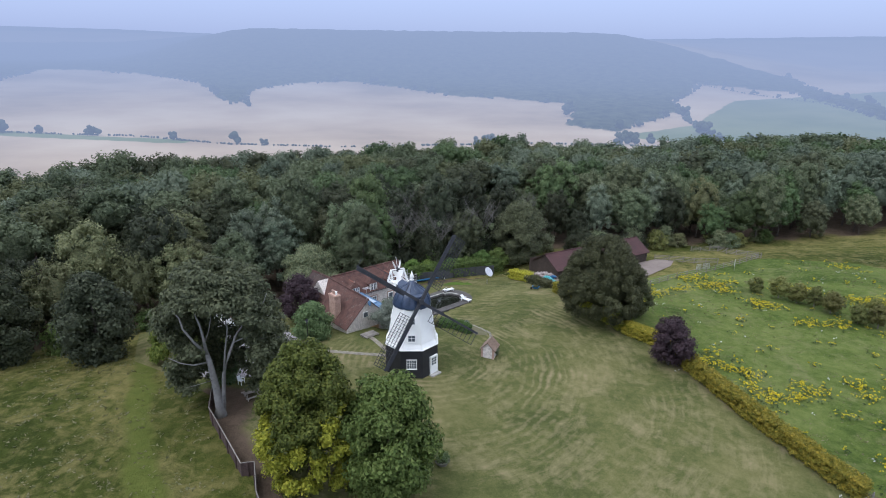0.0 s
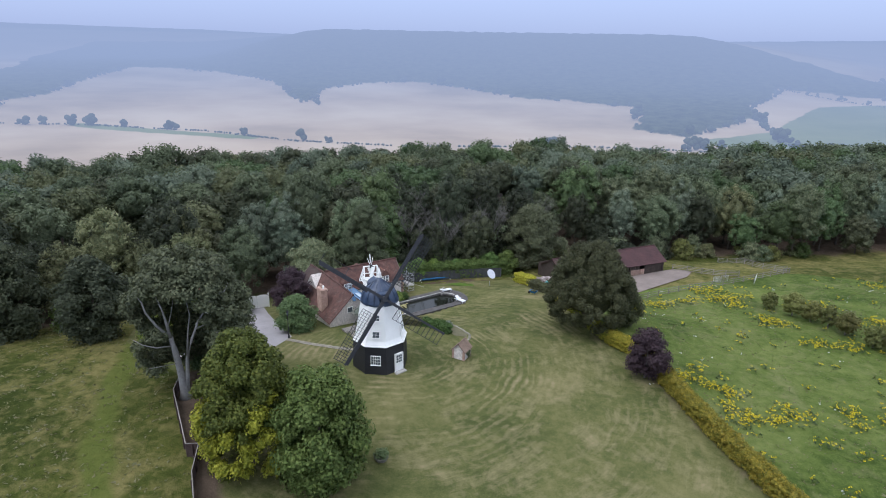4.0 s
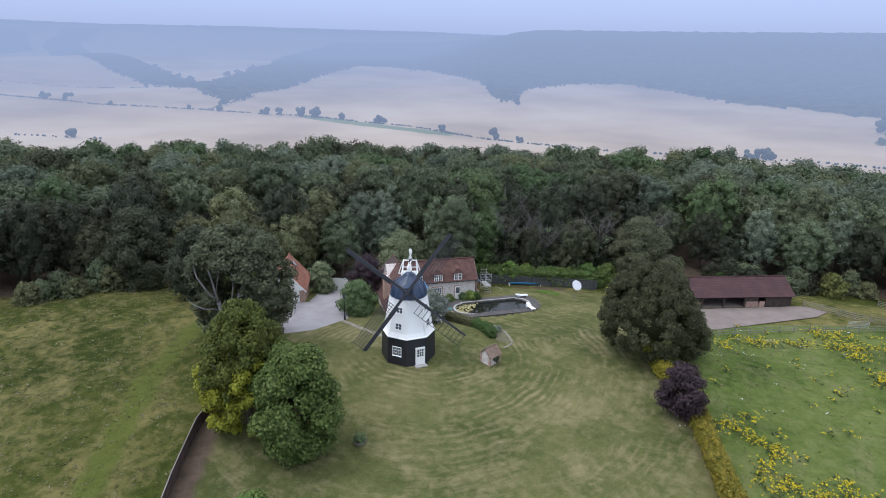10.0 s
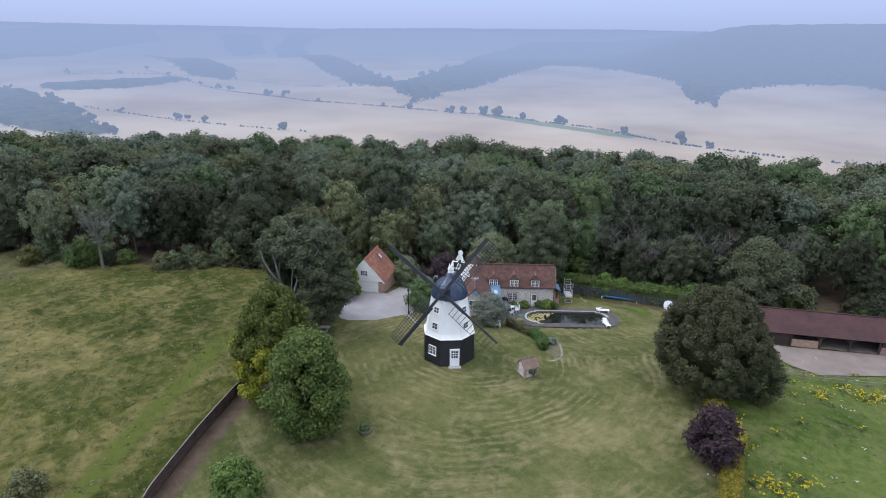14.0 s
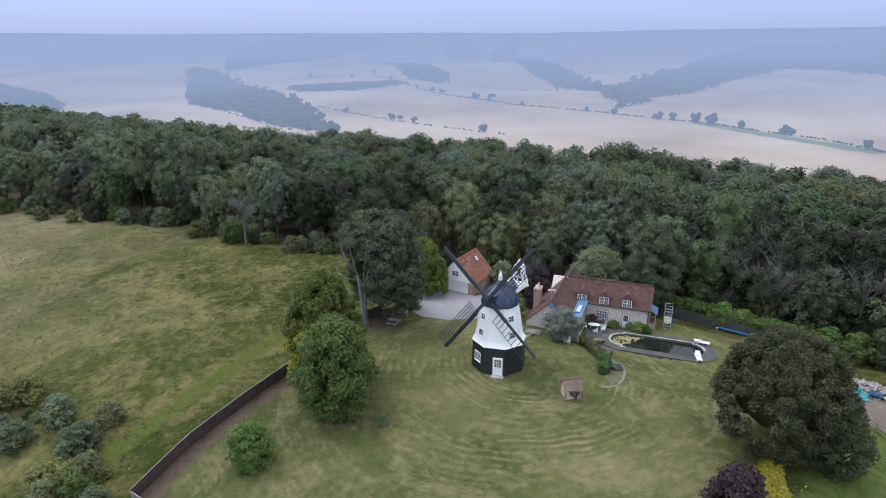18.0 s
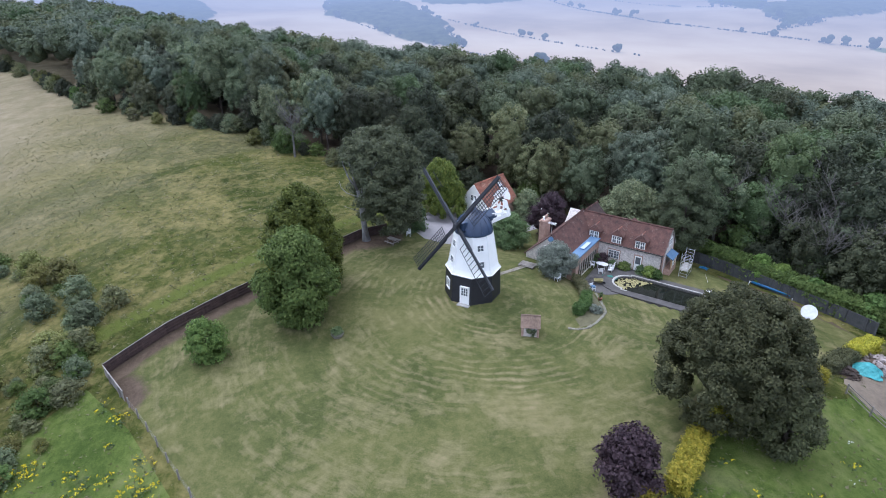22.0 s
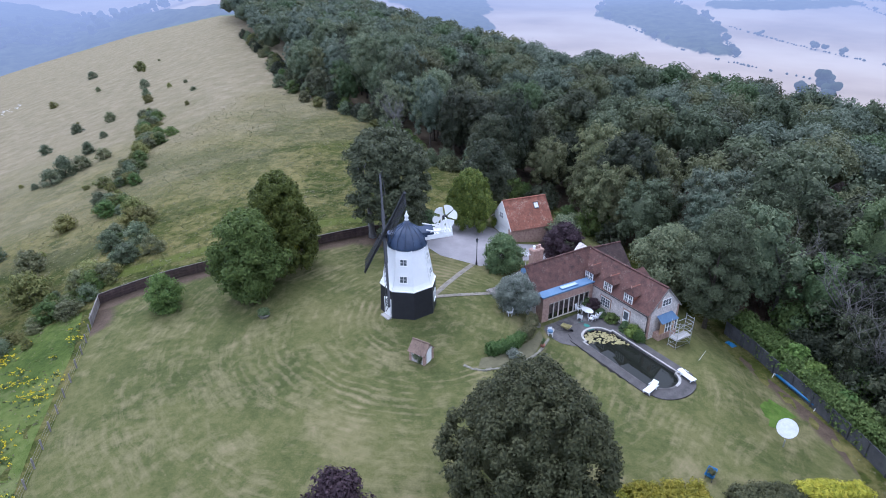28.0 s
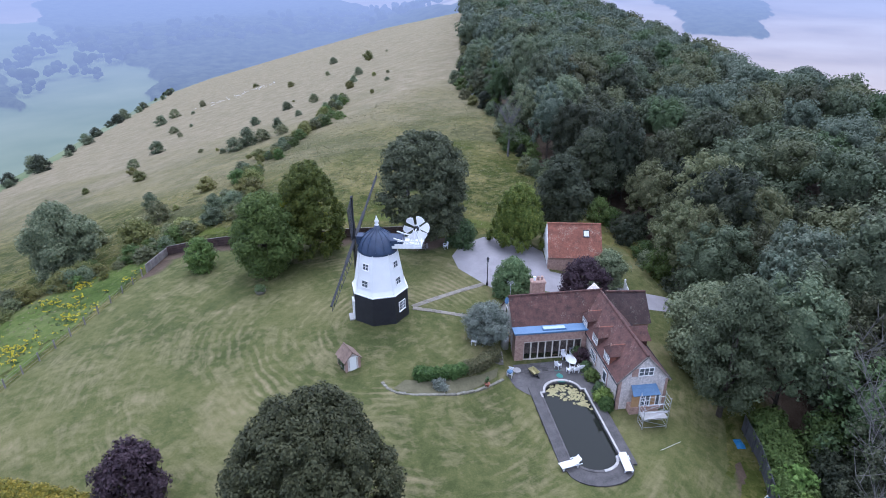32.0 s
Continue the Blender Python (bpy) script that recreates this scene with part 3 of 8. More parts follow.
def dry_hazy_west(mat):
    """The downland bleaches to pale tan hay towards the west and down the slope; some of the paleness is painted haze.
    """
    nt = mat.node_tree
    pos = place_of(nt)
    sep = nt.nodes.new("ShaderNodeSeparateXYZ")
    nt.links.new(pos, sep.inputs[0])
    w = math_of(nt, "ADD", math_of(nt, "MULTIPLY", sep.outputs[0], -0.0048), math_of(nt, "MULTIPLY", sep.outputs[1], -0.0060))
    w = math_of(nt, "ADD", math_of(nt, "SUBTRACT", w, 0.31), math_of(nt, "MULTIPLY_ADD", noise_of(nt, 0.03, 5, 0.65, pos, 0.8), 1.2, -0.6))
    w = math_of(nt, "MINIMUM", math_of(nt, "MAXIMUM", w, 0.0), 0.92)
    hay = ramp_of(nt, noise_of(nt, 0.22, 7, 0.75, pos), [(0.34, (0.185, 0.160, 0.092)), (0.5, (0.235, 0.198, 0.122)), (0.66, (0.285, 0.240, 0.158))])
    bsdf = nt.nodes["Principled BSDF"]
    old = bsdf.inputs["Base Color"].links[0].from_socket
    nt.links.new(mix_of(nt, w, old, hay), bsdf.inputs["Base Color"])


dry_hazy_west(M["meadow"])

# ---- ground: one sheet to the horizon ----


FENCE_WEST = [(-20.6, -5.5), (-19.6, -9.5), (-14.3, -17.6), (-13.2, -17.4), (-12.2, -20.8), (-9.0, -26.8), (-5.2, -33.2), (-0.6, -38.9)]
FENCE_SOUTH = [(-0.6, -38.9), (8.6, -34.2), (22.0, -28.0), (41.0, -19.2)]
HEDGE_EAST = [(41.0, -19.2), (37.6, -16.0), (34.6, -8.6), (32.2, -1.0), (30.8, 5.0), (27.3, 9.0), (24.3, 18.0), (22.8, 25.5)]
HEDGE_NORTH = [(21.6, 28.6), (20.2, 33.0), (18.0, 38.6), (17.0, 42.0)]
lawn_outline = FENCE_WEST + FENCE_SOUTH[1:] + HEDGE_EAST[1:] + HEDGE_NORTH + [(8, 42.5), (-4, 37.0), (-16, 31.5), (-30, 25), (-38, 16), (-33, 4), (-26, -1)]
paddock_outline = HEDGE_EAST + [(24.5, 30.0), (33, 35.0), (48, 41.0), (70, 50), (82, 42), (96, 20), (100, -20), (80, -60), (48, -54), (20, -50), (4, -45.5), (0.6, -40.5), (8.8, -35.4), (22.2, -29.2)]

# near edge of the wood, from the far west end of the ridge round to the east
WOOD_EDGE = [(-420, -226), (-352, -192), (-260, -138), (-152, -76), (-112, -51), (-84, -24), (-62, -14), (-50, 4), (-40, 19), (-30, 26), (-19, 31),
             (-9, 37.5), (3, 44), (14, 50), (22, 54.5), (32, 58.5), (42, 62), (56, 65), (80, 68), (106, 71), (190, 92), (300, 120)]


FAR_WOODS = [
    # the long wooded hill across the valley
    [(316, 1271), (174, 1347), (72, 1397), (-51, 1570), (-201, 1667), (-336, 1594), (-412, 1456), (-366, 1240), (-386, 1212), (-573, 1585), (-775, 1755), (-985, 1885), (-1115, 1836),
     (-1050, 1550), (-998, 1390), (-902, 1130), (-890, 985), (-838, 888), (-950, 950), (-1130, 1080), (-1205, 1290), (-1430, 1750), (-1750, 2240), (-1870, 2850),
     (-1200, 3300), (600, 3300), (1003, 2137), (1096, 1761), (910, 1117), (815, 987), (929, 1473), (763, 1620), (540, 1252), (454, 893), (507, 1139), (317, 921), (259, 988)],
    # shaws and spinneys between the stubble fields
    [(-2587, 1712), (-2984, 2130), (-2913, 2321), (-2568, 1888), (-1263, 1210), (-1070, 1050), (-1086, 1005), (-1527, 1200), (-2438, 1650)],
    [(-1652, 442), (-1615, 577), (-1590, 776), (-1520, 741), (-1417, 503), (-1427, 392)],
    [(-2729, 1163), (-2368, 1163), (-1641, 959), (-1508, 862), (-1664, 800), (-2300, 1050)],
    [(-3236, 1782), (-2933, 1902), (-2531, 1642), (-2511, 1471)],
    [(-3307, 605), (-3674, 1002), (-3762, 1695), (-3025, 1391), (-2887, 1053), (-2101, 366)],
    [(-860, 292), (-1130, 345), (-1680, 360), (-2169, 353), (-2248, 266), (-1320, 140), (-1118, 205), (-905, 246)],
    [(-1110, -60), (-1248, -78), (-1640, -100), (-1924, -232), (-1724, -411), (-1243, -215), (-1101, -205)],
    # beyond the brow
    [(-390, -640), (-470, -560), (-560, -430), (-620, -300), (-900, -330), (-1581, -1361), (-2023, -2545), (-900, -1900), (-640, -1300), (-560, -900), (-480, -760)],
    [(-516, -820), (-640, -640), (-800, -700), (-1300, -1000), (-1487, -1221), (-1141, -1514), (-700, -1150)],
    [(-300, -760), (-420, -1050), (-560, -1500), (-900, -2500), (-300, -2500), (-100, -1500)],
]
FAR_PASTURE = [[(60, -130), (-44, -185), (-120, -262), (-300, -425), (-330, -600), (-200, -700), (60, -600)], [(-380, -180), (-1000, -300), (-1100, -1000), (-500, -1350), (40, -1200), (40, -380), (-200, -360)], [(300, 880), (440, 760), (900, 900), (1200, 1500), (700, 1300), (480, 1000)], [(-300, -420), (-520, -780), (-900, -1600), (-200, -1600), (20, -600)],
               [(-700, 850), (-620, 870), (-300, 800), (-330, 770)]]


def far_wooded(x, y):
    """Woods of the far country."""
    wx = x + 6 * np.sin(y * 0.021) + 6 * np.sin(y * 0.063 + 1)
    wy = y + 6 * np.sin(x * 0.023) + 6 * np.sin(x * 0.058 + 2)
    w = np.zeros(np.shape(x), bool)
    for poly in FAR_WOODS:
        w |= inside(poly, wx, wy)
    return w


def soften(mask, times):
    """Blur a map over its neighbours."""
    m = mask.astype(float)
    for _ in range(times):
        for ax in (0, 1):
            m = (np.roll(m, 1, ax) + 2 * m + np.roll(m, -1, ax)) / 4
    return m


def make_ground():
    ang = np.radians(np.concatenate([np.arange(40, 264, 0.36), np.arange(264, 400, 4.0)]))
    rad = np.concatenate([np.arange(0.8, 64, 1.6), np.arange(64, 320, 5.0), np.geomspace(320, 4700, 170)])
    A, R = np.meshgrid(ang, rad)
    X, Y = R * np.cos(A), R * np.sin(A)
    Z = land(X, Y)
    for poly in (lawn_outline, paddock_outline):
        Z = Z - 0.3 * (inside(poly, X, Y) & (seg_dist(poly + poly[:1], X, Y) > 2.4))
    wooded = soften(far_wooded(X, Y) | (R > 3900), 1)
    grassy = np.zeros(X.shape, bool)
    for poly in FAR_PASTURE:
        grassy |= inside(poly, X, Y)
    grassy = soften(grassy, 2)
    bump = np.sin(X * 0.11) * np.sin(Y * 0.13) + soften(np.random.RandomState(4).rand(*X.shape), 1) * 3 - 1
    Z = Z + smooth01(0.35, 0.95, wooded) * (7 + 2.0 * bump) * smooth01(455, 500, R)
    na, nr = len(ang), len(rad)
    verts = np.concatenate([np.stack([X, Y, Z], -1).reshape(-1, 3), [[0, 0, gz(0, 0)]]])
    i, j = np.meshgrid(np.arange(nr - 1), np.arange(na), indexing="ij")
    k = (j + 1) % na
    quads = np.stack([i * na + j, (i + 1) * na + j, (i + 1) * na + k, i * na + k], -1).reshape(-1, 4)
    c = len(verts) - 1
    mid = verts[quads].mean(1)
    mid_r, mid_a = np.hypot(mid[:, 0], mid[:, 1]), np.degrees(np.arctan2(mid[:, 1], mid[:, 0])) % 360
    near = np.where((mid_a > 200) & (mid_a < 290) & (mid_r > 190), inside(DOWN, mid[:, 0], mid[:, 1]), mid_r < 462)
    mats = np.where(near, 0, 1)
    me = bpy.data.meshes.new("ground")
    faces = quads.tolist() + [(c, a, (a + 1) % na) for a in range(na)]
    me.from_pydata(verts.tolist(), [], faces)
    me.polygons.foreach_set("material_index", np.concatenate([mats, np.zeros(na)]).astype(np.int32))
    me.polygons.foreach_set("use_smooth", np.ones(len(faces), bool))
    trodden = smooth01(2.3, 0.7, seg_dist([(-4.0, -47.0), (-8.5, -40.5), (-12.3, -34.6), (-15.0, -30.5), (-18.7, -24.2), (-23.0, -16.8), (-26.5, -9.6), (-30.5, 1.2), (-32.0, 5.0)], X, Y))
    litter = inside(WOOD_EDGE + [(300, 300), (-500, 300), (-500, -150)], X, Y) * smooth01(0.0, 5.0, seg_dist(WOOD_EDGE, X, Y))
    for name, layer in (("woodland", wooded), ("pasture", grassy), ("trodden", trodden), ("bare_earth", litter)):
        me.attributes.new(name, "FLOAT", "POINT").data.foreach_set("value", np.append(layer.ravel(), 0.0).astype(np.float32))
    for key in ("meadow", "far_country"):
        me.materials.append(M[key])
    tagged(new("ground", me), "rough meadow on a chalk ridge running out to misty fields and wooded hills", "ground", kind="structure")


make_ground()


def far_hedges():
    """Hedgerow trees and bushes along the far field edges."""
    rng = np.random.RandomState(14)
    V, T, base = [], [], 0
    lines = ([(-1292, 740), (-1006, 726), (-816, 805), (-611, 857), (-417, 838), (-257, 763), (-100, 745), (155, 788), (280, 777), (420, 734), (585, 685)],
             [(-877, 1010), (-816, 805)], [(-1121, 1074), (-1500, 900), (-1886, 580)], [(-500, 1480), (-365, 1240), (-340, 1190)], [(763, 1620), (860, 1250), (815, 987)], [(-850, 262), (-700, 330)], [(-700, 500), (-1000, 420), (-1190, 370)],
             [(317, 921), (280, 777)], [(454, 893), (420, 734)], [(-1800, 760), (-1292, 740)])
    lines += tuple([*w, w[0]] for w in (FAR_WOODS[0], FAR_WOODS[1], FAR_WOODS[6]))
    for line in lines:
        for (x0, y0), (x1, y1) in zip(line, line[1:]):
            ln = math.hypot(x1 - x0, y1 - y0)
            for i in range(int(ln / (3.2 if line is lines[0] else 7 if len(line) < 13 else 16))):
                k = rng.rand()
                x, y = x0 + (x1 - x0) * k + rng.normal(0, 1.5), y0 + (y1 - y0) * k + rng.normal(0, 1.5)
                big = rng.rand()
                big = min(big, 0.89) if line is lines[0] and rng.rand() < 0.6 else big
                r = 1.3 + (rng.uniform(2, 5.5) if big > 0.9 else rng.uniform(0, 0.8)) + (rng.uniform(1, 4.5) if len(line) >= 13 else 0)
                if math.hypot(x, y) > 2100:
                    continue
                z = gz(x, y)
                for j in range(1 if big < 0.9 else 6):
                    cv, cf = core(rng, np.array([x + rng.normal(0, r * 0.45), y + rng.normal(0, r * 0.45), z + r * (0.7 if big < 0.9 else rng.uniform(0.6, 1.9))]), r * (1.0 if big < 0.9 else 0.75), 0.9, 0.85, 1)
                    V.append(cv)
                    T.append(cf + base)
                    base += len(cv)
    for x, y, r in ((-610, 851, 9), (-640, 846, 8), (-160, 30, 0), (-700, 830, 7), (-560, 858, 6), (-470, 842, 6), (-250, 770, 8), (300, 790, 9), (330, 800, 7), (450, 760, 9), (470, 770, 8), (-580, 300, 9), (-640, 320, 10), (-610, 285, 7)):
        for j in range(9 if r else 0):
            cv, cf = core(rng, np.array([x + rng.normal(0, r * 0.4), y + rng.normal(0, r * 0.4), gz(x, y) + r * rng.uniform(0.5, 1.7)]), r * 0.6, 0.9, 0.85)
            V.append(cv)
            T.append(cf + base)
            base += len(cv)
    for i in range(170):
        q, w = rng.rand(), rng.rand()
        x, y = -340 - 1080 * q + rng.normal(0, 25), -800 - 210 * math.sin(math.pi * min(1, q * 1.6)) - 300 * w * w
        r = rng.uniform(6, 11)
        for j in range(6):
            cv, cf = core(rng, np.array([x + rng.normal(0, r * 0.5), y + rng.normal(0, r * 0.5), gz(x, y) + r * rng.uniform(0.8, 2.1)]), r * 0.7, 0.9, 0.8)
            V.append(cv)
            T.append(cf + base)
            base += len(cv)
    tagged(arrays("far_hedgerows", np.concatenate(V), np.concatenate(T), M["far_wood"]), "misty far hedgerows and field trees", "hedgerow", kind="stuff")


def drape(name, poly, material, lift, label, category, cell=1.5, kind="structure", wobble=0.0, marks=None):
    """A piece of ground cover, laid on the land within an outline; marks give its worn or growing parts."""
    from mathutils import geometry
    rng = random.Random(len(poly))
    edge = []
    for (x0, y0), (x1, y1) in zip(poly, poly[1:] + poly[:1]):
        n = max(1, int(math.hypot(x1 - x0, y1 - y0) / cell))
        for i in range(n):
            k = i / n
            edge.append((x0 + (x1 - x0) * k + rng.uniform(-wobble, wobble), y0 + (y1 - y0) * k + rng.uniform(-wobble, wobble)))
    xs, ys = [p[0] for p in edge], [p[1] for p in edge]
    gx, gy = np.meshgrid(np.arange(min(xs), max(xs), cell), np.arange(min(ys), max(ys), cell))
    gx, gy = gx.ravel(), gy.ravel()
    ok = inside(edge, gx, gy) & (seg_dist(edge + edge[:1], gx, gy) > cell * 0.4)
    pts = [Vector(p) for p in edge] + [Vector(p) for p in zip(gx[ok], gy[ok])]
    n = len(edge)
    vs, _, fs, *_ = geometry.delaunay_2d_cdt(pts, [(i, (i + 1) % n) for i in range(n)], [], 1, 1e-4)
    me = bpy.data.meshes.new(name)
    me.from_pydata([(v.x, v.y, gz(v.x, v.y) + lift) for v in vs], [], fs)
    me.materials.append(material)
    me.polygons.foreach_set("use_smooth", np.ones(len(fs), bool))
    if marks:
        px, py = np.array([v.x for v in vs]), np.array([v.y for v in vs])
        me.attributes.new("bare_earth", "FLOAT", "POINT").data.foreach_set("value", marks(px, py).astype(np.float32))
    return tagged(new(name, me), label, category, kind=kind)


def bare_earth(x, y):
    """Where the lawn is worn to soil along the boarded fence, the hedge and the garden fence, and soil-toned round two
    trees.
    """
    fence = smooth01(4.6, 0.8, seg_dist(FENCE_WEST + [(4.6, -36.3)], x, y)) * 0.82 + smooth01(2.4, 0.4, seg_dist(FENCE_WEST + [(4.6, -36.3)], x, y)) * 0.4
    hedge_foot = 0.55 * smooth01(3.2, 0.6, seg_dist(HEDGE_EAST[:5], x, y))
    yard = 0.95 * smooth01(2.6, 0.9, seg_dist([(-4.0, 37.6), (0.6, 39.4), (6.0, 41.4), (13.6, 43.6)], x, y))
    shade = 0.5 * smooth01(3.6, 1.6, np.hypot(x + 1.6, y + 19.2)) + 0.6 * smooth01(4.4, 2.0, np.hypot(x + 18.0, y + 7.0))
    return np.clip(fence + hedge_foot + yard + shade, 0, 1)


drape("lawn", lawn_outline, M["lawn"], 0.02, "mown lawn with dry tan patches and curved mowing stripes", "lawn", 0.85, marks=bare_earth)
drape("paddock", paddock_outline, M["paddock"], 0.03, "lush green paddock dotted with yellow ragwort", "paddock", 2.5)

# ---- trees ----


def cards(rng, centre, radius, squash, count, size):
    """Leaf clumps scattered over one lobe of a crown: small folded leaves facing mostly outwards."""
    d = rng.normal(size=(count, 3))
    d /= np.linalg.norm(d, axis=1)[:, None]
    d[:, 2] = np.where(d[:, 2] < -0.45, -d[:, 2], d[:, 2])
    p = centre + d * radius * np.array([1, 1, squash]) * rng.uniform(0.62, 1.22, (count, 1))
    n = d + rng.normal(size=(count, 3)) * 0.55
    n /= np.linalg.norm(n, axis=1)[:, None]
    a = np.cross(n, rng.normal(size=(count, 3)))
    a /= np.linalg.norm(a, axis=1)[:, None]
    b = np.cross(n, a)
    s = size * rng.uniform(0.6, 1.25, (count, 1))
    droop = n * s * 0.25
    v = np.stack([p - a * s, p - b * s * 0.62 + droop, p + a * s, p + b * s * 0.62 + droop], 1)
    return v.reshape(-1, 3)


def leaflets(rng, centre, radius, squash, count, size):
    """Single small leaves over one lobe of a crown, facing outwards and up."""
    d = rng.normal(size=(count, 3))
    d /= np.linalg.norm(d, axis=1)[:, None]
    d[:, 2] = np.where(d[:, 2] < -0.4, -d[:, 2], d[:, 2])
    p = centre + d * radius * np.array([1, 1, squash]) * rng.uniform(0.70, 1.16, (count, 1))
    n = d + rng.normal(size=(count, 3)) * 0.42 + np.array([0, 0, 0.25])
    n /= np.linalg.norm(n, axis=1)[:, None]
    a = np.cross(n, rng.normal(size=(count, 3)))
    a /= np.linalg.norm(a, axis=1)[:, None]
    b = np.cross(n, a)
    s = size * rng.uniform(0.6, 1.3, (count, 1))
    return np.stack([p - a * s * 0.8, p + a * s * 0.55 - b * s * 0.52, p + a * s * 0.5 + b * s * 0.56 + n * s * 0.2], 1).reshape(-1, 3)


ICO = {}


def core(rng, centre, radius, squash, rough=0.5, level=2):
    """The dim inside of a lobe: a rough lump."""
    if level not in ICO:
        bm = bmesh.new()
        bmesh.ops.create_icosphere(bm, subdivisions=level, radius=1)
        bm.verts.index_update()
        ICO[level] = (np.array([v.co[:] for v in bm.verts]), np.array([[v.index for v in f.verts] for f in bm.faces]))
        bm.free()
    v, f = ICO[level]
    k = radius * rng.uniform(rough, 0.98, (len(v), 1))
    return centre + v * k * np.array([1, 1, squash]), f


def crown_mesh(rng, lobes, density, size, core_scale=0.80, level=2, hearts=()):
    """Vertices and faces (triangles) of a crown out of lobes (centre, radius, squash) round its dim hearts."""
    V, T, base = [], [], 0
    for c, r, q in hearts:
        cv, cf = core(rng, np.asarray(c, float), r, q, 0.75, 2)
        V.append(cv)
        T.append(cf + base)
        base += len(cv)
    for c, r, q in lobes:
        c = np.asarray(c, float)
        n = int(density * 2.3 * r * r) + 10
        v = leaflets(rng, c, r, q, n, size)
        T.append(base + np.arange(n * 3).reshape(-1, 3))
        V.append(v)
        base += len(v)
        cv, cf = core(rng, c, r * core_scale, q, 0.5 if level > 1 else 0.7, level)
        V.append(cv)
        T.append(cf + base)
        base += len(cv)
    return np.concatenate(V), np.concatenate(T)


def lobes_round(rng, height, width, low=0.25, count=26, lobe=0.24, top=0.9, squash=(0.68, 0.9)):
    """Lobes of a broad crown, filling an uneven egg."""
    out = []
    for i in range(count):
        u = (i + 0.5) / count
        zz = low + (1 - low) * u
        w = math.sin(math.pi * min(1, max(0.04, (u * top + 0.10)))) ** 0.75
        a = i * 2.39996 + rng.uniform(-0.4, 0.4)
        rr = width / 2 * (1.02 - 1.25 * lobe) * w * math.sqrt(rng.uniform(0.25, 1.0))
        r = lobe * width * rng.uniform(0.72, 1.18)
        out.append(((rr * math.cos(a), rr * math.sin(a), height * zz - r * 0.55), r, rng.uniform(*squash)))
    return out


def lobes_dome(rng, height, width, low, count, lobe, wild=1.0, cone=0.0, heart=0.34):
    """Tufts of leaf over the outside of a rounded, uneven crown, and its heart."""
    out, rise = [], height * (1 - low) / 2
    zc, p1, p2 = height * low + rise, rng.uniform(0, 6.28), rng.uniform(0, 6.28)
    for i in range(count):
        up = 1 - 1.82 * (i + 0.5) / count
        a = i * 2.39996 + rng.uniform(-0.3, 0.3)
        k = 1 + wild * (0.17 * math.sin(2 * a + p1 + 1.5 * up) + 0.15 * math.sin(3 * a + 5 * up + p2) + rng.uniform(-0.24, 0.12))
        flat_r = math.sqrt(1 - up * up) ** 0.85 * (width / 2 - lobe * width * 0.55) * k * (1 - cone * max(0.0, up + 0.3))
        out.append(((flat_r * math.cos(a), flat_r * math.sin(a), zc + up * (rise - lobe * width * 0.5) * (k * 0.5 + 0.5)), lobe * width * rng.uniform(0.7, 1.25), rng.uniform(0.85, 1.35)))
    return out, [((0, 0, zc), width * heart, rise / (width * 0.5) * 0.98)]


def limbs(bm, rng, height, width, low, trunk_r, count=6, lean=0.0):
    top = height * 0.72
    rod(bm, [(0, 0, -0.4), (lean * 0.3, 0, height * low * 0.6), (lean * 0.7, lean * 0.2, height * 0.5), (lean, 0, top)], [trunk_r * 1.25, trunk_r, trunk_r * 0.6, trunk_r * 0.15], 8)
    for i in range(count):
        a = i * 2.4 + rng.uniform(-0.3, 0.3)
        z0 = height * (low * 0.7 + 0.35 * i / count)
        reach = width * rng.uniform(0.26, 0.4)
        rod(bm, [(0, 0, z0), (reach * 0.5 * math.cos(a), reach * 0.5 * math.sin(a), z0 + reach * 0.45), (reach * math.cos(a), reach * math.sin(a), z0 + reach * 0.9)],
            [trunk_r * 0.5, trunk_r * 0.32, trunk_r * 0.1], 6)
    return bm


def tree(name, x, y, height, width, leaves, seed, label, category="tree", low=0.25, density=55, size=0.30, count=26, lobe=0.24, trunk_r=0.22, bark="bark", group="", top=0.9, turn=0.0, sink=0.0, squash=(0.68, 0.9), level=2, boughs=6):
    rng = np.random.RandomState(seed)
    th = empty(name, pose(x, y, gz(x, y) - sink, 0, 0, turn), label, category, group)
    part("trunk", limbs(bmesh.new(), rng, height, width, low, trunk_r, boughs), M[bark], th, smooth=True)
    v, f = crown_mesh(rng, lobes_round(rng, height, width, low, count, lobe, top, squash), density, size, 0.8 if level > 1 else 0.64, level)
    arrays("crown", v, f, M[leaves], th)
    return th


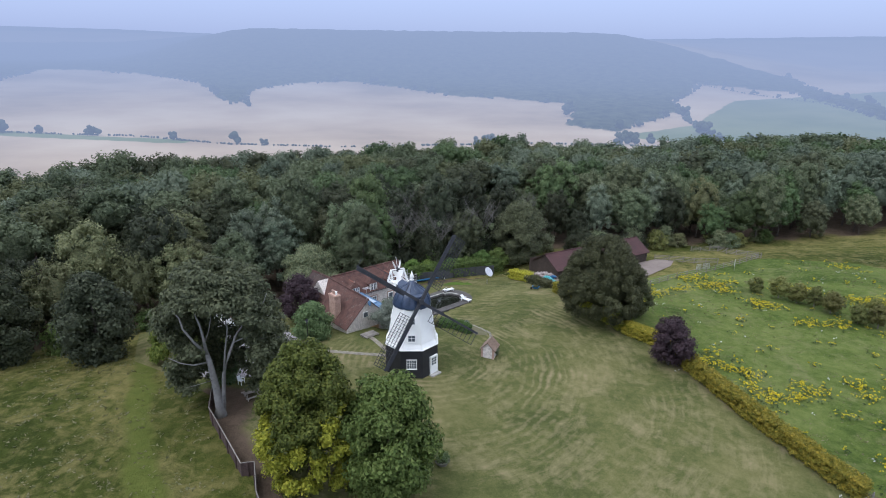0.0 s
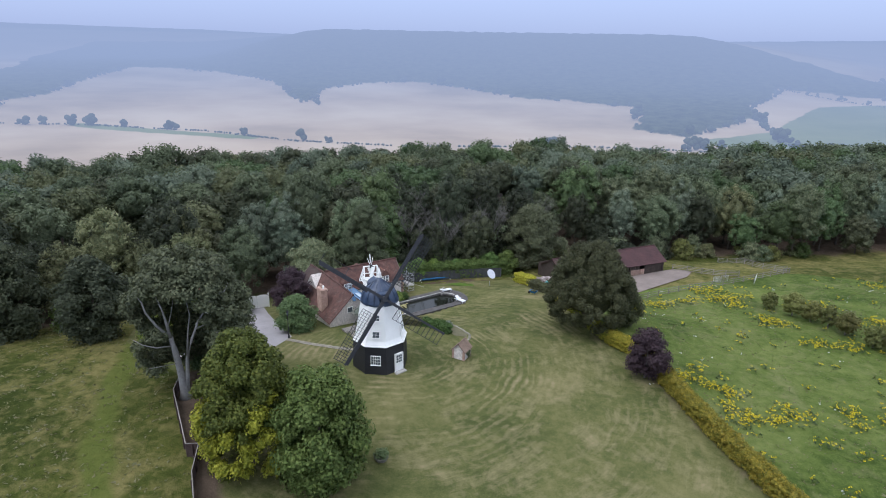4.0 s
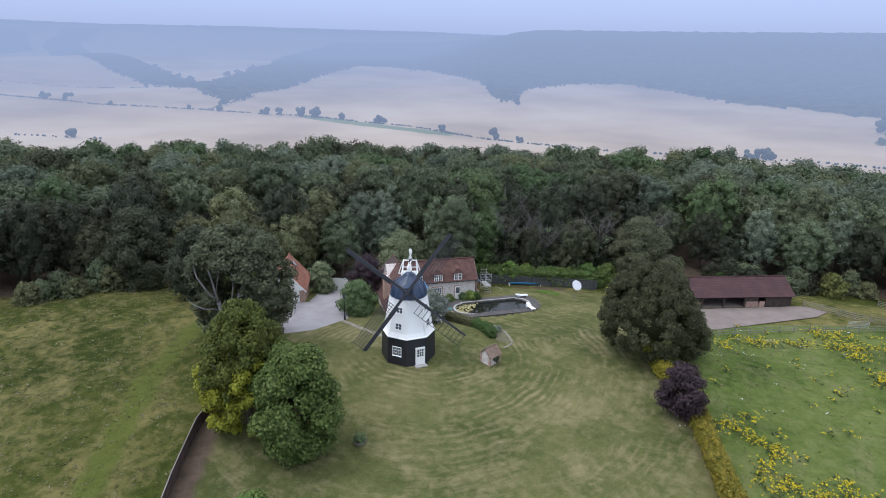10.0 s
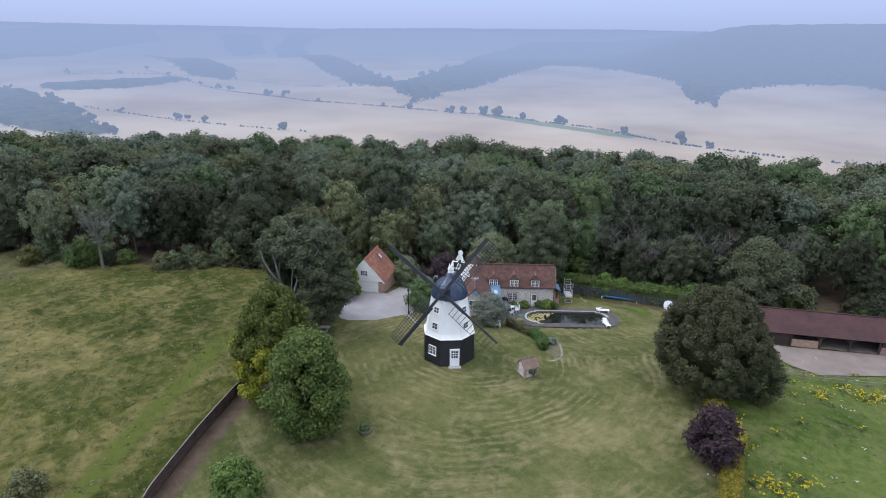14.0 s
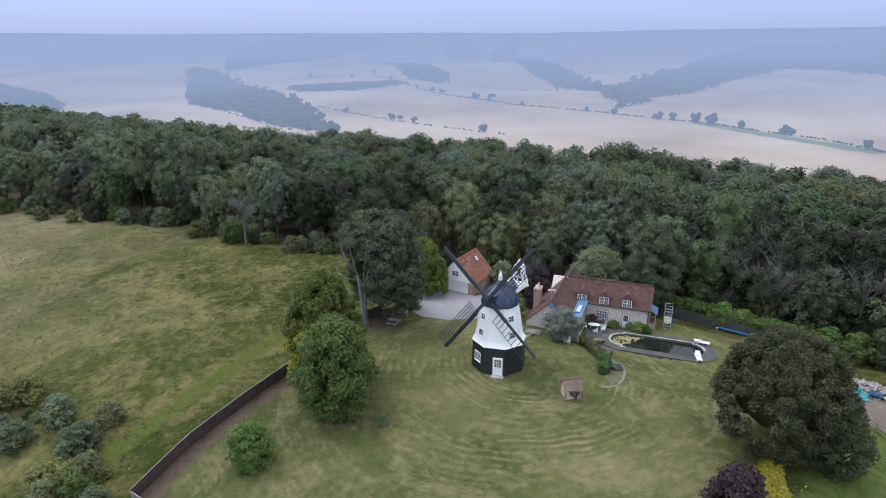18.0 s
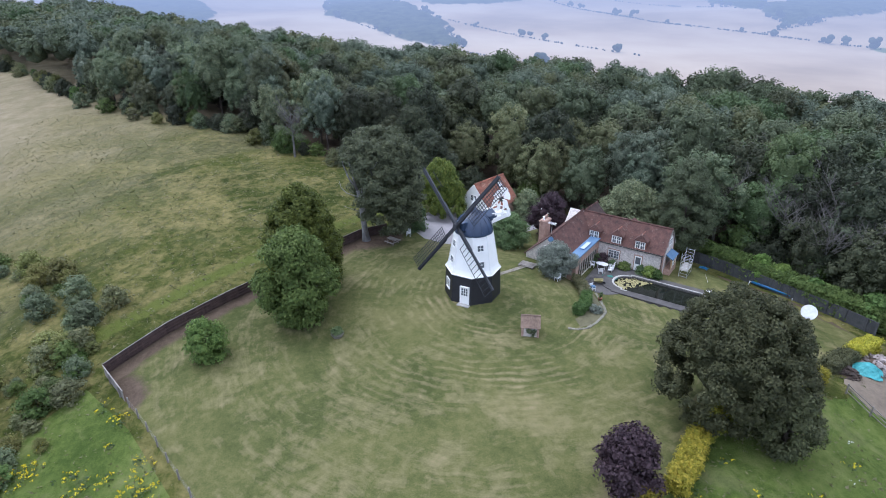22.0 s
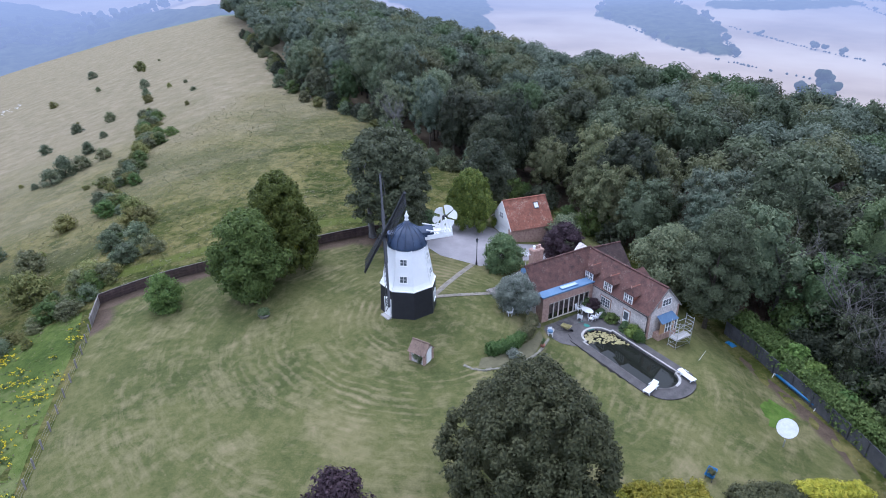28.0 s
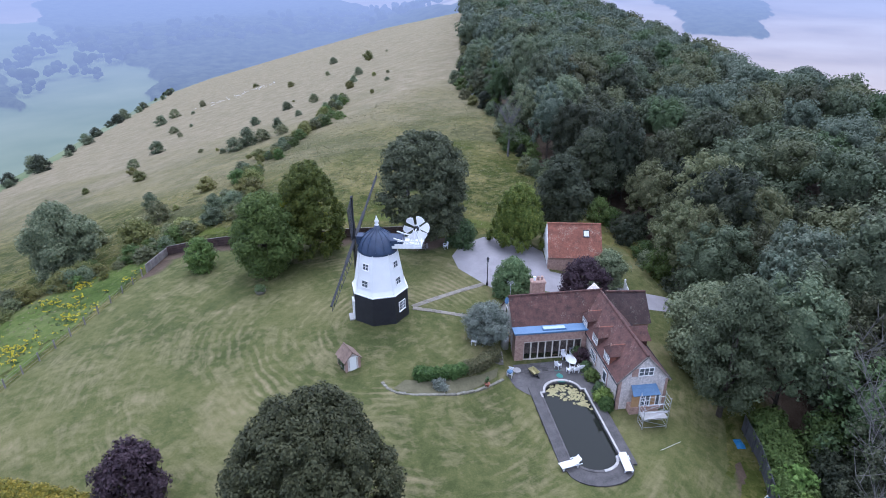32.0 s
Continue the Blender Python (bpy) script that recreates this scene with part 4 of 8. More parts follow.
# woodland trees: a few grown once, then repeated with their own size and turn
kinds = []
for k, (h, w, low, cnt, lobe, leaf, label) in enumerate((
        (16.5, 10.5, 0.20, 58, 0.115, "leaf_wood", "tall leafy woodland tree in full summer crown"), (15.0, 9.0, 0.16, 48, 0.13, "leaf_olive", "olive-leaved woodland tree in full crown"),
        (18.0, 11.0, 0.24, 62, 0.11, "leaf_wood", "tall broad woodland tree in full summer crown"), (14.0, 8.5, 0.12, 48, 0.13, "leaf_dark", "woodland tree in the edge of the wood, shade in its leaf colour"),
        (15.5, 9.5, 0.18, 50, 0.12, "leaf_green", "fresh green woodland tree in full crown"), (13.0, 9.0, 0.10, 50, 0.125, "leaf_beech", "low dark-leaved tree in the edge of the wood"),
        (17.0, 8.5, 0.20, 56, 0.12, "leaf_ash", "tall grey-green ash tree in the wood"), (16.0, 7.5, 0.16, 46, 0.13, "leaf_ash", "narrow grey-green ash tree in the wood"))):
    rng_k = np.random.RandomState(40 + k)
    t = empty("woodland_tree", pose(-60 + k * 12.0, 75, 0), label, "tree", "trees of the wood")
    part("trunk", limbs(bmesh.new(), rng_k, h, w, low, 0.22, 4), M["bark"], t, smooth=True)
    lobes_k, hearts_k = lobes_dome(rng_k, h, w, low, cnt, lobe)
    v, f = crown_mesh(rng_k, lobes_k, 22, 0.30, 0.74, 1, hearts_k)
    arrays("crown", v, f, M[leaf], t)
    kinds.append(t)


def wood_places():
    """Tree places, spread evenly behind the edge of the wood."""
    rng = random.Random(11)
    gx, gy = np.meshgrid(np.arange(-400, 240, 6.4), np.arange(-240, 240, 6.4))
    gx, gy = gx.ravel(), gy.ravel()
    jit = np.random.RandomState(3).uniform(-2.6, 2.6, (len(gx), 2))
    gx, gy = gx + jit[:, 0], gy + jit[:, 1]
    poly = WOOD_EDGE + [(300, 300), (-500, 300), (-500, -150)]
    d = seg_dist(WOOD_EDGE, gx, gy)
    ok = inside(poly, gx, gy) & (d > 1.5) & (d < 88)
    near = [(x, y, q) for x, y, q in zip(gx[ok], gy[ok], d[ok]) if q < 18 and -150 < x < 112]
    deep = [(x, y, q) for x, y, q in zip(gx[ok], gy[ok], d[ok]) if not (q < 18 and -150 < x < 112)]
    return near, deep


near_trees, deep_trees = wood_places()
rng_w = random.Random(5)
for i, (x, y, q) in enumerate(near_trees):
    # shade-coloured and beech kinds are favoured where the wood edge looks dark
    src = kinds[rng_w.choice((3, 3, 3, 5, 3, 5) if (x > -4 and q < 16 and x < 40) else (3, 3, 5, 3, 5, 1) if (x < -30 and y > -5) else (0, 0, 1, 2, 2, 3, 4, 5, 6, 6, 7))]
    s = rng_w.uniform(0.74, 1.10) * (0.80 if q < 6 else 1.0)
    c = copy_thing(src, pose(x, y, gz(x, y) - 0.3, 0, 0, rng_w.uniform(0, 360)) @ Matrix.Diagonal((s * rng_w.uniform(0.85, 1.15), s * rng_w.uniform(0.85, 1.15), s * rng_w.uniform(0.88, 1.18), 1)))
for t in kinds:
    for o in (*t.children, t):
        bpy.data.objects.remove(o)

# the depth of the wood, seen only from above, as one spread of crowns
def deep_wood():
    rng = np.random.RandomState(8)
    V, T, K, base = [], [], [], 0
    tone = []
    for x, y, q in deep_trees:
        dist = math.hypot(x, y)
        h, w = rng.uniform(12.0, 17.5), rng.uniform(7.5, 10.5)
        count, lobe, thick, leaf = (17, 0.16, 15, 0.36) if dist < 120 else (12, 0.19, 9, 0.48) if dist < 190 else (8, 0.24, 4, 0.75)
        lobes, hearts = lobes_dome(rng, 9.0, w, 0.0, count * 2, lobe)
        lift = np.array([x, y, gz(x, y) + h - 9.0])
        v, f = crown_mesh(rng, [(np.array(c) + lift, r, e) for c, r, e in lobes[:count]], thick, leaf, 0.74, 1, [(np.array(c) + lift, r, e) for c, r, e in hearts])
        V.append(v)
        T.append(f + base)
        tone.append(np.full(len(v), rng.uniform(-0.16, 0.16)))
        # beyond 150 m more of the pale ash leaves, painting in the haze
        K.append(np.full(len(f), rng.choice(5, p=(0.34, 0.2, 0.2, 0.12, 0.14) if dist < 150 else (0.3, 0.14, 0.44, 0.12, 0.0))))
        base += len(v)
    ob = arrays("deep_wood", np.concatenate(V), np.concatenate(T), [M[k] for k in ("leaf_wood", "leaf_olive", "leaf_ash", "leaf_green", "leaf_beech")], mats=np.concatenate(K))
    ob.data.attributes.new("tree_tone", "FLOAT", "POINT").data.foreach_set("value", np.concatenate(tone).astype(np.float32))
    tagged(ob, "dense mixed woodland canopy behind the windmill", "woodland", kind="stuff")


deep_wood()
far_hedges()


# ---- the windmill ----
mill = empty("windmill", pose(0, 0, 0), "white and black weatherboarded smock windmill with four lattice sails", "windmill")


def octagon(r, z):
    """Corners of the eight-sided body; r is the distance to the flats."""
    c = r / math.cos(math.pi / 8)
    return [Vector((c * math.cos(math.pi / 8 + k * math.pi / 4), c * math.sin(math.pi / 8 + k * math.pi / 4), z)) for k in range(8)]


def octa_rings(bm, profile):
    rings = [[bm.verts.new(p) for p in octagon(r, z)] for r, z in profile]
    for a, b in zip(rings, rings[1:]):
        for k in range(8):
            bm.faces.new((a[k], a[(k + 1) % 8], b[(k + 1) % 8], b[k]))
    bm.faces.new(rings[-1])
    bm.faces.new(rings[0][::-1])
    return bm


def clad(z0, z1, r_of, board, lip):
    """Weatherboards lapping round the eight sides."""
    prof, z = [], z0
    while z < z1 - 0.02:
        t = min(z + board, z1)
        prof += [(r_of(z) + lip, z), (r_of(t) + 0.002, t)]
        z = t
    return prof


def white_r(z):
    return float(np.interp(z, [3.25, 3.75, 4.51, 6.37, 7.75], [2.80, 2.56, 2.41, 2.13, 1.92]))


def black_r(z):
    return float(np.interp(z, [-0.6, 3.3], [2.93, 2.80]))


part("base", octa_rings(bmesh.new(), clad(-0.6, 3.28, black_r, 0.19, 0.022)), M["black"], mill, "black tarred weatherboard base")
part("tower", octa_rings(bmesh.new(), clad(3.30, 7.78, white_r, 0.16, 0.018)), M["white"], mill, "white painted weatherboard tower")
part("skirt_rail", octa_rings(bmesh.new(), [(2.82, 3.18), (2.90, 3.20), (2.90, 3.29), (2.80, 3.33)]), M["white"], mill)
for k in range(8):
    bm = bmesh.new()
    a, b = octagon(2.81, 3.33)[k], octagon(1.935, 7.75)[k]
    mid = octagon(2.575, 3.75)[k]
    beam(bm, a, mid, 0.10, 0.05)
    beam(bm, mid, b, 0.10, 0.05)
    part("corner_board", bm, M["white"], mill)


def ring_frame(u0, u1, z0, z1, fw, d0, d1, at):
    """A rectangular frame, mitred into one piece; at turns (along, deep, up) into a place."""
    bm = bmesh.new()
    loops = []
    for d in (d0, d1):
        for g in (0, fw):
            loops.append([bm.verts.new(at(u, d, z)) for u, z in ((u0 + g, z0 + g), (u1 - g, z0 + g), (u1 - g, z1 - g), (u0 + g, z1 - g))])
    for a, b in ((0, 1), (1, 3), (3, 2), (2, 0)):
        for i in range(4):
            j = (i + 1) % 4
            bm.faces.new((loops[a][i], loops[a][j], loops[b][j], loops[b][i]))
    bmesh.ops.recalc_face_normals(bm, faces=bm.faces)
    return bm


def bar(u0, u1, z0, z1, d0, d1, at):
    """A glazing bar."""
    bm = box(bmesh.new(), u0, u1, d0, d1, z0, z1)
    for v in bm.verts:
        v.co = at(*v.co)
    bmesh.ops.recalc_face_normals(bm, faces=bm.faces)
    return bm


def window(parent, facing, r, z, w, h, cols, rows, name="window", tilt=0.0, along=0.0, frame_w=0.06, material="white", glass="glass"):
    """A framed window with glazing bars, set on a wall that faces the given bearing (degrees)."""
    ca, sa = math.cos(radians(facing)), math.sin(radians(facing))
    m = Matrix.Translation((r * ca - along * sa, r * sa + along * ca, z)) @ pose(0, 0, 0, 0, 0, facing + 90) @ pose(0, 0, 0, -tilt, 0, 0)
    def at(u, d, z):
        return m @ Vector((u, d, z))

    fr = part(name, ring_frame(-w / 2 - frame_w, w / 2 + frame_w, -h / 2 - frame_w, h / 2 + frame_w, frame_w, -0.07, 0.05, at), M[material], parent)
    for i in range(1, cols):
        x = -w / 2 + w * i / cols
        part("glazing_bar", bar(x - 0.017, x + 0.017, -h / 2, h / 2, -0.045, 0.0, at), M[material], fr)
    for i in range(1, rows):
        zz = -h / 2 + h * i / rows
        part("glazing_bar", bar(-w / 2, w / 2, zz - 0.017, zz + 0.017, -0.044, 0.0, at), M[material], fr)
    part("pane", box(bmesh.new(), -w / 2, w / 2, -0.025, 0.0, -h / 2, h / 2, m=m), M[glass], fr, "dark glass")
    sill = part("sill", box(bmesh.new(), -w / 2 - 0.1, w / 2 + 0.1, -0.12, 0.0, -h / 2 - frame_w - 0.045, -h / 2 - frame_w, m=m), M[material], fr)
    return fr


for facing in (-90, 90):
    window(mill, facing, 2.875, 1.63, 0.98, 1.0, 4, 3)
for facing in (-90, 0, 90, 180):
    window(mill, facing, white_r(4.51) + 0.045, 4.51, 0.72, 0.66, 2, 2, tilt=8)
    window(mill, facing, white_r(6.37) + 0.045, 6.37, 0.66, 0.62, 2, 2, tilt=8)
# door on the south-east side, beside the middle of its flat
dm = pose(0, 0, 0, 0, 0, 45)
door_m = Matrix.Translation((2.205 * 1.09, -1.269 * 1.09 - 0.42, 0)) @ dm
bm = bmesh.new()
for x0, x1, z0, z1 in ((-0.55, -0.47, 0, 2.12), (0.47, 0.55, 0, 2.12), (-0.47, 0.47, 2.02, 2.12)):
    box(bm, x0, x1, -0.10, 0.2, z0, z1, m=door_m)
door = part("door", bm, M["white"], mill, "white half-glazed door")
bm = bmesh.new()
box(bm, -0.47, 0.47, -0.05, 0.0, 0.02, 0.95, m=door_m)
for x0, x1, z0, z1 in ((-0.47, -0.37, 0.95, 2.02), (0.37, 0.47, 0.95, 2.02), (-0.37, 0.37, 1.92, 2.02), (-0.37, 0.37, 0.95, 1.02)):
    box(bm, x0, x1, -0.05, 0.0, z0, z1, m=door_m)
for i in (1, 2):
    box(bm, -0.37 + 0.247 * i - 0.02, -0.37 + 0.247 * i + 0.02, -0.048, 0.0, 1.02, 1.92, m=door_m)
    box(bm, -0.37, 0.37, -0.047, 0.0, 1.02 + 0.3 * i - 0.02, 1.02 + 0.3 * i + 0.02, m=door_m)
part("door_leaf", bm, M["white"], door)
part("pane", box(bmesh.new(), -0.37, 0.37, -0.025, 0.0, 1.02, 1.92, m=door_m), M["glass"], door)
part("doorstep", box(bmesh.new(), -0.7, 0.7, -0.55, 0.0, -0.5, 0.03, 0.02, m=door_m), M["coping"], mill)

# cap, turned into the wind
CAP_AZ = -65.5
cap_m = Matrix.Rotation(radians(CAP_AZ), 4, "Z")
bm = bmesh.new()
lathe(bm, [(2.12, 7.62), (2.14, 7.74), (2.05, 7.98), (1.93, 8.4), (1.74, 8.8), (1.42, 9.2), (1.0, 9.52), (0.6, 9.76), (0.36, 10.0), (0.22, 10.3)], 28)
part("cap", bm, M["cap"], mill, "blue-black domed cap", smooth=True)
bm = bmesh.new()
lathe(bm, [(0.22, 10.28), (0.26, 10.36), (0.14, 10.45), (0.20, 10.62), (0.24, 10.78), (0.14, 10.95), (0.05, 11.25), (0.01, 11.4)], 12)
part("finial", bm, M["white"], mill, "white turned finial", smooth=True)
# square horn over the windshaft
bm = bmesh.new()
box(bm, 1.2, 2.15, -0.55, 0.55, 8.2, 9.15, 0.06, m=cap_m)
part("storm_hatch", bm, M["cap"], mill)
# ribs over the dome, and the gabled hood running back to the fan stage
for i in range(14):
    a = i * math.pi / 7 + 0.1
    pts = [(2.07, 7.99), (1.95, 8.41), (1.76, 8.81), (1.44, 9.21), (1.02, 9.53), (0.62, 9.77), (0.38, 10.01)]
    part("cap_rib", rod(bmesh.new(), [(r * math.cos(a), r * math.sin(a), z) for r, z in pts], [0.035] * 7, 4), M["cap"], mill)
bm = bmesh.new()
gable_hood = [(-0.75, 8.15), (0.75, 8.15), (0.75, 8.95), (0.0, 9.45), (-0.75, 8.95)]
ends = [[bm.verts.new(cap_m @ Vector((x, y, z))) for y, z in gable_hood] for x in (-0.6, -2.75)]
bm.faces.new(ends[0])
bm.faces.new(ends[1][::-1])
for i in range(5):
    bm.faces.new((ends[0][i], ends[1][i], ends[1][(i + 1) % 5], ends[0][(i + 1) % 5]))
part("cap_hood", bm, M["cap"], mill, "blue-black gabled hood")
HUB = Vector((0.95, -2.30, 8.72))
hub_n = Vector((0.405, -0.888, 0.217)).normalized()
bm = bmesh.new()
rod(bm, [HUB - hub_n * 1.6, HUB + hub_n * 0.15], [0.2, 0.2], 10)
box(bm, -0.28, 0.28, -0.28, 0.28, -0.25, 0.3, 0.03, m=Matrix.Translation(HUB) @ hub_n.to_track_quat("Z", "Y").to_matrix().to_4x4())
part("windshaft", bm, M["sail"], mill)
sx = Vector((0, 0, 1)).cross(hub_n).normalized()
sz = hub_n.cross(sx)
for k, ang in enumerate((-36.0, 54.0, 144.0, 234.0)):
    d = sx * math.cos(radians(ang)) + sz * math.sin(radians(ang))
    e = hub_n.cross(d)
    L = 8.05
    lift = hub_n * (0.08 if k % 2 else -0.08)
    o = HUB + lift
    bm = bmesh.new()
    beam(bm, o - d * 0.3, o + d * 3.2, 0.30, 0.30, up=hub_n)
    beam(bm, o + d * 3.2, o + d * L, 0.22, 0.20, up=hub_n)
    sail = part("sail", bm, M["sail"], mill, "dark lattice sail")
    # bars across the whip, and the uplongs; one sail has lost its lattice, one its middle laths
    side, twist = -1, 0.16
    bars = {0: 12, 1: 20, 2: 3, 3: 20}[k]
    for i in range(bars):
        u = 2.0 + i * (L - 2.1) / (bars - 1)
        w = 1.45 if k != 2 else 0.9
        back = -hub_n * (twist * (1 - i / bars) + 0.02)
        bm = bmesh.new()
        beam(bm, o + d * u - e * side * 0.14, o + d * u + e * side * w + back * w, 0.055, 0.04, up=hub_n)
        part("sail_bar", bm, M["sail"], sail)
    for w in {0: (1.42,), 1: (0.42, 0.76, 1.10, 1.43), 2: (0.88,), 3: (0.42, 0.76, 1.10, 1.43)}[k]:
        bm = bmesh.new()
        u0, u1 = (1.95, L - 0.05) if k != 2 else (4.6, L - 1.2)
        beam(bm, o + d * u0 + e * side * w - hub_n * (twist + 0.02) * w, o + d * u1 + e * side * w - hub_n * 0.02 * w, 0.05, 0.04, up=hub_n)
        part("uplong", bm, M["sail"], sail)
    if k != 0:
        bm = bmesh.new()
        beam(bm, o + d * 2.0 + e * 0.2, o + d * (L - 0.1) + e * 0.2, 0.24 if k != 2 else 0.30, 0.03, up=hub_n)
        part("leading_board", bm, M["sail"], sail)

# fantail on its staging behind the cap
back = Vector((-math.cos(radians(CAP_AZ)), -math.sin(radians(CAP_AZ)), 0))
acr = Vector((-back.y, back.x, 0))
FAN = Vector((-1.67, 3.81, 10.16))
stage = part("fan_stage", beam(bmesh.new(), back * 4.7 - acr * 0.9 + Vector((0, 0, 9.1)), back * 4.7 + acr * 0.9 + Vector((0, 0, 9.1)), 0.08), M["white"], mill, "white fantail staging")
for q in (-0.9, 0.9):
    for u0, q0, z0, u1, q1, z1, w, d in ((1.5, 0.95, 8.25, 4.8, 1, 8.45, 0.18, 0.24), (1.9, 1, 9.3, 4.5, 1, 8.6, 0.10, 0.10), (3.3, 1.0, 8.45, 4.02, 0.85, 10.2, 0.13, 0.13), (4.75, 1.0, 8.5, 4.18, 0.85, 10.2, 0.13, 0.13),
                                         (4.1, 1.5, 8.5, 4.1, 0.9, 10.1, 0.11, 0.11), (4.7, 1, 8.5, 4.7, 1, 9.1, 0.09, 0.09), (2.3, 1, 9.0, 4.7, 1, 9.1, 0.08, 0.08), (4.1, 0.9, 8.5, 4.1, 1.5, 8.5, 0.10, 0.10)):
        part("stage_beam", beam(bmesh.new(), back * u0 + acr * q * q0 + Vector((0, 0, z0)), back * u1 + acr * q * q1 + Vector((0, 0, z1)), w, d), M["white"], stage)
    part("side_board", beam(bmesh.new(), back * 2.0 + acr * q * 1.03 + Vector((0, 0, 8.42)), back * 4.6 + acr * q * 1.03 + Vector((0, 0, 8.52)), 0.04, 0.50), M["white"], stage)
for i in range(7):
    u = 2.95 + i * 0.29
    deck = bmesh.new()
    beam(deck, back * u - acr * 0.85 + Vector((0, 0, 8.58)), back * u + acr * 0.85 + Vector((0, 0, 8.58)), 0.24, 0.05)
    part("deck_plank", deck, M["white"], mill)
fan = part("fantail", rod(bmesh.new(), [FAN - acr * 0.78, FAN + acr * 0.78], [0.07, 0.07], 10), M["white"], mill, "white six-bladed fantail")
part("hub", rod(bmesh.new(), [FAN - acr * 0.14, FAN + acr * 0.14], [0.26, 0.26], 14), M["black"], fan, "black fan hub")
for i in range(6):
    bm = bmesh.new()
    rim = []
    for side in (-1, 1):
        pts = [(0.32, -10), (0.32, 10), (1.26, 24), (1.36, 12), (1.40, 0), (1.36, -12), (1.26, -24)]
        ring = []
        for rad_, off in pts:
            a = radians(i * 60 + 8 + off)
            ring.append(bm.verts.new(FAN + back * math.cos(a) * rad_ + Vector((0, 0, 1)) * math.sin(a) * rad_ + acr * (off * 0.006 * rad_ + side * 0.018)))
        rim.append(ring)
    for k in range(7):
        bm.faces.new((rim[0][k], rim[0][(k + 1) % 7], rim[1][(k + 1) % 7], rim[1][k]))
    for ring in rim:
        bm.faces.new(ring)
    bmesh.ops.recalc_face_normals(bm, faces=bm.faces)
    part("fan_blade", bm, M["white"], fan)


# ---- house, garage, barn ----


def courses(bm, a, b, c, d, step=0.22, lip=0.022):
    """A tiled slope from the eaves a-b up to the ridge d-c, in lapping courses, as one stepped slab."""
    a, b, c, d = (Vector(p) for p in (a, b, c, d))
    n = (b - a).cross(d - a).normalized()
    rows = max(1, round(((d - a).length + (c - b).length) / 2 / step))
    left, right = [], []
    for i in range(rows):
        for k, up in ((i / rows, lip), ((i + 1) / rows, 0.004)):
            left.append(bm.verts.new(a.lerp(d, k) + n * up))
            right.append(bm.verts.new(b.lerp(c, k) + n * up))
    for i in range(len(left) - 1):
        bm.faces.new((left[i], right[i], right[i + 1], left[i + 1]))
    w = [bm.verts.new(p - n * 0.07) for p in (a, b, c, d)]
    bm.faces.new(w[::-1])
    bm.faces.new((w[0], w[1], right[0], left[0]))
    bm.faces.new((left[-1], right[-1], w[2], w[3]))
    bm.faces.new((*left[::-1], w[0], w[3]))
    bm.faces.new((*right, w[2], w[1]))
    return bm


def gable_wall(bm, x0, x1, y0, y1, z0, eave, ridge_y, ridge_z):
    """A block with a gabled top, ridge running along x."""
    pts = [(y0, z0), (y1, z0), (y1, eave[1]), (ridge_y, ridge_z), (y0, eave[0])]
    A = [bm.verts.new((x0, y, z)) for y, z in pts]
    B = [bm.verts.new((x1, y, z)) for y, z in pts]
    bm.faces.new(A[::-1])
    bm.faces.new(B)
    for i in range(5):
        j = (i + 1) % 5
        bm.faces.new((A[i], A[j], B[j], B[i]))
    return bm


def ridge_tiles(bm, a, b, r=0.13):
    a, b = Vector(a), Vector(b)
    n = max(1, round((b - a).length / 0.45))
    for i in range(n):
        rod(bm, [a.lerp(b, i / n + 0.02 / n), a.lerp(b, (i + 0.98) / n)], [r, r * 0.93], 6)
    return bm


# brick-and-flint cottage: local x runs along the long wing to its gable, local -y faces the pool
HX, HY, HA = -2.7, 28.1, 38.67
house = empty("cottage", pose(HX, HY, -3.02, 0, 0, HA), "flint and brick cottage with brown clay-tiled roofs and dormers", "house")
bm = bmesh.new()
gable_wall(bm, -14.0, 0.0, -2.35, 2.35, -0.4, (3.38, 3.30), 0, 5.75)
part("wall", bm, M["flint"], house, "pale flint rubble wall with brick dressings")
bm = bmesh.new()
m90 = Matrix.Rotation(radians(90), 4, "Z")
gable_wall(bm, -10.0, 0.0, 9.7, 15.6, -0.4, (3.2, 2.5), 12.2, 5.6)
bmesh.ops.transform(bm, matrix=m90, verts=bm.verts)
part("wall", bm, M["flint"], house, "flint wall of the side wing")
bm = bmesh.new()
gable_wall(bm, 2.0, 4.9, 9.8, 14.2, -0.4, (3.0, 3.0), 12.0, 5.3)
bmesh.ops.transform(bm, matrix=m90, verts=bm.verts)
part("wall", bm, M["brick"], house, "brick wall of the rear wing")
# roofs
e = 0.28
roof = part("roof", courses(bmesh.new(), (-11.9, -2.35 - e, 3.10), (0.12, -2.35 - e, 3.10), (0.12, 0, 5.84), (-11.9, 0, 5.84)), M["tile"], house, "brown-red clay tiles")
part("roof_slope", courses(bmesh.new(), (0.12, 2.35 + e, 3.02), (-11.9, 2.35 + e, 3.02), (-11.9, 0, 5.84), (0.12, 0, 5.84)), M["tile"], roof)
part("ridge", ridge_tiles(bmesh.new(), (-11.9, 0, 5.87), (0.12, 0, 5.87)), M["tile"], roof)
roof2 = part("roof", courses(bmesh.new(), (-9.42, -10.12, 2.95), (-9.42, 0.2, 2.95), (-12.2, 0.2, 5.84), (-12.2, -10.12, 5.72)), M["tile"], house, "weathered tiled roof of the side wing")
part("roof_slope", courses(bmesh.new(), (-15.85, 0.2, 2.3), (-15.85, -10.12, 2.3), (-12.2, -10.12, 5.72), (-12.2, 0.2, 5.84)), M["tile"], roof2)
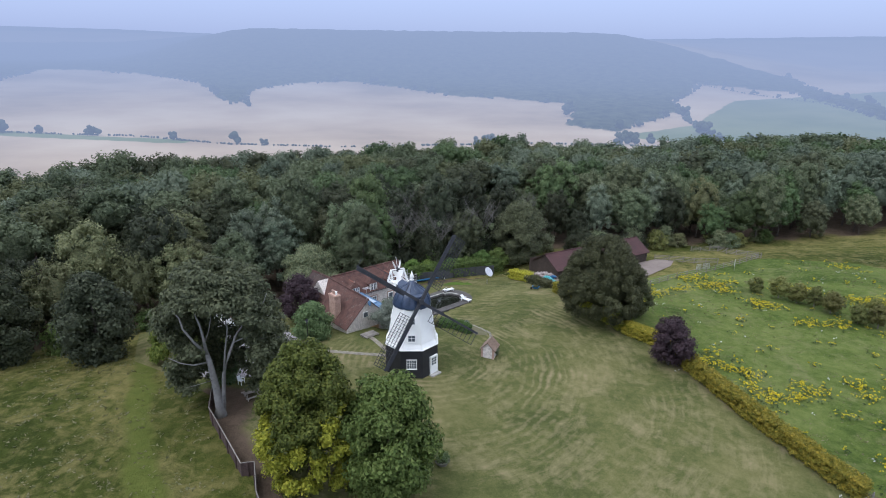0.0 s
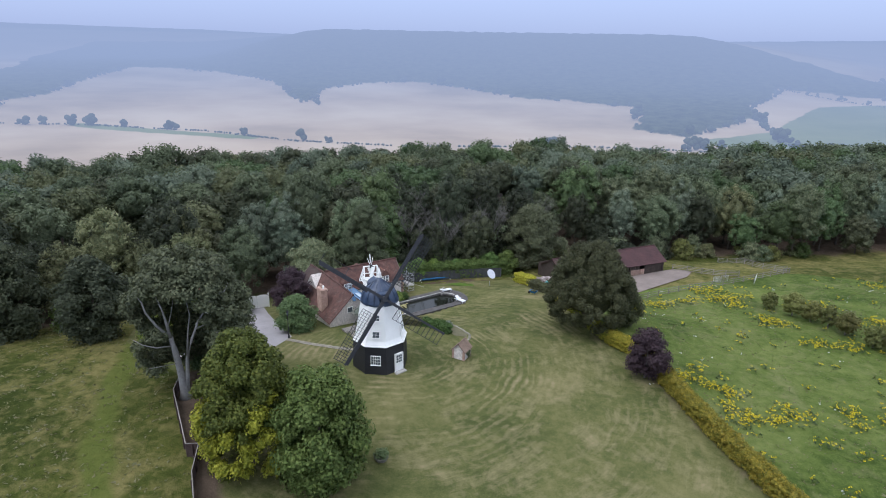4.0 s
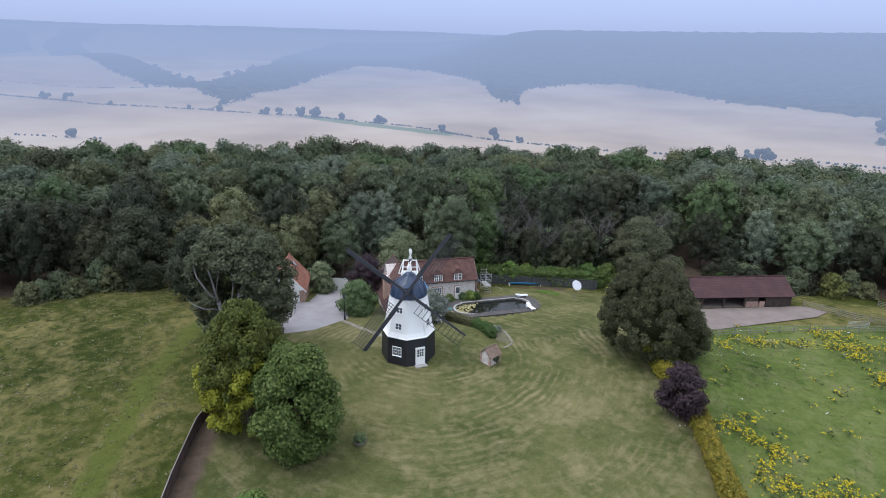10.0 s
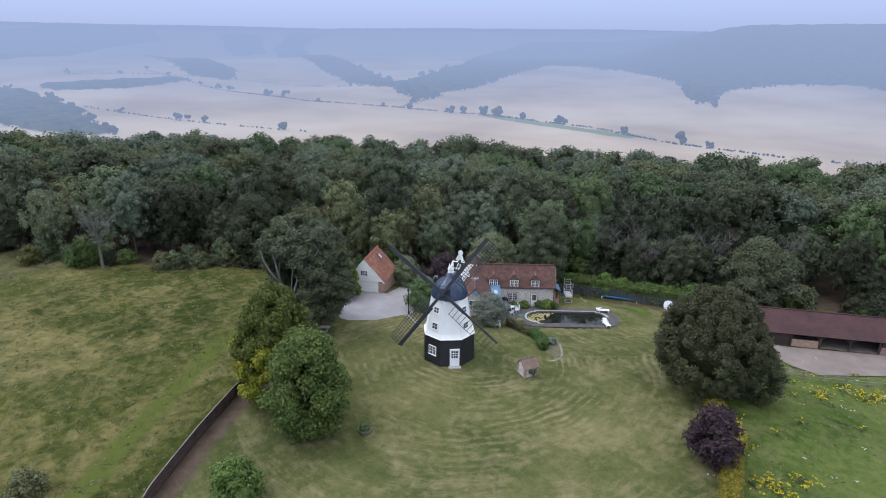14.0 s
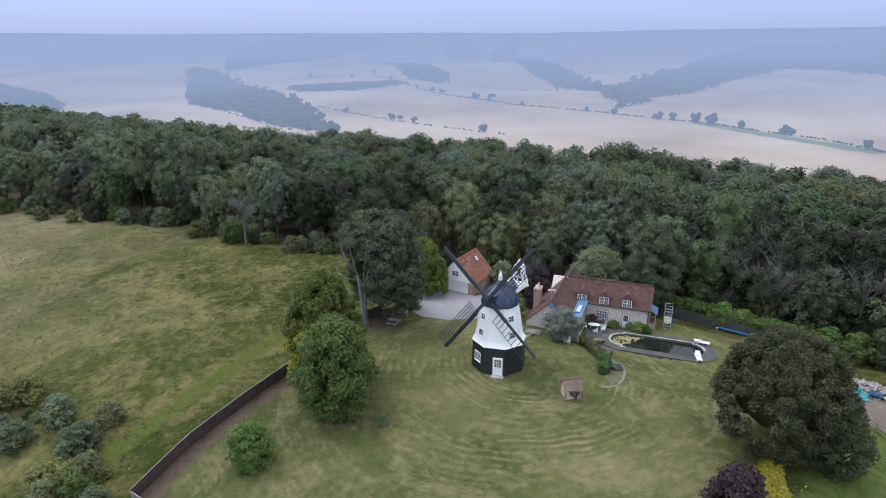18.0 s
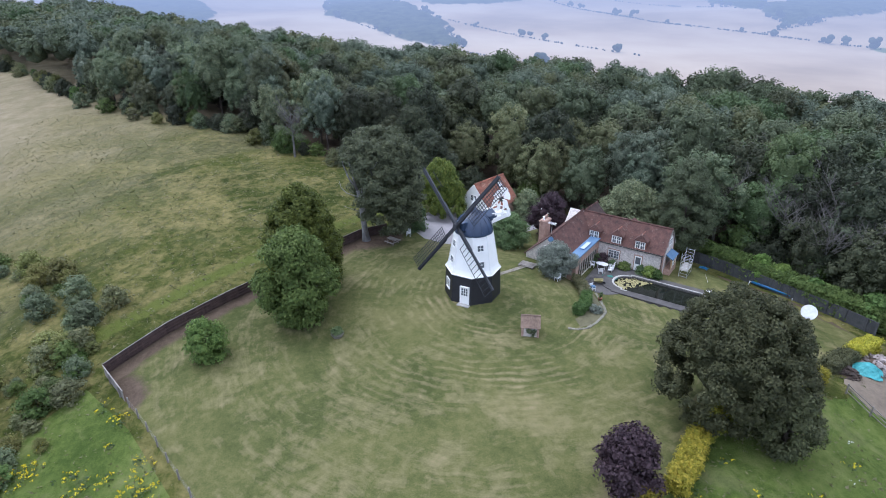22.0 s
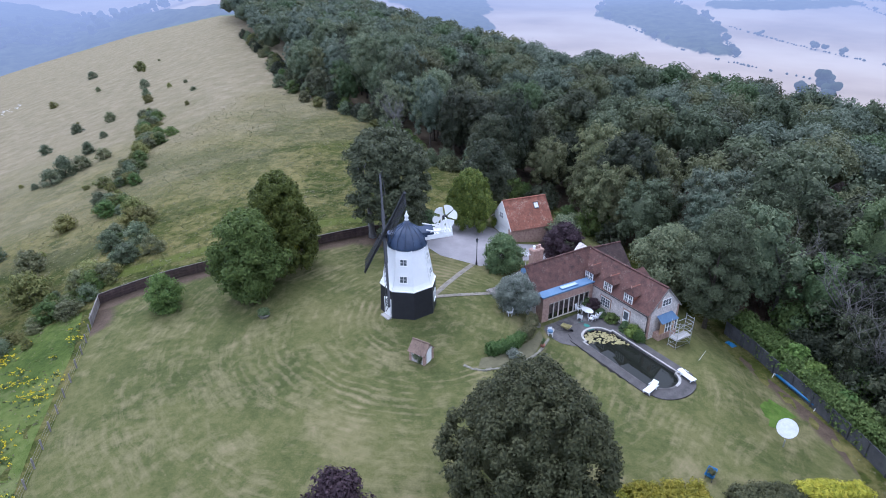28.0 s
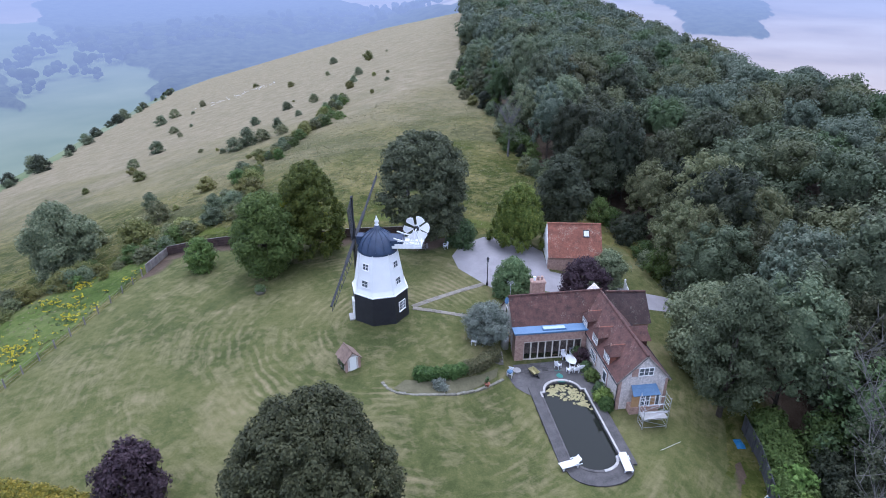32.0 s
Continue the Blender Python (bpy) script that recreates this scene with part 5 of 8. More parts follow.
part("ridge", ridge_tiles(bmesh.new(), (-12.2, -10.12, 5.75), (-12.2, 0.2, 5.87)), M["tile"], roof2)
roof3 = part("roof", courses(bmesh.new(), (-9.6, 0.5, 2.8), (-9.6, 5.1, 2.8), (-12.0, 5.1, 5.4), (-12.0, 0.5, 5.7)), M["shadetile"], house, "mossy tiles of the rear wing, darkened for its shade")
part("roof_slope", courses(bmesh.new(), (-14.4, 5.1, 2.8), (-14.4, 0.5, 2.8), (-12.0, 0.5, 5.7), (-12.0, 5.1, 5.4)), M["shadetile"], roof3)
part("ridge", ridge_tiles(bmesh.new(), (-12.0, 0.5, 5.72), (-12.0, 5.1, 5.42)), M["tile"], roof3)
# brick quoins and verges
for x0, x1, y0, y1, z0, z1 in ((-0.26, 0.02, -2.38, -2.1, -0.4, 3.2), (-0.26, 0.02, 2.1, 2.38, -0.4, 3.2)):
    part("quoin", boxed(x0, x1, y0, y1, z0, z1, 0.015), M["brick"], house)
for s in (-1, 1):
    bm = bmesh.new()
    beam(bm, (0.10, s * 2.62, 3.0), (0.10, 0, 5.78), 0.06, 0.16)
    part("bargeboard", bm, M["greywood"], house)
# dormers
for x in (-3.1, -6.25, -9.35):
    dm = part("dormer", boxed(x - 0.68, x + 0.68, -2.42, -0.6, 3.1, 4.36), M["tile"], house, "tile-hung dormer with white casement")
    part("dormer_roof", courses(bmesh.new(), (x - 0.84, -2.58, 4.26), (x - 0.84, -0.4, 4.26), (x, -0.1, 5.02), (x, -2.2, 5.02), 0.24), M["tile"], dm)
    part("dormer_roof", courses(bmesh.new(), (x + 0.84, -0.4, 4.26), (x + 0.84, -2.58, 4.26), (x, -2.2, 5.02), (x, -0.1, 5.02), 0.24), M["tile"], dm)
    bm = bmesh.new()
    bm.faces.new([bm.verts.new(p) for p in ((x - 0.82, -2.56, 4.28), (x + 0.82, -2.56, 4.28), (x, -2.2, 5.03))])
    bm.faces.new([bm.verts.new(p) for p in ((x - 0.82, -2.50, 4.22), (x, -2.14, 4.97), (x + 0.82, -2.50, 4.22))])
    part("hip", bm, M["tile"], dm)
    part("ridge", ridge_tiles(bmesh.new(), (x, -2.2, 5.03), (x, -0.2, 5.03), 0.08), M["orange"], dm)
    part("finial", rod(bmesh.new(), [(x, -2.2, 4.98), (x, -2.2, 5.28)], [0.07, 0.03], 6), M["brick"], dm)
    def at(u, d, z, x=x):
        return Vector((x + u, d, z))

    wf = part("window", ring_frame(-0.64, 0.64, 3.16, 4.30, 0.11, -2.50, -2.42, at), M["white"], dm)
    for x0, x1, z0, z1 in ((-0.07, 0.07, 3.27, 4.20), (-0.53, 0.53, 3.72, 3.77), (-0.32, -0.28, 3.27, 4.20), (0.28, 0.32, 3.27, 4.20)):
        part("glazing_bar", bar(x0, x1, z0, z1, -2.49, -2.42, at), M["white"], wf)
    part("pane", boxed(x - 0.53, x + 0.53, -2.45, -2.42, 3.27, 4.20), M["glass"], wf)
    for s in (-1, 1):
        part("cheek", boxed(x + s * 0.69 - 0.02, x + s * 0.69 + 0.02, -2.40, -1.5, 3.3, 4.3), M["orange" if s > 0 and x > -4 else "tile"], dm)


def casement(parent, x0, x1, y, z0, z1, cols, rows, frame_mat="white", face=-1, brick=True):
    """A casement in a wall that runs along local x."""
    if brick:
        part("surround", boxed(x0 - 0.14, x1 + 0.14, y - 0.02, y + 0.02, z0 - 0.10, z1 + 0.14), M["brick"], parent, "brick window surround")
    a, b = (y + face * 0.07, y) if face < 0 else (y, y + 0.07)
    def at(u, d, z):
        return Vector((u, d, z))

    w = part("window", ring_frame(x0, x1, z0, z1, 0.07, a, b, at), M[frame_mat], parent)
    for i in range(1, cols):
        xx = x0 + (x1 - x0) * i / cols
        wdt = 0.035 if (i * 2 == cols) else 0.018
        part("glazing_bar", bar(xx - wdt, xx + wdt, z0 + 0.07, z1 - 0.07, a + 0.005, b, at), M[frame_mat], w)
    for i in range(1, rows):
        zz = z0 + (z1 - z0) * i / rows
        part("glazing_bar", bar(x0 + 0.07, x1 - 0.07, zz - 0.015, zz + 0.015, a + 0.01, b, at), M[frame_mat], w)
    part("pane", boxed(x0 + 0.07, x1 - 0.07, a + 0.03, b - 0.001, z0 + 0.07, z1 - 0.07), M["glass"], w)
    return w


casement(house, -7.15, -5.65, -2.36, 0.95, 2.15, 4, 3)
casement(house, -10.6, -9.6, -2.36, 0.95, 2.15, 2, 3)
part("surround", boxed(-3.68, -2.52, -2.39, -2.34, -0.1, 2.26), M["brick"], house)
front_door = part("door", boxed(-3.55, -2.65, -2.44, -2.36, 0.0, 2.1, 0.01), M["white"], house, "white glazed cottage door")
part("pane", boxed(-3.42, -2.78, -2.455, -2.43, 1.0, 1.95), M["glass"], front_door)
# gable end: casement with timber side panels, bay under a blue lean-to
gw = part("window", ring_frame(-0.62, 0.82, 3.65, 4.55, 0.07, 0.0, 0.07, lambda u, d, z: Vector((d, u, z))), M["white"], house)
for y0, y1, z0, z1 in ((-0.14, -0.08, 3.72, 4.48), (0.3, 0.36, 3.72, 4.48), (-0.55, 0.75, 4.08, 4.11)):
    part("glazing_bar", bar(y0, y1, z0, z1, 0.0, 0.06, lambda u, d, z: Vector((d, u, z))), M["white"], gw)
part("pane", boxed(0.0, 0.035, -0.55, 0.75, 3.72, 4.48), M["glass"], gw)
part("shutter", boxed(0.0, 0.05, -1.25, -0.68, 3.65, 4.5, 0.01), M["brick"], house)
bay = part("bay", boxed(0.0, 0.85, -1.35, 1.45, -0.3, 0.75, 0.02), M["brick"], house, "brick bay with part-built timber front")
for y0, y1 in ((-1.3, -0.55), (0.55, 0.95)):
    part("board", boxed(0.74, 0.80, y0, y1, 0.76, 2.1), M["oak"], bay, "raw timber board")
bm = bmesh.new()
for y0, y1, z0, z1 in ((-0.5, -0.42, 0.76, 2.12), (0.42, 0.5, 0.76, 2.12), (-0.04, 0.04, 0.76, 2.12), (-0.42, 0.42, 2.04, 2.12), (-0.42, 0.42, 1.35, 1.39), (0.95, 1.03, 0.76, 2.12), (1.35, 1.43, 0.76, 2.12)):
    box(bm, 0.74, 0.81, y0, y1, z0, z1)
bw = part("window", bm, M["white"], bay)
part("pane", boxed(0.70, 0.76, -0.42, 1.35, 0.76, 2.04), M["glass"], bw)
bm = bmesh.new()
courses(bm, (1.0, -1.25, 2.15), (1.0, 1.35, 2.15), (0.02, 1.25, 2.68), (0.02, -1.15, 2.68), 0.4, 0.02)
part("bay_roof", bm, M["lead"], bay, "blue-grey sheet roof")
M["frames"] = plain("cream_door_frames", (0.48, 0.43, 0.37), (0.62, 0.57, 0.50), 1.5, 0.6)
# the rooflight's sky reflection is painted as a pale blue base colour
M["skyglass"] = plain("glazing_with_sky_colour", (0.42, 0.50, 0.58), (0.52, 0.60, 0.68), 1.0, 0.12)
# flat-roofed garden room with folding glass doors
annex = part("garden_room", boxed(-9.7, -8.75, -10.05, -9.75, -0.3, 3.22, 0.01), M["brick"], house, "flat-roofed brick garden room")
part("wall", boxed(-8.85, -8.55, -10.05, -9.1, -0.3, 3.22, 0.01), M["brick"], annex)
part("wall", boxed(-8.85, -8.55, -9.1, -2.4, 2.25, 3.22, 0.01), M["brick"], annex)
part("wall", boxed(-8.85, -8.55, -2.9, -2.4, -0.3, 2.25, 0.01), M["brick"], annex)
part("wall", boxed(-9.75, -9.65, -9.75, -2.4, -0.3, 3.2), M["interior"], annex, "brown inner wall")
part("roof", boxed(-9.9, -8.42, -10.18, -2.36, 3.22, 3.36, 0.02), M["lead"], annex, "blue-grey flat roof sheet")
part("roof_edge", boxed(-8.50, -8.40, -10.2, -2.36, 3.30, 3.43, 0.01), M["lead"], annex)
sky_l = part("skylight", boxed(-9.45, -8.8, -7.1, -4.6, 3.36, 3.50, 0.03), M["lead"], annex, "framed rooflight")
part("pane", boxed(-9.38, -8.87, -7.0, -4.7, 3.502, 3.515), M["skyglass"], sky_l, "glass with a pale sky reflection in its colour")
for i in range(9):
    y = -9.1 + i * 6.2 / 8
    part("door_post", boxed(-8.72, -8.62, y - 0.065, y + 0.065, 0.0, 2.25), M["frames"], annex)
for i in range(8):
    y = -9.1 + i * 6.2 / 8
    part("glass_door", boxed(-8.68, -8.66, y + 0.05, y + 0.725, 0.06, 2.2), M["clear"], annex, "clear glass panel").visible_shadow = False
part("head_rail", boxed(-8.73, -8.61, -9.1, -2.9, 2.13, 2.26), M["frames"], annex)
part("sill_rail", boxed(-8.73, -8.58, -9.1, -2.9, -0.02, 0.10), M["frames"], annex)
part("floor", boxed(-9.65, -8.85, -9.75, -2.4, -0.3, 0.0), M["oak"], annex)
# chimney with three pots
stack = part("chimney", boxed(-15.4, -14.5, -6.9, -5.4, 1.0, 6.0, 0.02), M["brick"], house, "red brick chimney stack")
part("cornice", boxed(-15.48, -14.42, -6.98, -5.32, 5.72, 5.92, 0.02), M["brick"], stack)
for i in range(3):
    part("chimney_pot", lathe(bmesh.new(), [(0.16, 5.98), (0.13, 6.3), (0.17, 6.34), (0.16, 6.42)], 10, m=Matrix.Translation((-14.95, -6.55 + i * 0.42, 0))), M["brick" if i else "white"], stack)
# wing gable window and aerial mast
casement_y = bmesh.new()
box(casement_y, -13.1, -12.3, -10.08, -10.02, 3.3, 4.1)
gwin = part("window", casement_y, M["white"], house)
part("pane", boxed(-13.02, -12.38, -10.1, -10.07, 3.38, 4.02), M["glass"], gwin)
part("board", boxed(-11.9, -10.7, -10.12, -10.02, 0.3, 1.7), M["oak"], house, "raw timber boarding")
bm = bmesh.new()
rod(bm, [(-12.3, -9.9, 5.4), (-12.3, -9.9, 7.4)], [0.03, 0.03], 6)
for i in range(5):
    rod(bm, [(-12.8, -9.9 - 0.3 + i * 0.15, 7.3), (-11.8, -9.9 - 0.3 + i * 0.15, 7.3)], [0.015, 0.015], 4)
aer = part("aerial", bm, M["steel"], house)
part("sat_dish", lathe(bmesh.new(), [(0.02, 0.0), (0.25, 0.06), (0.36, 0.14), (0.35, 0.15)], 12, m=Matrix.Translation((-12.2, -10.15, 5.2)) @ pose(0, 0, 0, 70, 0, 20)), M["lead"], house, "small satellite dish")
# gutters
for x0, x1, y in ((-8.4, 0.0, -2.68), (-11.9, 0.0, 2.68)):
    bm = bmesh.new()
    rod(bm, [(x0, y, 3.02), (x1, y, 3.02)], [0.06, 0.06], 6)
    rod(bm, [(x1 - 0.15, y, 3.0), (x1 - 0.15, y + (0.25 if y < 0 else -0.25), 2.6), (x1 - 0.15, y + (0.25 if y < 0 else -0.25), -0.2)], [0.04, 0.04, 0.04], 6)
    part("gutter", bm, M["iron"], house)
# rear dormer
bm = bmesh.new()
box(bm, -6.6, -4.6, 0.6, 2.2, 3.2, 4.4)
rd = part("dormer", bm, M["tile"], house)
bm = bmesh.new()
courses(bm, (-6.85, 0.0, 4.3), (-6.85, 2.5, 4.3), (-5.6, 2.3, 5.3), (-5.6, 0.0, 5.3), 0.25)
courses(bm, (-4.35, 2.5, 4.3), (-4.35, 0.0, 4.3), (-5.6, 0.0, 5.3), (-5.6, 2.3, 5.3), 0.25)
part("dormer_roof", bm, M["tile"], rd)

# garage: white weatherboarded gable, orange tiles
gz0 = gz(-26, 11) - 0.05
GA = math.degrees(math.atan2(9.147 - 15.03, -24.983 + 28.263))
garage = empty("garage", pose(-24.983, 9.147, gz0, 0, 0, GA), "white boarded garage with an orange clay-tiled roof", "garage")
GR, GE = 3.441 - gz0, 2.35
part("wall", gable_wall(bmesh.new(), -6.75, 0.0, -2.9, 2.9, -0.5, (GE, GE), 0, GR - 0.12), M["brick"], garage, "brick side walls")
zz = 2.25
while zz < GR - 0.25:
    w0, w1 = 2.92 * min(1, (GR - zz) / (GR - GE)), 2.92 * min(1, max(0.03, (GR - zz - 0.19) / (GR - GE)))
    bm = bmesh.new()
    lo, hi = [[bm.verts.new((x, sy * w, z)) for x, sy in ((0.10, -1), (front, -1), (front, 1), (0.10, 1))] for front, w, z in ((0.19, w0, zz), (0.155, w1, zz + 0.19))]
    for k in range(4):
        bm.faces.new((lo[k], lo[(k + 1) % 4], hi[(k + 1) % 4], hi[k]))
    bm.faces.new(lo[::-1])
    bm.faces.new(hi)
    part("gable_board", bm, M["white"], garage, "white weatherboard")
    zz += 0.19
part("panel", boxed(0.0, 0.05, -2.92, -2.2, -0.3, 2.27), M["white"], garage)
part("soffit", boxed(0.0, 0.15, -2.92, 2.92, 2.23, 2.28), M["white"], garage)
part("pier", boxed(0.0, 0.08, 2.2, 2.92, -0.3, 2.22), M["brick"], garage, "brick pier beside the door")
gd = part("garage_door", boxed(0.0, 0.04, -2.2, 2.2, 0.0, 2.22), M["white"], garage, "white up-and-over door")
for i in range(1, 4):
    part("door_rib", boxed(0.04, 0.06, -2.18, 2.18, i * 0.55 - 0.02, i * 0.55 + 0.02), M["white"], gd)
gw = part("window", ring_frame(-0.6, 0.6, 3.0, 3.95, 0.08, 0.14, 0.24, lambda u, d, z: Vector((d, u, z))), M["white"], garage)
for y0, y1, z0, z1 in ((-0.05, 0.05, 3.08, 3.87), (-0.52, 0.52, 3.45, 3.49), (-0.29, -0.26, 3.08, 3.87), (0.26, 0.29, 3.08, 3.87)):
    part("glazing_bar", bar(y0, y1, z0, z1, 0.16, 0.23, lambda u, d, z: Vector((d, u, z))), M["white"], gw)
part("pane", boxed(0.14, 0.205, -0.52, 0.52, 3.08, 3.87), M["glass"], gw)
gr = part("roof", courses(bmesh.new(), (-6.9, -3.2, GE - 0.28), (0.2, -3.2, GE - 0.28), (0.2, 0, GR), (-6.9, 0, GR)), M["orange"], garage, "lichen-spotted orange clay tiles")
part("roof_slope", courses(bmesh.new(), (0.2, 3.2, GE - 0.28), (-6.9, 3.2, GE - 0.28), (-6.9, 0, GR), (0.2, 0, GR)), M["orange"], gr)
part("ridge", ridge_tiles(bmesh.new(), (-6.9, 0, GR + 0.03), (0.2, 0, GR + 0.03)), M["orange"], gr)
for s in (-1, 1):
    bm = bmesh.new()
    beam(bm, (0.19, s * 3.2, GE - 0.35), (0.19, 0, GR - 0.07), 0.05, 0.18)
    part("bargeboard", bm, M["white"], garage)
def on_slope(x0, x1, k0, k1, t, s=1):
    """A slab lying on the garage's roof slope."""
    p = [Vector((x, s * 3.2 * (1 - k), GE - 0.28 + (GR - GE + 0.28) * k)) for x, k in ((x0, k0), (x1, k0), (x1, k1), (x0, k1))]
    n = Vector((0, s * (GR - GE + 0.28), 3.2)).normalized()
    b = bmesh.new()
    lo, hi = [b.verts.new(q + n * 0.02) for q in p], [b.verts.new(q + n * t) for q in p]
    b.faces.new(hi)
    for i in range(4):
        b.faces.new((lo[i], lo[(i + 1) % 4], hi[(i + 1) % 4], hi[i]))
    return b


rl = part("rooflight", on_slope(-5.3, -4.5, 0.60, 0.82, 0.10), M["iron"], gr, "small rooflight")
part("pane", on_slope(-5.22, -4.58, 0.63, 0.79, 0.115), M["steel"], rl)

# open-fronted barn with its concrete yard
bz = -4.75
BA = 28.2
barn = empty("barn", pose(45.1, 49.2, bz, 0, 0, BA), "long open-fronted timber barn with a dark red roof", "barn")
BE, BR, BL = -2.75 - bz, -0.72 - bz, 22.6
br = part("roof", courses(bmesh.new(), (-BL - 0.3, -0.35, BE - 0.1), (0.4, -0.35, BE - 0.1), (0.4, 3.4, BR), (-BL - 0.3, 3.4, BR), 0.32), M["barntile"], barn, "dark red tiles")
part("roof_slope", courses(bmesh.new(), (0.4, 7.1, BE - 0.1), (-BL - 0.3, 7.1, BE - 0.1), (-BL - 0.3, 3.4, BR), (0.4, 3.4, BR), 0.32), M["barntile"], br)
part("ridge", ridge_tiles(bmesh.new(), (-BL - 0.3, 3.4, BR + 0.03), (0.4, 3.4, BR + 0.03), 0.12), M["barntile"], br)
part("back_wall", boxed(-BL, 0, 6.6, 6.8, -0.8, BE), M["timber"], barn)
for x0 in (-BL, -0.2):
    bm = bmesh.new()
    gable_wall(bm, x0, x0 + 0.2, 0.0, 8.0, -0.8, (BE, BE), 3.4, BR - 0.1)
    part("end_wall", bm, M["timber"], barn, "dark weatherboarded gable")
part("floor", boxed(-BL + 0.2, -0.2, 0.1, 6.6, -0.8, 0.06), M["yard"], barn)
for i, x in enumerate((-BL + 0.3, -18.9, -15.2, -11.5, -7.9, -4.3, -0.3)):
    part("post", boxed(x - 0.13, x + 0.13, -0.05, 0.22, -0.6, BE - 0.05, 0.01), M["timber"], barn)
part("wall_plate", boxed(-BL, 0, -0.06, 0.18, BE - 0.28, BE - 0.05), M["timber"], barn)
for x0, x1, zt, mt in ((-18.8, -15.4, 1.0, "brick"), (-7.7, -5.6, 1.0, "brick"), (-5.4, -4.5, 1.0, "brick")):
    part("low_wall", boxed(x0, x1, 0.0, 0.2, -0.4, zt, 0.01), M[mt], barn, "low brick wall")
bx = -4.1
while bx < -0.4:
    part("front_board", boxed(bx, bx + 0.20, 0.02, 0.06, -0.2, BE - 0.28), M["timber"], barn)
    bx += 0.215
bx = -BL + 0.5
while bx < -19.2:
    part("front_board", boxed(bx, bx + 0.20, 0.02, 0.06, -0.2, BE - 0.28), M["timber"], barn)
    bx += 0.215
for x in (-7.6, -6.6):
    part("front_board", boxed(x, x + 0.9, 0.02, 0.06, 1.0, BE - 0.28), M["timber"], barn)
for x in (-15.2, -11.5):
    bm = bmesh.new()
    beam(bm, (x, 0.1, BE - 0.9), (x + 0.8, 0.1, BE - 0.2), 0.1)
    beam(bm, (x, 0.1, BE - 0.9), (x - 0.8, 0.1, BE - 0.2), 0.1)
    part("brace", bm, M["timber"], barn)
drape("yard", [(25.5, 37.6), (44.8, 48.9), (47.5, 50.2), (50.2, 48.4), (48.3, 45.1), (33.5, 32.1), (27.2, 33.0)], M["yard"], 0.14, "pale concrete farmyard in front of the barn", "yard")

# gravel drive and paths
drape("driveway", [(-13.2, 5.2), (-12.7, 7.0), (-13.6, 8.4), (-16.6, 12.4), (-19.5, 17.0), (-22.5, 22.5), (-26.0, 27.0), (-29.0, 25.0), (-26.2, 20.5), (-23.6, 15.0),
                   (-22.0, 11.0), (-26.5, 8.0), (-27.8, 3.2), (-25.0, -0.5), (-20.5, -1.8), (-17.0, -1.0), (-14.4, 1.5)], M["gravel"], 0.045, "pale grey gravel drive sweeping up to the garage", "driveway", 1.0)


def strip(pts, half):
    """The outline of a path of even width along points."""
    l, r = [], []
    for i, p in enumerate(pts):
        a, b = pts[max(i - 1, 0)], pts[min(i + 1, len(pts) - 1)]
        d = math.hypot(b[0] - a[0], b[1] - a[1])
        nx, ny = -(b[1] - a[1]) / d * half, (b[0] - a[0]) / d * half
        l.append((p[0] + nx, p[1] + ny))
        r.append((p[0] - nx, p[1] - ny))
    return l + r[::-1]


drape("footpath", strip([(-2.7, 2.4), (-6.0, 3.4), (-9.5, 4.6), (-13.0, 6.0)], 0.34), M["path"], 0.06, "worn stone path from the mill to the drive", "path", 0.8)
drape("footpath", strip([(-2.4, 2.6), (-3.6, 5.0), (-5.0, 8.0), (-6.0, 9.8)], 0.30), M["path"], 0.062, "worn stone path from the mill to the cottage", "path", 0.8)
drape("green_patch", [(4.6, 37.4), (6.6, 39.4), (9.4, 38.2), (9.6, 36.2), (7.0, 35.6)], M["lush"], 0.06, "patch of bright green grass by the roller", "grass", 0.6, wobble=0.45)
drape("bare_ground", [(23.8, 28.6), (26.6, 28.9), (28.9, 29.6), (33.0, 31.0), (27.2, 33.0), (25.5, 37.6), (21.5, 38.8), (20.8, 34.6)], M["bare"], 0.045, "trodden bare earth between hedge and yard", "bare ground", 1.0, wobble=0.3)

# pool
PA, PC = 39.3, (2.44, 23.97)
PZ = -2.93
pool_m = pose(PC[0], PC[1], PZ, 0, 0, PA)


def pool_outline(g, n=14):
    """The pool's edge, grown by g: straight sides and a round bay at both ends."""
    hw, hl, r0, r1 = 2.12 + g, 4.42 + g, 1.75 + g, 1.75 + g
    pts = [(hl, -hw)] + [(hl + math.cos(a) * (r1 * 0.5 + 0.5), math.sin(a) * r1) for a in np.linspace(-math.pi / 2, math.pi / 2, n)] + [(hl, hw)]
    pts += [(-hl, hw)] + [(-hl - math.cos(a) * (r0 * 0.5 + 0.72), math.sin(a) * r0) for a in np.linspace(math.pi / 2, -math.pi / 2, n)] + [(-hl, -hw)]
    return pts


def flat(name, pts, z0, z1, material, parent, label="", hole=None):
    bm = bmesh.new()
    out_t = [bm.verts.new((x, y, z1)) for x, y in pts]
    out_b = [bm.verts.new((x, y, z0)) for x, y in pts]
    n = len(pts)
    for i in range(n):
        bm.faces.new((out_b[i], out_b[(i + 1) % n], out_t[(i + 1) % n], out_t[i]))
    if hole is None:
        bm.faces.new(out_t)
    else:
        in_t = [bm.verts.new((x, y, z1)) for x, y in hole]
        in_b = [bm.verts.new((x, y, z0)) for x, y in hole]
        for i in range(n):
            j = (i + 1) % n
            bm.faces.new((out_t[i], out_t[j], in_t[j], in_t[i]))
            bm.faces.new((in_b[j], in_b[i], in_t[i], in_t[j]))
    return part(name, bm, material, parent, label)


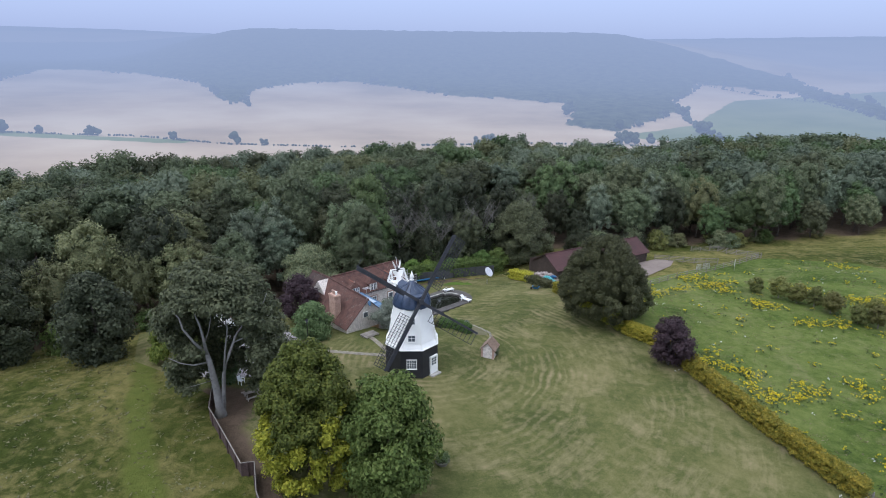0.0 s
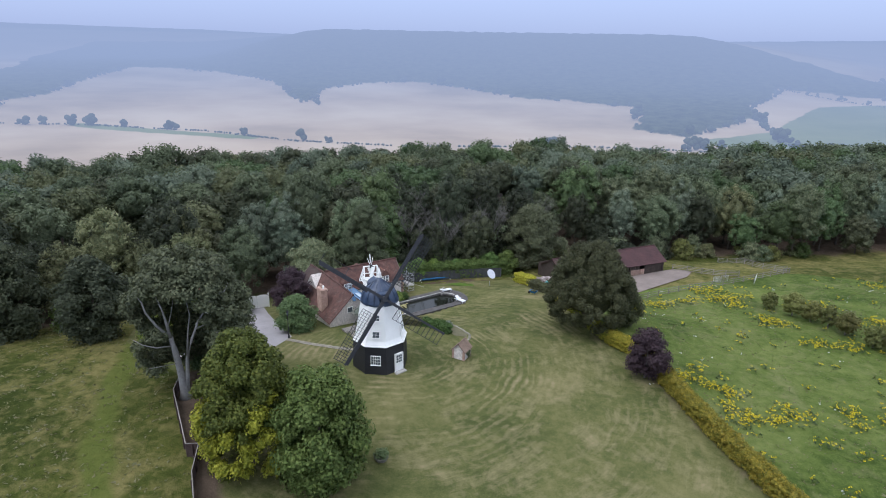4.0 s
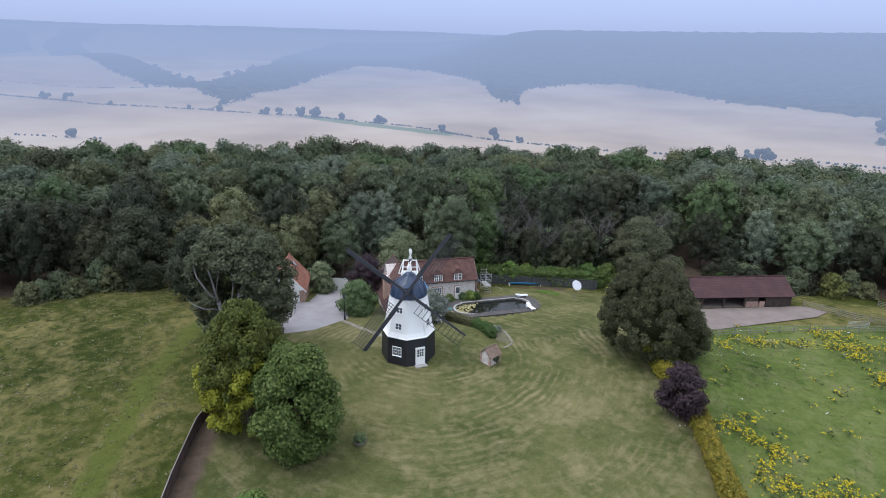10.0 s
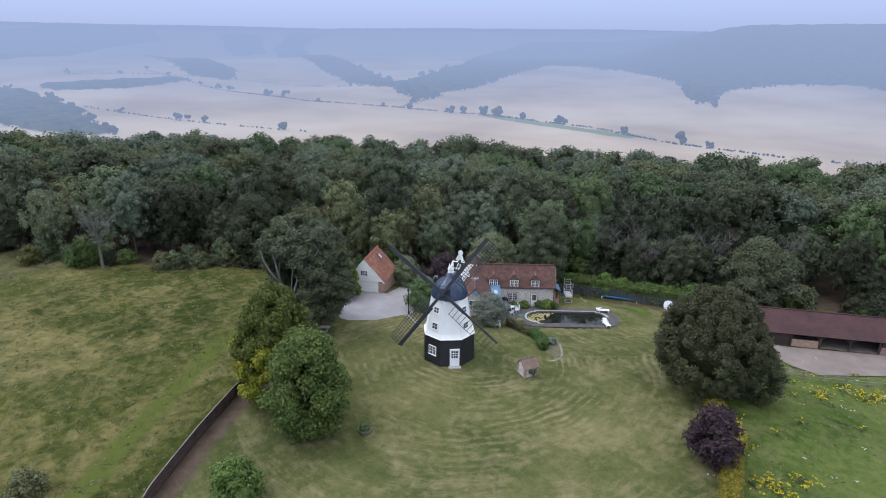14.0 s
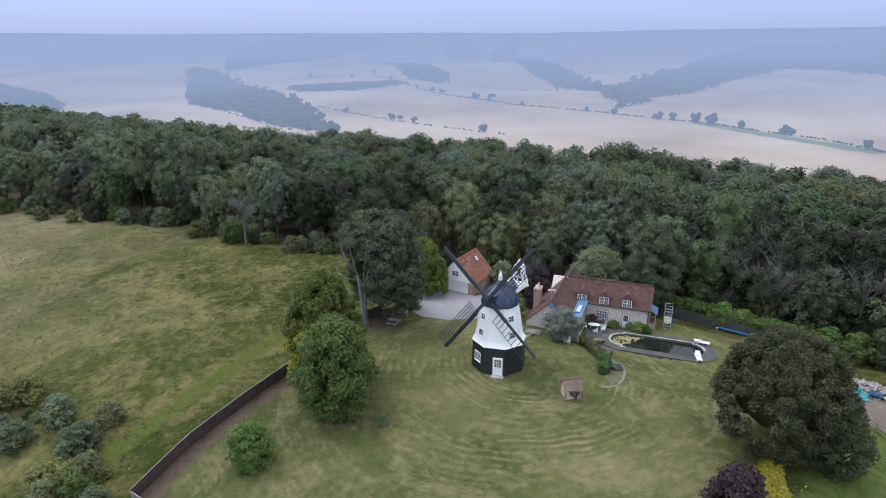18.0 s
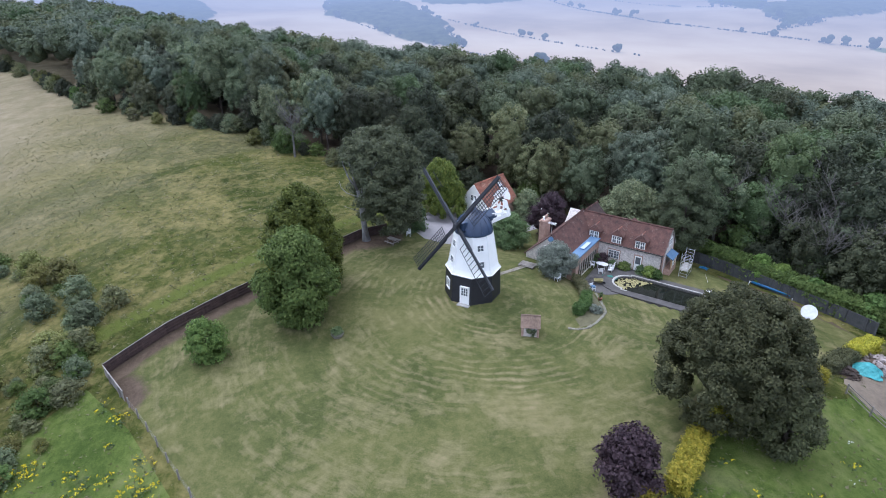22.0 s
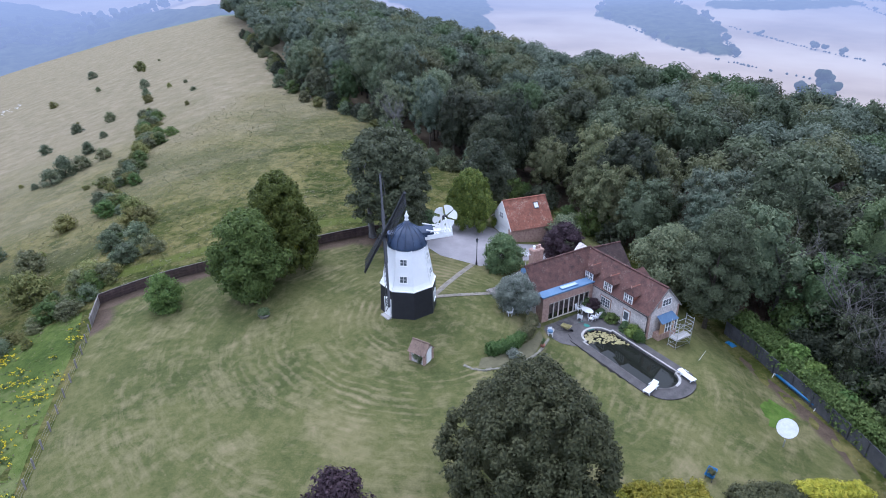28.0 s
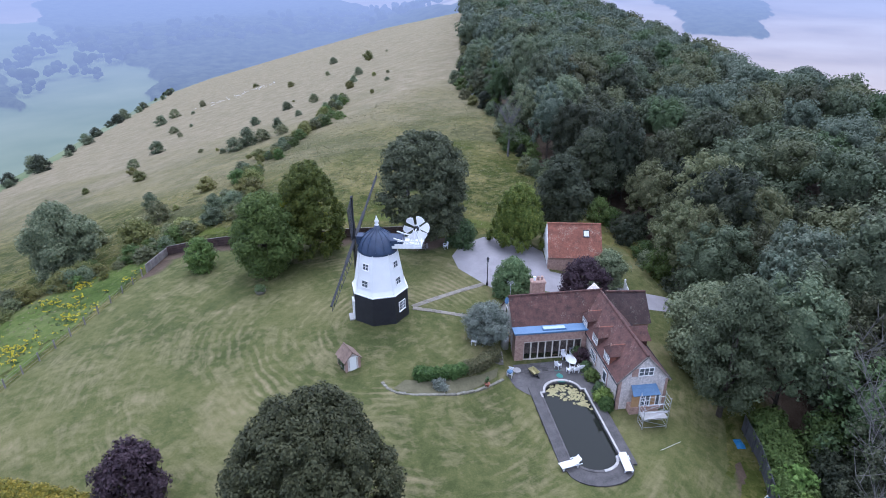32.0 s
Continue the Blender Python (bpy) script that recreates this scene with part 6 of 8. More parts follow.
pool = empty("swimming_pool", pool_m, "old swimming pool of dark still water with lily pads", "pool")
flat("deck", pool_outline(1.1), -0.5, 0.06, M["paving"], pool, "weathered concrete surround", pool_outline(0.17))
flat("water", pool_outline(0.0), -1.4, -0.28, M["water"], pool, "dark greenish water")
inner, outer = pool_outline(0.0), pool_outline(0.17)
n = len(inner)
bm = bmesh.new()
for i in range(n):
    j = (i + 1) % n
    v = [bm.verts.new((*p, z)) for p, z in ((inner[i], -0.6), (inner[j], -0.6), (inner[j], 0.0), (inner[i], 0.0))]
    bm.faces.new(v)
part("pool_wall", bm, M["paving"], pool)
for i in range(n):
    j = (i + 1) % n
    steps = max(1, round(math.hypot(inner[j][0] - inner[i][0], inner[j][1] - inner[i][1]) / 0.75))
    for k in range(steps):
        a, b = (k + 0.02) / steps, (k + 0.98) / steps
        lerp = lambda p, q, t: (p[0] + (q[0] - p[0]) * t, p[1] + (q[1] - p[1]) * t)
        c = [lerp(inner[i], inner[j], a), lerp(inner[i], inner[j], b), lerp(outer[i], outer[j], b), lerp(outer[i], outer[j], a)]
        bm = bmesh.new()
        t_ = [bm.verts.new((*p, 0.09)) for p in c]
        b_ = [bm.verts.new((*p, -0.1)) for p in c]
        bm.faces.new(t_)
        for q in range(4):
            bm.faces.new((b_[q], b_[(q + 1) % 4], t_[(q + 1) % 4], t_[q]))
        part("coping_stone", bm, M["coping"] if c[0][1] > 0 or c[0][0] < -4.4 else M["paving"], pool)
rng = random.Random(3)
for i in range(400):
    x, y = rng.uniform(-5.9, -1.4), rng.uniform(-1.9, 2.0)
    if x > -3.3 + y * 0.7 or (x < -4.4 and math.hypot((x + 4.4) * 1.1, y) > 1.62) or rng.random() < 0.12:
        continue
    bm = bmesh.new()
    r = rng.uniform(0.09, 0.19)
    a0 = rng.uniform(0, 6.28)
    rim = [bm.verts.new((x + r * math.cos(a0 + k * 0.62), y + r * math.sin(a0 + k * 0.62), -0.265 + rng.uniform(0, 0.03))) for k in range(10)]
    bm.faces.new([bm.verts.new((x, y, -0.27))] + rim)
    part("lily_pad", bm, M["lily"], pool)
drape("patio", [(-2.2, 15.0), (-7.6, 21.4), (-4.6, 24.6), (-2.5, 23.6), (-1.0, 21.6), (-0.6, 19.4), (1.2, 18.6), (0.9, 17.0), (-0.2, 15.4)], M["paving"], 0.075, "dark weathered paving outside the garden room", "patio", 0.9)


# ---- garden trees ----


def big_beech():
    """A great beech: pale forking trunk bare towards the meadow, crown drooping to the ground on the garden side."""
    x, y = -18.8, -8.8
    rng = np.random.RandomState(21)
    th = empty("beech_tree", pose(x, y, gz(x, y) - 0.2), "great dark beech with a pale forked trunk and a drooping crown", "tree")
    def at(side, out, z):
        """A place by its distance along and out of the bare southern face."""
        return (0.914 * side + 0.407 * out, 0.407 * side - 0.914 * out, z)

    bm = bmesh.new()
    rod(bm, [at(0, 0, -0.3), at(0.05, 0.1, 1.0), at(-0.1, 0.2, 3.2), at(-0.35, 0.3, 5.6), at(-0.6, 0.5, 7.4)], [0.75, 0.46, 0.36, 0.29, 0.22], 12)
    part("trunk", bm, M["beechbark"], th, "smooth silver-grey trunk", smooth=True)
    for pts, r in (([at(-0.6, 0.5, 7.2), at(-0.75, 0.9, 9.0), at(-0.95, 1.1, 10.6), at(-1.4, 1.2, 12.3)], 0.24), ([at(-0.6, 0.5, 7.4), at(-1.6, 1.1, 9.0), at(-2.4, 1.3, 10.6), at(-2.6, 1.4, 11.8), at(-3.1, 1.3, 12.6)], 0.20),
                   ([at(-0.5, 0.4, 6.4), at(-1.9, 1.4, 6.9), at(-2.9, 1.6, 7.4), at(-3.9, 1.2, 8.0)], 0.12), ([at(0.3, 0.1, 0.6), at(0.5, 0.4, 3.0), at(0.7, 0.5, 5.0), at(1.3, 0.8, 7.0), at(2.1, 1.0, 9.0), at(2.7, 1.2, 9.9)], 0.34),
                   ([at(1.8, 0.9, 8.2), at(2.6, 1.4, 8.7), at(3.6, 1.7, 8.8), at(4.6, 1.6, 8.3)], 0.10), ([at(0.7, 0.5, 5.0), at(1.0, 0.9, 7.6), at(1.4, 1.0, 9.8), at(1.2, 1.0, 11.6)], 0.15),
                   ([at(3.2, 0.6, 10.4), at(3.6, 1.2, 11.6), at(4.8, 1.4, 12.0), at(5.2, 1.2, 12.8)], 0.09), ([at(-0.2, 0.3, 4.4), at(-1.4, 1.3, 4.8), at(-2.8, 1.7, 4.9)], 0.07), ([at(-0.7, 0.8, 8.6), at(-0.2, 1.3, 10.2), at(0.2, 1.4, 12.0)], 0.10)):
        bm = bmesh.new()
        n = len(pts)
        rod(bm, pts, [r * (0.74 - 0.55 * i / (n - 1)) for i in range(n)], 8)
        part("limb", bm, M["beechbark"], th, smooth=True)
    lobes = []
    for i in range(230):
        u = (i + 0.5) / 230
        a = i * 2.39996
        zz = 2.2 + 12.6 * u
        w = math.sqrt(max(0.0, 1 - ((zz - 7.6) / 8.0) ** 2))
        rr = 5.7 * w * math.sqrt(rng.uniform(0.35, 1.0))
        lx, ly = rr * math.cos(a) + 0.2, rr * math.sin(a) + 2.2
        # the bare window on the southern face
        side, out = 0.914 * lx + 0.407 * ly, 0.407 * lx - 0.914 * ly
        if out > -1.2 and -3.6 < side < 2.8 and zz < 12.2 - 0.25 * abs(side) and rng.rand() < 0.93:
            continue
        if out > -0.4 and zz < 4.6:
            continue
        lobes.append(((lx, ly, zz), rng.uniform(0.7, 1.3), rng.uniform(0.6, 0.85)))
    v, f = crown_mesh(rng, lobes, 80, 0.24, 0.76)
    arrays("crown", v, f, M["leaf_beech"], th)


big_beech()


def yew():
    x, y = -8.3, -17.8
    rng = np.random.RandomState(31)
    th = empty("yew_tree", pose(x, y, gz(x, y) - 0.2), "dense egg-shaped yew with golden lower shoots", "tree")
    part("trunk", rod(bmesh.new(), [(0, 0, -0.2), (0, 0, 5), (0.2, 0, 10)], [0.4, 0.3, 0.08], 8), M["bark"], th)
    lob, gold = [], []
    for i in range(250):
        u = rng.uniform(0, 1) ** 0.9
        a = i * 2.39996
        zz = 0.8 + 11.8 * u
        w = 4.15 * (math.sin(math.pi * min(1.0, 0.24 + 0.74 * u)) ** 0.7) * rng.uniform(0.82, 1.04)
        entry = ((w * math.cos(a), w * math.sin(a), zz), rng.uniform(0.5, 0.8), 1.15)
        (gold if (zz < 8.6 - 2.4 * math.cos(a + 1.75) ** 2 and math.sin(a + 0.2) < 0.2 and rng.rand() < 0.9) else lob).append(entry)
    lob.append(((0, 0, 5.5), 3.2, 1.5))
    lob.append(((0, 0, 9.5), 2.0, 1.4))
    v, f = crown_mesh(rng, lob, 110, 0.19)
    arrays("crown", v, f, M["leaf_yew_dark"], th)
    v, f = crown_mesh(rng, gold, 120, 0.19)
    g = arrays("golden_growth", v, f, M["leaf_yew"], th)
    g["label"] = "yellow-green young shoots"


M["leaf_yew_dark"] = leaf_mat("yew_leaves", (0.052, 0.090, 0.016), (0.106, 0.160, 0.027), (0.195, 0.245, 0.046))
M["leaf_chestnut"] = leaf_mat("chestnut_leaves", (0.046, 0.086, 0.019), (0.090, 0.145, 0.032), (0.160, 0.222, 0.060))
M["leaf_oak"] = leaf_mat("dark_lime_leaves", (0.042, 0.051, 0.022), (0.078, 0.088, 0.038), (0.136, 0.142, 0.064))
yew()
tree("chestnut_tree", -1.6, -19.2, 10.6, 8.6, "leaf_chestnut", 33, "rounded horse chestnut in full green leaf", low=0.08, density=110, size=0.23, count=60, lobe=0.15, trunk_r=0.3, top=0.82)
lime = empty("lime_tree", pose(25.3, 13.6, gz(25.3, 13.6)), "broad dark-leaved lime tree beside the hedge", "tree")
rng_l = np.random.RandomState(35)
part("trunk", limbs(bmesh.new(), rng_l, 11.3, 12.2, 0.06, 0.45), M["bark"], lime, smooth=True)
lobes_l, hearts_l = lobes_dome(rng_l, 11.6, 12.2, 0.0, 240, 0.056, 0.34, 0.32, 0.36)
v, f = crown_mesh(rng_l, lobes_l, 190, 0.155, 0.76, 2, hearts_l)
arrays("crown", v, f, M["leaf_oak"], lime)
tree("lime_tree", 30.3, 14.6, 6.2, 5.0, "leaf_oak", 36, "lower dark-leaved tree leaning out from the hedge", low=0.1, density=170, size=0.16, count=40, lobe=0.16, trunk_r=0.2)
tree("copper_plum", 30.0, 1.0, 5.9, 5.0, "leaf_purple", 37, "small purple-leaved plum tree by the hedge", low=0.18, density=110, size=0.19, count=30, lobe=0.18, trunk_r=0.1, bark="greywood", top=0.85)
tree("fruit_tree", 1.2, -28.8, 4.5, 4.6, "leaf_chestnut", 38, "small round apple tree on the lawn", low=0.1, density=90, size=0.17, count=26, lobe=0.2, trunk_r=0.1)
M["leaf_cypress"] = leaf_mat("cypress_sprays", (0.050, 0.085, 0.014), (0.105, 0.155, 0.026), (0.200, 0.245, 0.046))
cyp = empty("cypress_tree", pose(-26.6, 4.2, gz(-26.6, 4.2)), "bushy yellow-green cypress beside the garage", "tree")
rng_c = np.random.RandomState(39)
part("trunk", limbs(bmesh.new(), rng_c, 8.4, 7.0, 0.04, 0.22, 4), M["bark"], cyp, smooth=True)
lobes_c = []
for i in range(150):
    u = rng_c.uniform(0, 1)
    a = i * 2.39996
    q = 4.1 * (1 - u) ** 0.42 * rng_c.uniform(0.78, 1.05)
    lobes_c.append(((q * math.cos(a), q * math.sin(a), 0.6 + 7.4 * u), rng_c.uniform(0.4, 0.62), 1.7))
v, f = crown_mesh(rng_c, lobes_c, 150, 0.18, 0.78, 1, [((0, 0, 3.6), 3.3, 1.15)])
arrays("crown", v, f, M["leaf_cypress"], cyp)
tree("laburnum_tree", -12.9, 9.9, 4.7, 5.6, "leaf_green", 41, "round leafy garden tree beside the drive", low=0.12, density=90, size=0.20, count=36, lobe=0.18, trunk_r=0.14)
tree("copper_beech", -15.9, 17.5, 7.0, 6.8, "leaf_purple", 42, "purple-leaved tree between cottage and garage", low=0.12, density=70, size=0.16, count=46, lobe=0.14, trunk_r=0.2)
tree("silver_pear", -2.7, 11.9, 4.3, 5.4, "leaf_silver", 43, "silver-leaved weeping pear beside the cottage", low=0.18, density=170, size=0.12, count=40, lobe=0.16, trunk_r=0.12, top=0.86)
M["leaf_pale"] = leaf_mat("pale_alder_leaves", (0.056, 0.082, 0.042), (0.095, 0.130, 0.068), (0.150, 0.190, 0.104))
tree("alder_tree", -8.6, 34.6, 15.2, 9.0, "leaf_pale", 44, "tall pale-green alder behind the cottage", low=0.2, density=120, size=0.17, count=64, lobe=0.13, trunk_r=0.25)
tree("alder_tree", -17.0, 31.5, 9.5, 10.0, "leaf_wood", 45, "broad green tree behind the cottage roof", low=0.1, density=60, size=0.26, count=40, lobe=0.17)
tree("garden_tree", -24.5, 17.8, 5.0, 5.4, "leaf_wood", 46, "dark evergreen shrub behind the garage", low=0.06, density=70, size=0.22, count=24, lobe=0.2)
tree("garden_tree", -20.6, -1.6, 4.0, 4.4, "leaf_green", 47, "leafy shrub below the beech", low=0.06, density=70, size=0.2, count=20, lobe=0.22)
tree("yew_bush", 20.5, 52.0, 12.0, 11.5, "leaf_beech", 48, "dark holm oak behind the barn yard", low=0.06, density=60, size=0.26, count=50, lobe=0.16)
tree("garden_tree", -50.0, 6.0, 13.0, 9.5, "leaf_beech", 49, "pale-leaved tree on the edge of the wood", low=0.1, density=55, size=0.28, count=44, lobe=0.17)
tree("garden_tree", -38.0, 6.0, 11.0, 9.0, "leaf_dark", 50, "tall green tree on the edge of the wood", low=0.1, density=55, size=0.28, count=40, lobe=0.17)


def dead_tree(x, y, h, seed):
    """A bare, grey-twigged tree."""
    rng = random.Random(seed)
    th = empty("dying_tree", pose(x, y, gz(x, y) - 0.3, 0, 0, rng.uniform(0, 360)), "half-dead tree with bare grey branches on the edge of the wood", "tree", "half-dead trees")
    part("trunk", rod(bmesh.new(), [(0, 0, 0), (0.1, 0, h * 0.4), (0.2, 0.1, h * 0.75)], [0.25, 0.18, 0.06], 7), M["deadwood"], th)
    for i in range(16):
        bm = bmesh.new()
        a, z0 = i * 2.4 + rng.uniform(-0.4, 0.4), h * rng.uniform(0.3, 0.7)
        ln = h * rng.uniform(0.22, 0.4)
        p1 = Vector((math.cos(a) * ln * 0.4, math.sin(a) * ln * 0.4, z0 + ln * 0.5))
        p2 = Vector((math.cos(a) * ln * 0.75, math.sin(a) * ln * 0.75, z0 + ln * 1.0))
        rod(bm, [(0.1, 0, z0), p1, p2], [0.07, 0.045, 0.015], 5)
        for k in range(14):
            q = p1.lerp(p2, rng.uniform(-0.3, 1.0))
            d = Vector((rng.uniform(-1, 1), rng.uniform(-1, 1), rng.uniform(0.1, 1.2))) * ln * 0.34
            rod(bm, [q, q + d * 0.6, q + d + Vector((0, 0, 0.15))], [0.024, 0.018, 0.008], 4)
        part("branch", bm, M["deadwood"], th)
    nr = np.random.RandomState(seed)
    lobes = [((nr.uniform(-2, 2), nr.uniform(-2, 2), h * nr.uniform(0.3, 0.7)), nr.uniform(0.7, 1.2), 0.8) for _ in range(8)]
    v, f = crown_mesh(nr, lobes, 34, 0.2, 0.5)
    arrays("leaves", v, f, M["leaf_wood"], th)


for i, (x, y, h) in enumerate(((-3.0, 46.5, 13.5), (3.5, 47.5, 13.0), (8.0, 49.5, 12.5), (-12.0, 43.5, 13.0), (22.0, 60.0, 12.0), (-62.5, -15.0, 11.0), (-4.5, 50.0, 14.0), (1.0, 52.0, 14.0), (13.0, 52.5, 12.5))):
    dead_tree(x, y, h, 60 + i)

# ---- hedges and shrubs ----


def hedge(name, pts, height, width, leaves, seed, label, density=120, size=0.15, lobe=0.5):
    """A hedge along points: many small lumps of leaf on twiggy stems."""
    rng = np.random.RandomState(seed)
    x0, y0 = pts[0]
    th = empty(name, pose(x0, y0, gz(x0, y0)), label, "hedge")
    lobes, stems = [], bmesh.new()
    for (xa, ya), (xb, yb) in zip(pts, pts[1:]):
        ln = math.hypot(xb - xa, yb - ya)
        nx, ny = -(yb - ya) / ln, (xb - xa) / ln
        steps = max(2, int(ln / (lobe * 0.75)))
        for i in range(steps):
            k = (i + 0.5) / steps
            x, y = xa + (xb - xa) * k, ya + (yb - ya) * k
            z = gz(x, y)
            rod(stems, [(x - x0, y - y0, z - gz(x0, y0) - 0.2), (x - x0, y - y0, z - gz(x0, y0) + height * 0.7)], [0.04, 0.02], 4)
            for side in (-1, 0, 1):
                for lvl in (0.28, 0.62, 0.92):
                    if rng.rand() < 0.12:
                        continue
                    o = side * width * 0.32 + rng.uniform(-0.12, 0.12)
                    lobes.append(((x - x0 + nx * o, y - y0 + ny * o, z - gz(x0, y0) + height * lvl - lobe * 0.45 + rng.uniform(-0.1, 0.1)), lobe * rng.uniform(0.75, 1.2), 0.85))
    part("stems", stems, M["bark"], th)
    v, f = crown_mesh(rng, lobes, density, size)
    arrays("foliage", v, f, M[leaves], th)
    return th


M["leaf_laurel"] = leaf_mat("laurel_leaves", (0.042, 0.080, 0.020), (0.078, 0.135, 0.034), (0.130, 0.195, 0.056))
M["leaf_brown"] = leaf_mat("browned_hedge_leaves", (0.058, 0.066, 0.030), (0.104, 0.110, 0.050), (0.165, 0.162, 0.075))
M["leaf_privet"] = leaf_mat("mixed_golden_privet", (0.12, 0.15, 0.022), (0.27, 0.285, 0.032), (0.52, 0.47, 0.05), 0.8)
hedge("privet_hedge", [(39.2, -19.6), (37.4, -16.0), (34.6, -8.6), (32.4, -1.6), (31.5, 2.2)], 2.0, 1.3, "leaf_privet", 71, "golden privet hedge between lawn and paddock", 190, 0.11, 0.42)
hedge("privet_hedge", [(31.4, 4.2), (29.6, 6.6), (27.4, 9.2)], 1.7, 1.6, "leaf_gold", 72, "bright golden privet hedge beside the plum tree", 190, 0.11, 0.45)
hedge("privet_hedge", [(27.4, 9.2), (25.4, 15.0), (24.2, 20.4)], 1.6, 1.2, "leaf_privet", 73, "golden privet hedge running under the lime tree", 170, 0.11, 0.42)
hedge("privet_hedge", [(24.2, 20.6), (23.2, 24.0), (22.6, 26.6)], 1.7, 2.2, "leaf_gold", 74, "bright golden privet hedge at the paddock corner", 190, 0.11, 0.45)
hedge("mixed_hedge", [(21.6, 29.0), (20.4, 32.0), (19.4, 35.0)], 1.2, 1.6, "leaf_brown", 75, "scruffy browned hedge by the rubble heap", 150, 0.12, 0.42)
hedge("privet_hedge", [(19.6, 34.6), (18.6, 37.4), (17.4, 40.6)], 1.7, 1.5, "leaf_gold", 76, "golden privet hedge at the end of the lawn", 190, 0.11, 0.45)
hedge("garden_hedge", [(7.2, 9.3), (6.4, 10.6), (5.0, 11.8), (3.4, 12.7)], 1.1, 1.0, "leaf_laurel", 77, "clipped green hedge curving below the mill", 160, 0.11, 0.36)
hedge("garden_hedge", [(3.4, 12.7), (1.8, 13.3), (0.2, 13.7), (-1.2, 13.8)], 1.2, 0.9, "leaf_brown", 78, "browned end of the clipped hedge", 160, 0.10, 0.36)
hedge("laurel_hedge", [(-9.0, 38.4), (-4.4, 40.3), (1.0, 42.0), (6.4, 43.8), (11.2, 45.6), (15.4, 47.4)], 2.9, 2.2, "leaf_laurel", 79, "dark green laurel hedge behind the board fence", 70, 0.22, 0.8)
for i, (x, y, h, w, mt) in enumerate(((-0.6, 41.6, 3.9, 3.6, "leaf_bright"), (2.2, 42.6, 3.6, 3.6, "leaf_bright"), (6.2, 44.0, 3.2, 3.2, "leaf_laurel"), (12.4, 46.6, 4.2, 4.4, "leaf_laurel"), (15.6, 47.8, 4.4, 4.6, "leaf_laurel"), (9.4, 45.4, 3.4, 3.2, "leaf_laurel"))):
    tree("shrub", x, y, h, w, mt, 90 + i, "broad-leaved shrub spilling over the board fence", "shrub", low=0.05, density=60, size=0.30, count=22, lobe=0.2, trunk_r=0.06, group="shrubs along the fence")
for i, (u, v, h, w, mt) in enumerate(((-1.2, 3.0, 1.5, 2.2, "leaf_bright"), (-2.4, 3.1, 1.3, 1.6, "leaf_green"), (-4.6, 3.0, 1.2, 1.9, "leaf_laurel"), (-6.2, 3.1, 1.0, 1.6, "leaf_green"), (-7.6, 3.1, 1.7, 1.9, "leaf_purple"), (-8.2, 3.4, 1.5, 1.4, "leaf_green"), (-0.2, 3.2, 1.3, 1.8, "leaf_laurel"))):
    x, y = HX + u * 0.781 + v * 0.625, HY + u * 0.625 - v * 0.781
    tree("border_shrub", x, y, h, w, mt, 110 + i, "flowering shrub in the border under the cottage wall", "shrub", low=0.02, density=150, size=0.13, count=16, lobe=0.22, trunk_r=0.04, group="border shrubs")
tree("border_shrub", 6.9, 11.9, 0.9, 1.8, "leaf_silver", 120, "low grey-green shrub inside the curved wall", "shrub", low=0.02, density=150, size=0.11, count=14, lobe=0.22, trunk_r=0.03)

# scrub on the slope
strip_line = [(-8.0, -42.0), (-15.0, -44.5), (-22.2, -48.5), (-30.0, -55.0), (-37.7, -61.5), (-46.0, -67.0), (-55.3, -72.7), (-64.0, -76.5), (-76.2, -79.5), (-88.0, -87.0), (-104.7, -97.2), (-120.0, -107.0)]
scrub = [(-135.7, -117.2, 4.9), (-150.0, -127.0, 4.0), (-168.0, -139.0, 5.0), (-217.2, -172.1, 6.9), (-222.0, -175.0, 5.0), (-60.3, -95.0, 6.0), (-65.0, -94.7, 6.5), (-68.6, -93.2, 5.7), (-74.0, -91.0, 5.0),
         (-53.7, -132.9, 4.6), (-103.8, -184.6, 5.0), (-128.4, -229.3, 7.2), (-70.5, -146.1, 6.1), (-20.2, -72.8, 4.4), (-94.8, -125.3, 4.4), (-28.5, -65.8, 4.8), (-162.8, -242.1, 4.6), (-94.0, -166.5, 2.8),
         (-171.6, -184.7, 4.7), (-114.1, -129.4, 4.8), (-99.7, -109.5, 3.1), (-119.8, -121.2, 4.7), (-232.9, -210.4, 6.3), (-186.1, -173.4, 2.9), (-198.7, -240.3, 4.2), (-143.2, -238.9, 6.9), (-46.6, -122.2, 3.5),
         (-13.0, -59.7, 5.4), (-40.4, -108.9, 4.8), (-63.7, -114.1, 2.1), (-59.1, -98.5, 2.3), (-18.5, -62.4, 1.8), (-83.3, -102.3, 4.3)]
bush_kinds = []
for k, (leaf, lb) in enumerate((("leaf_wood", "dark hawthorn bush on the downland slope"), ("leaf_scrub", "yellowing green bush on the downland slope"), ("leaf_laurel", "leafy green bush on the downland slope"), ("leaf_olive", "olive-green willow bush on the downland slope"), ("leaf_dark", "bush with shade put into its leaf colour"))):
    if leaf == "leaf_scrub":
        M[leaf] = leaf_mat("scrub_leaves", (0.085, 0.102, 0.028), (0.152, 0.170, 0.048), (0.245, 0.250, 0.085))
    bush_kinds.append(tree("bush", 0, -200, 3.4, 4.6, leaf, 130 + k, lb, "bush", low=0.02, density=38, size=0.20, count=20, lobe=0.19, trunk_r=0.06, level=1, boughs=2, group="bushes on the slope"))
rs = random.Random(9)
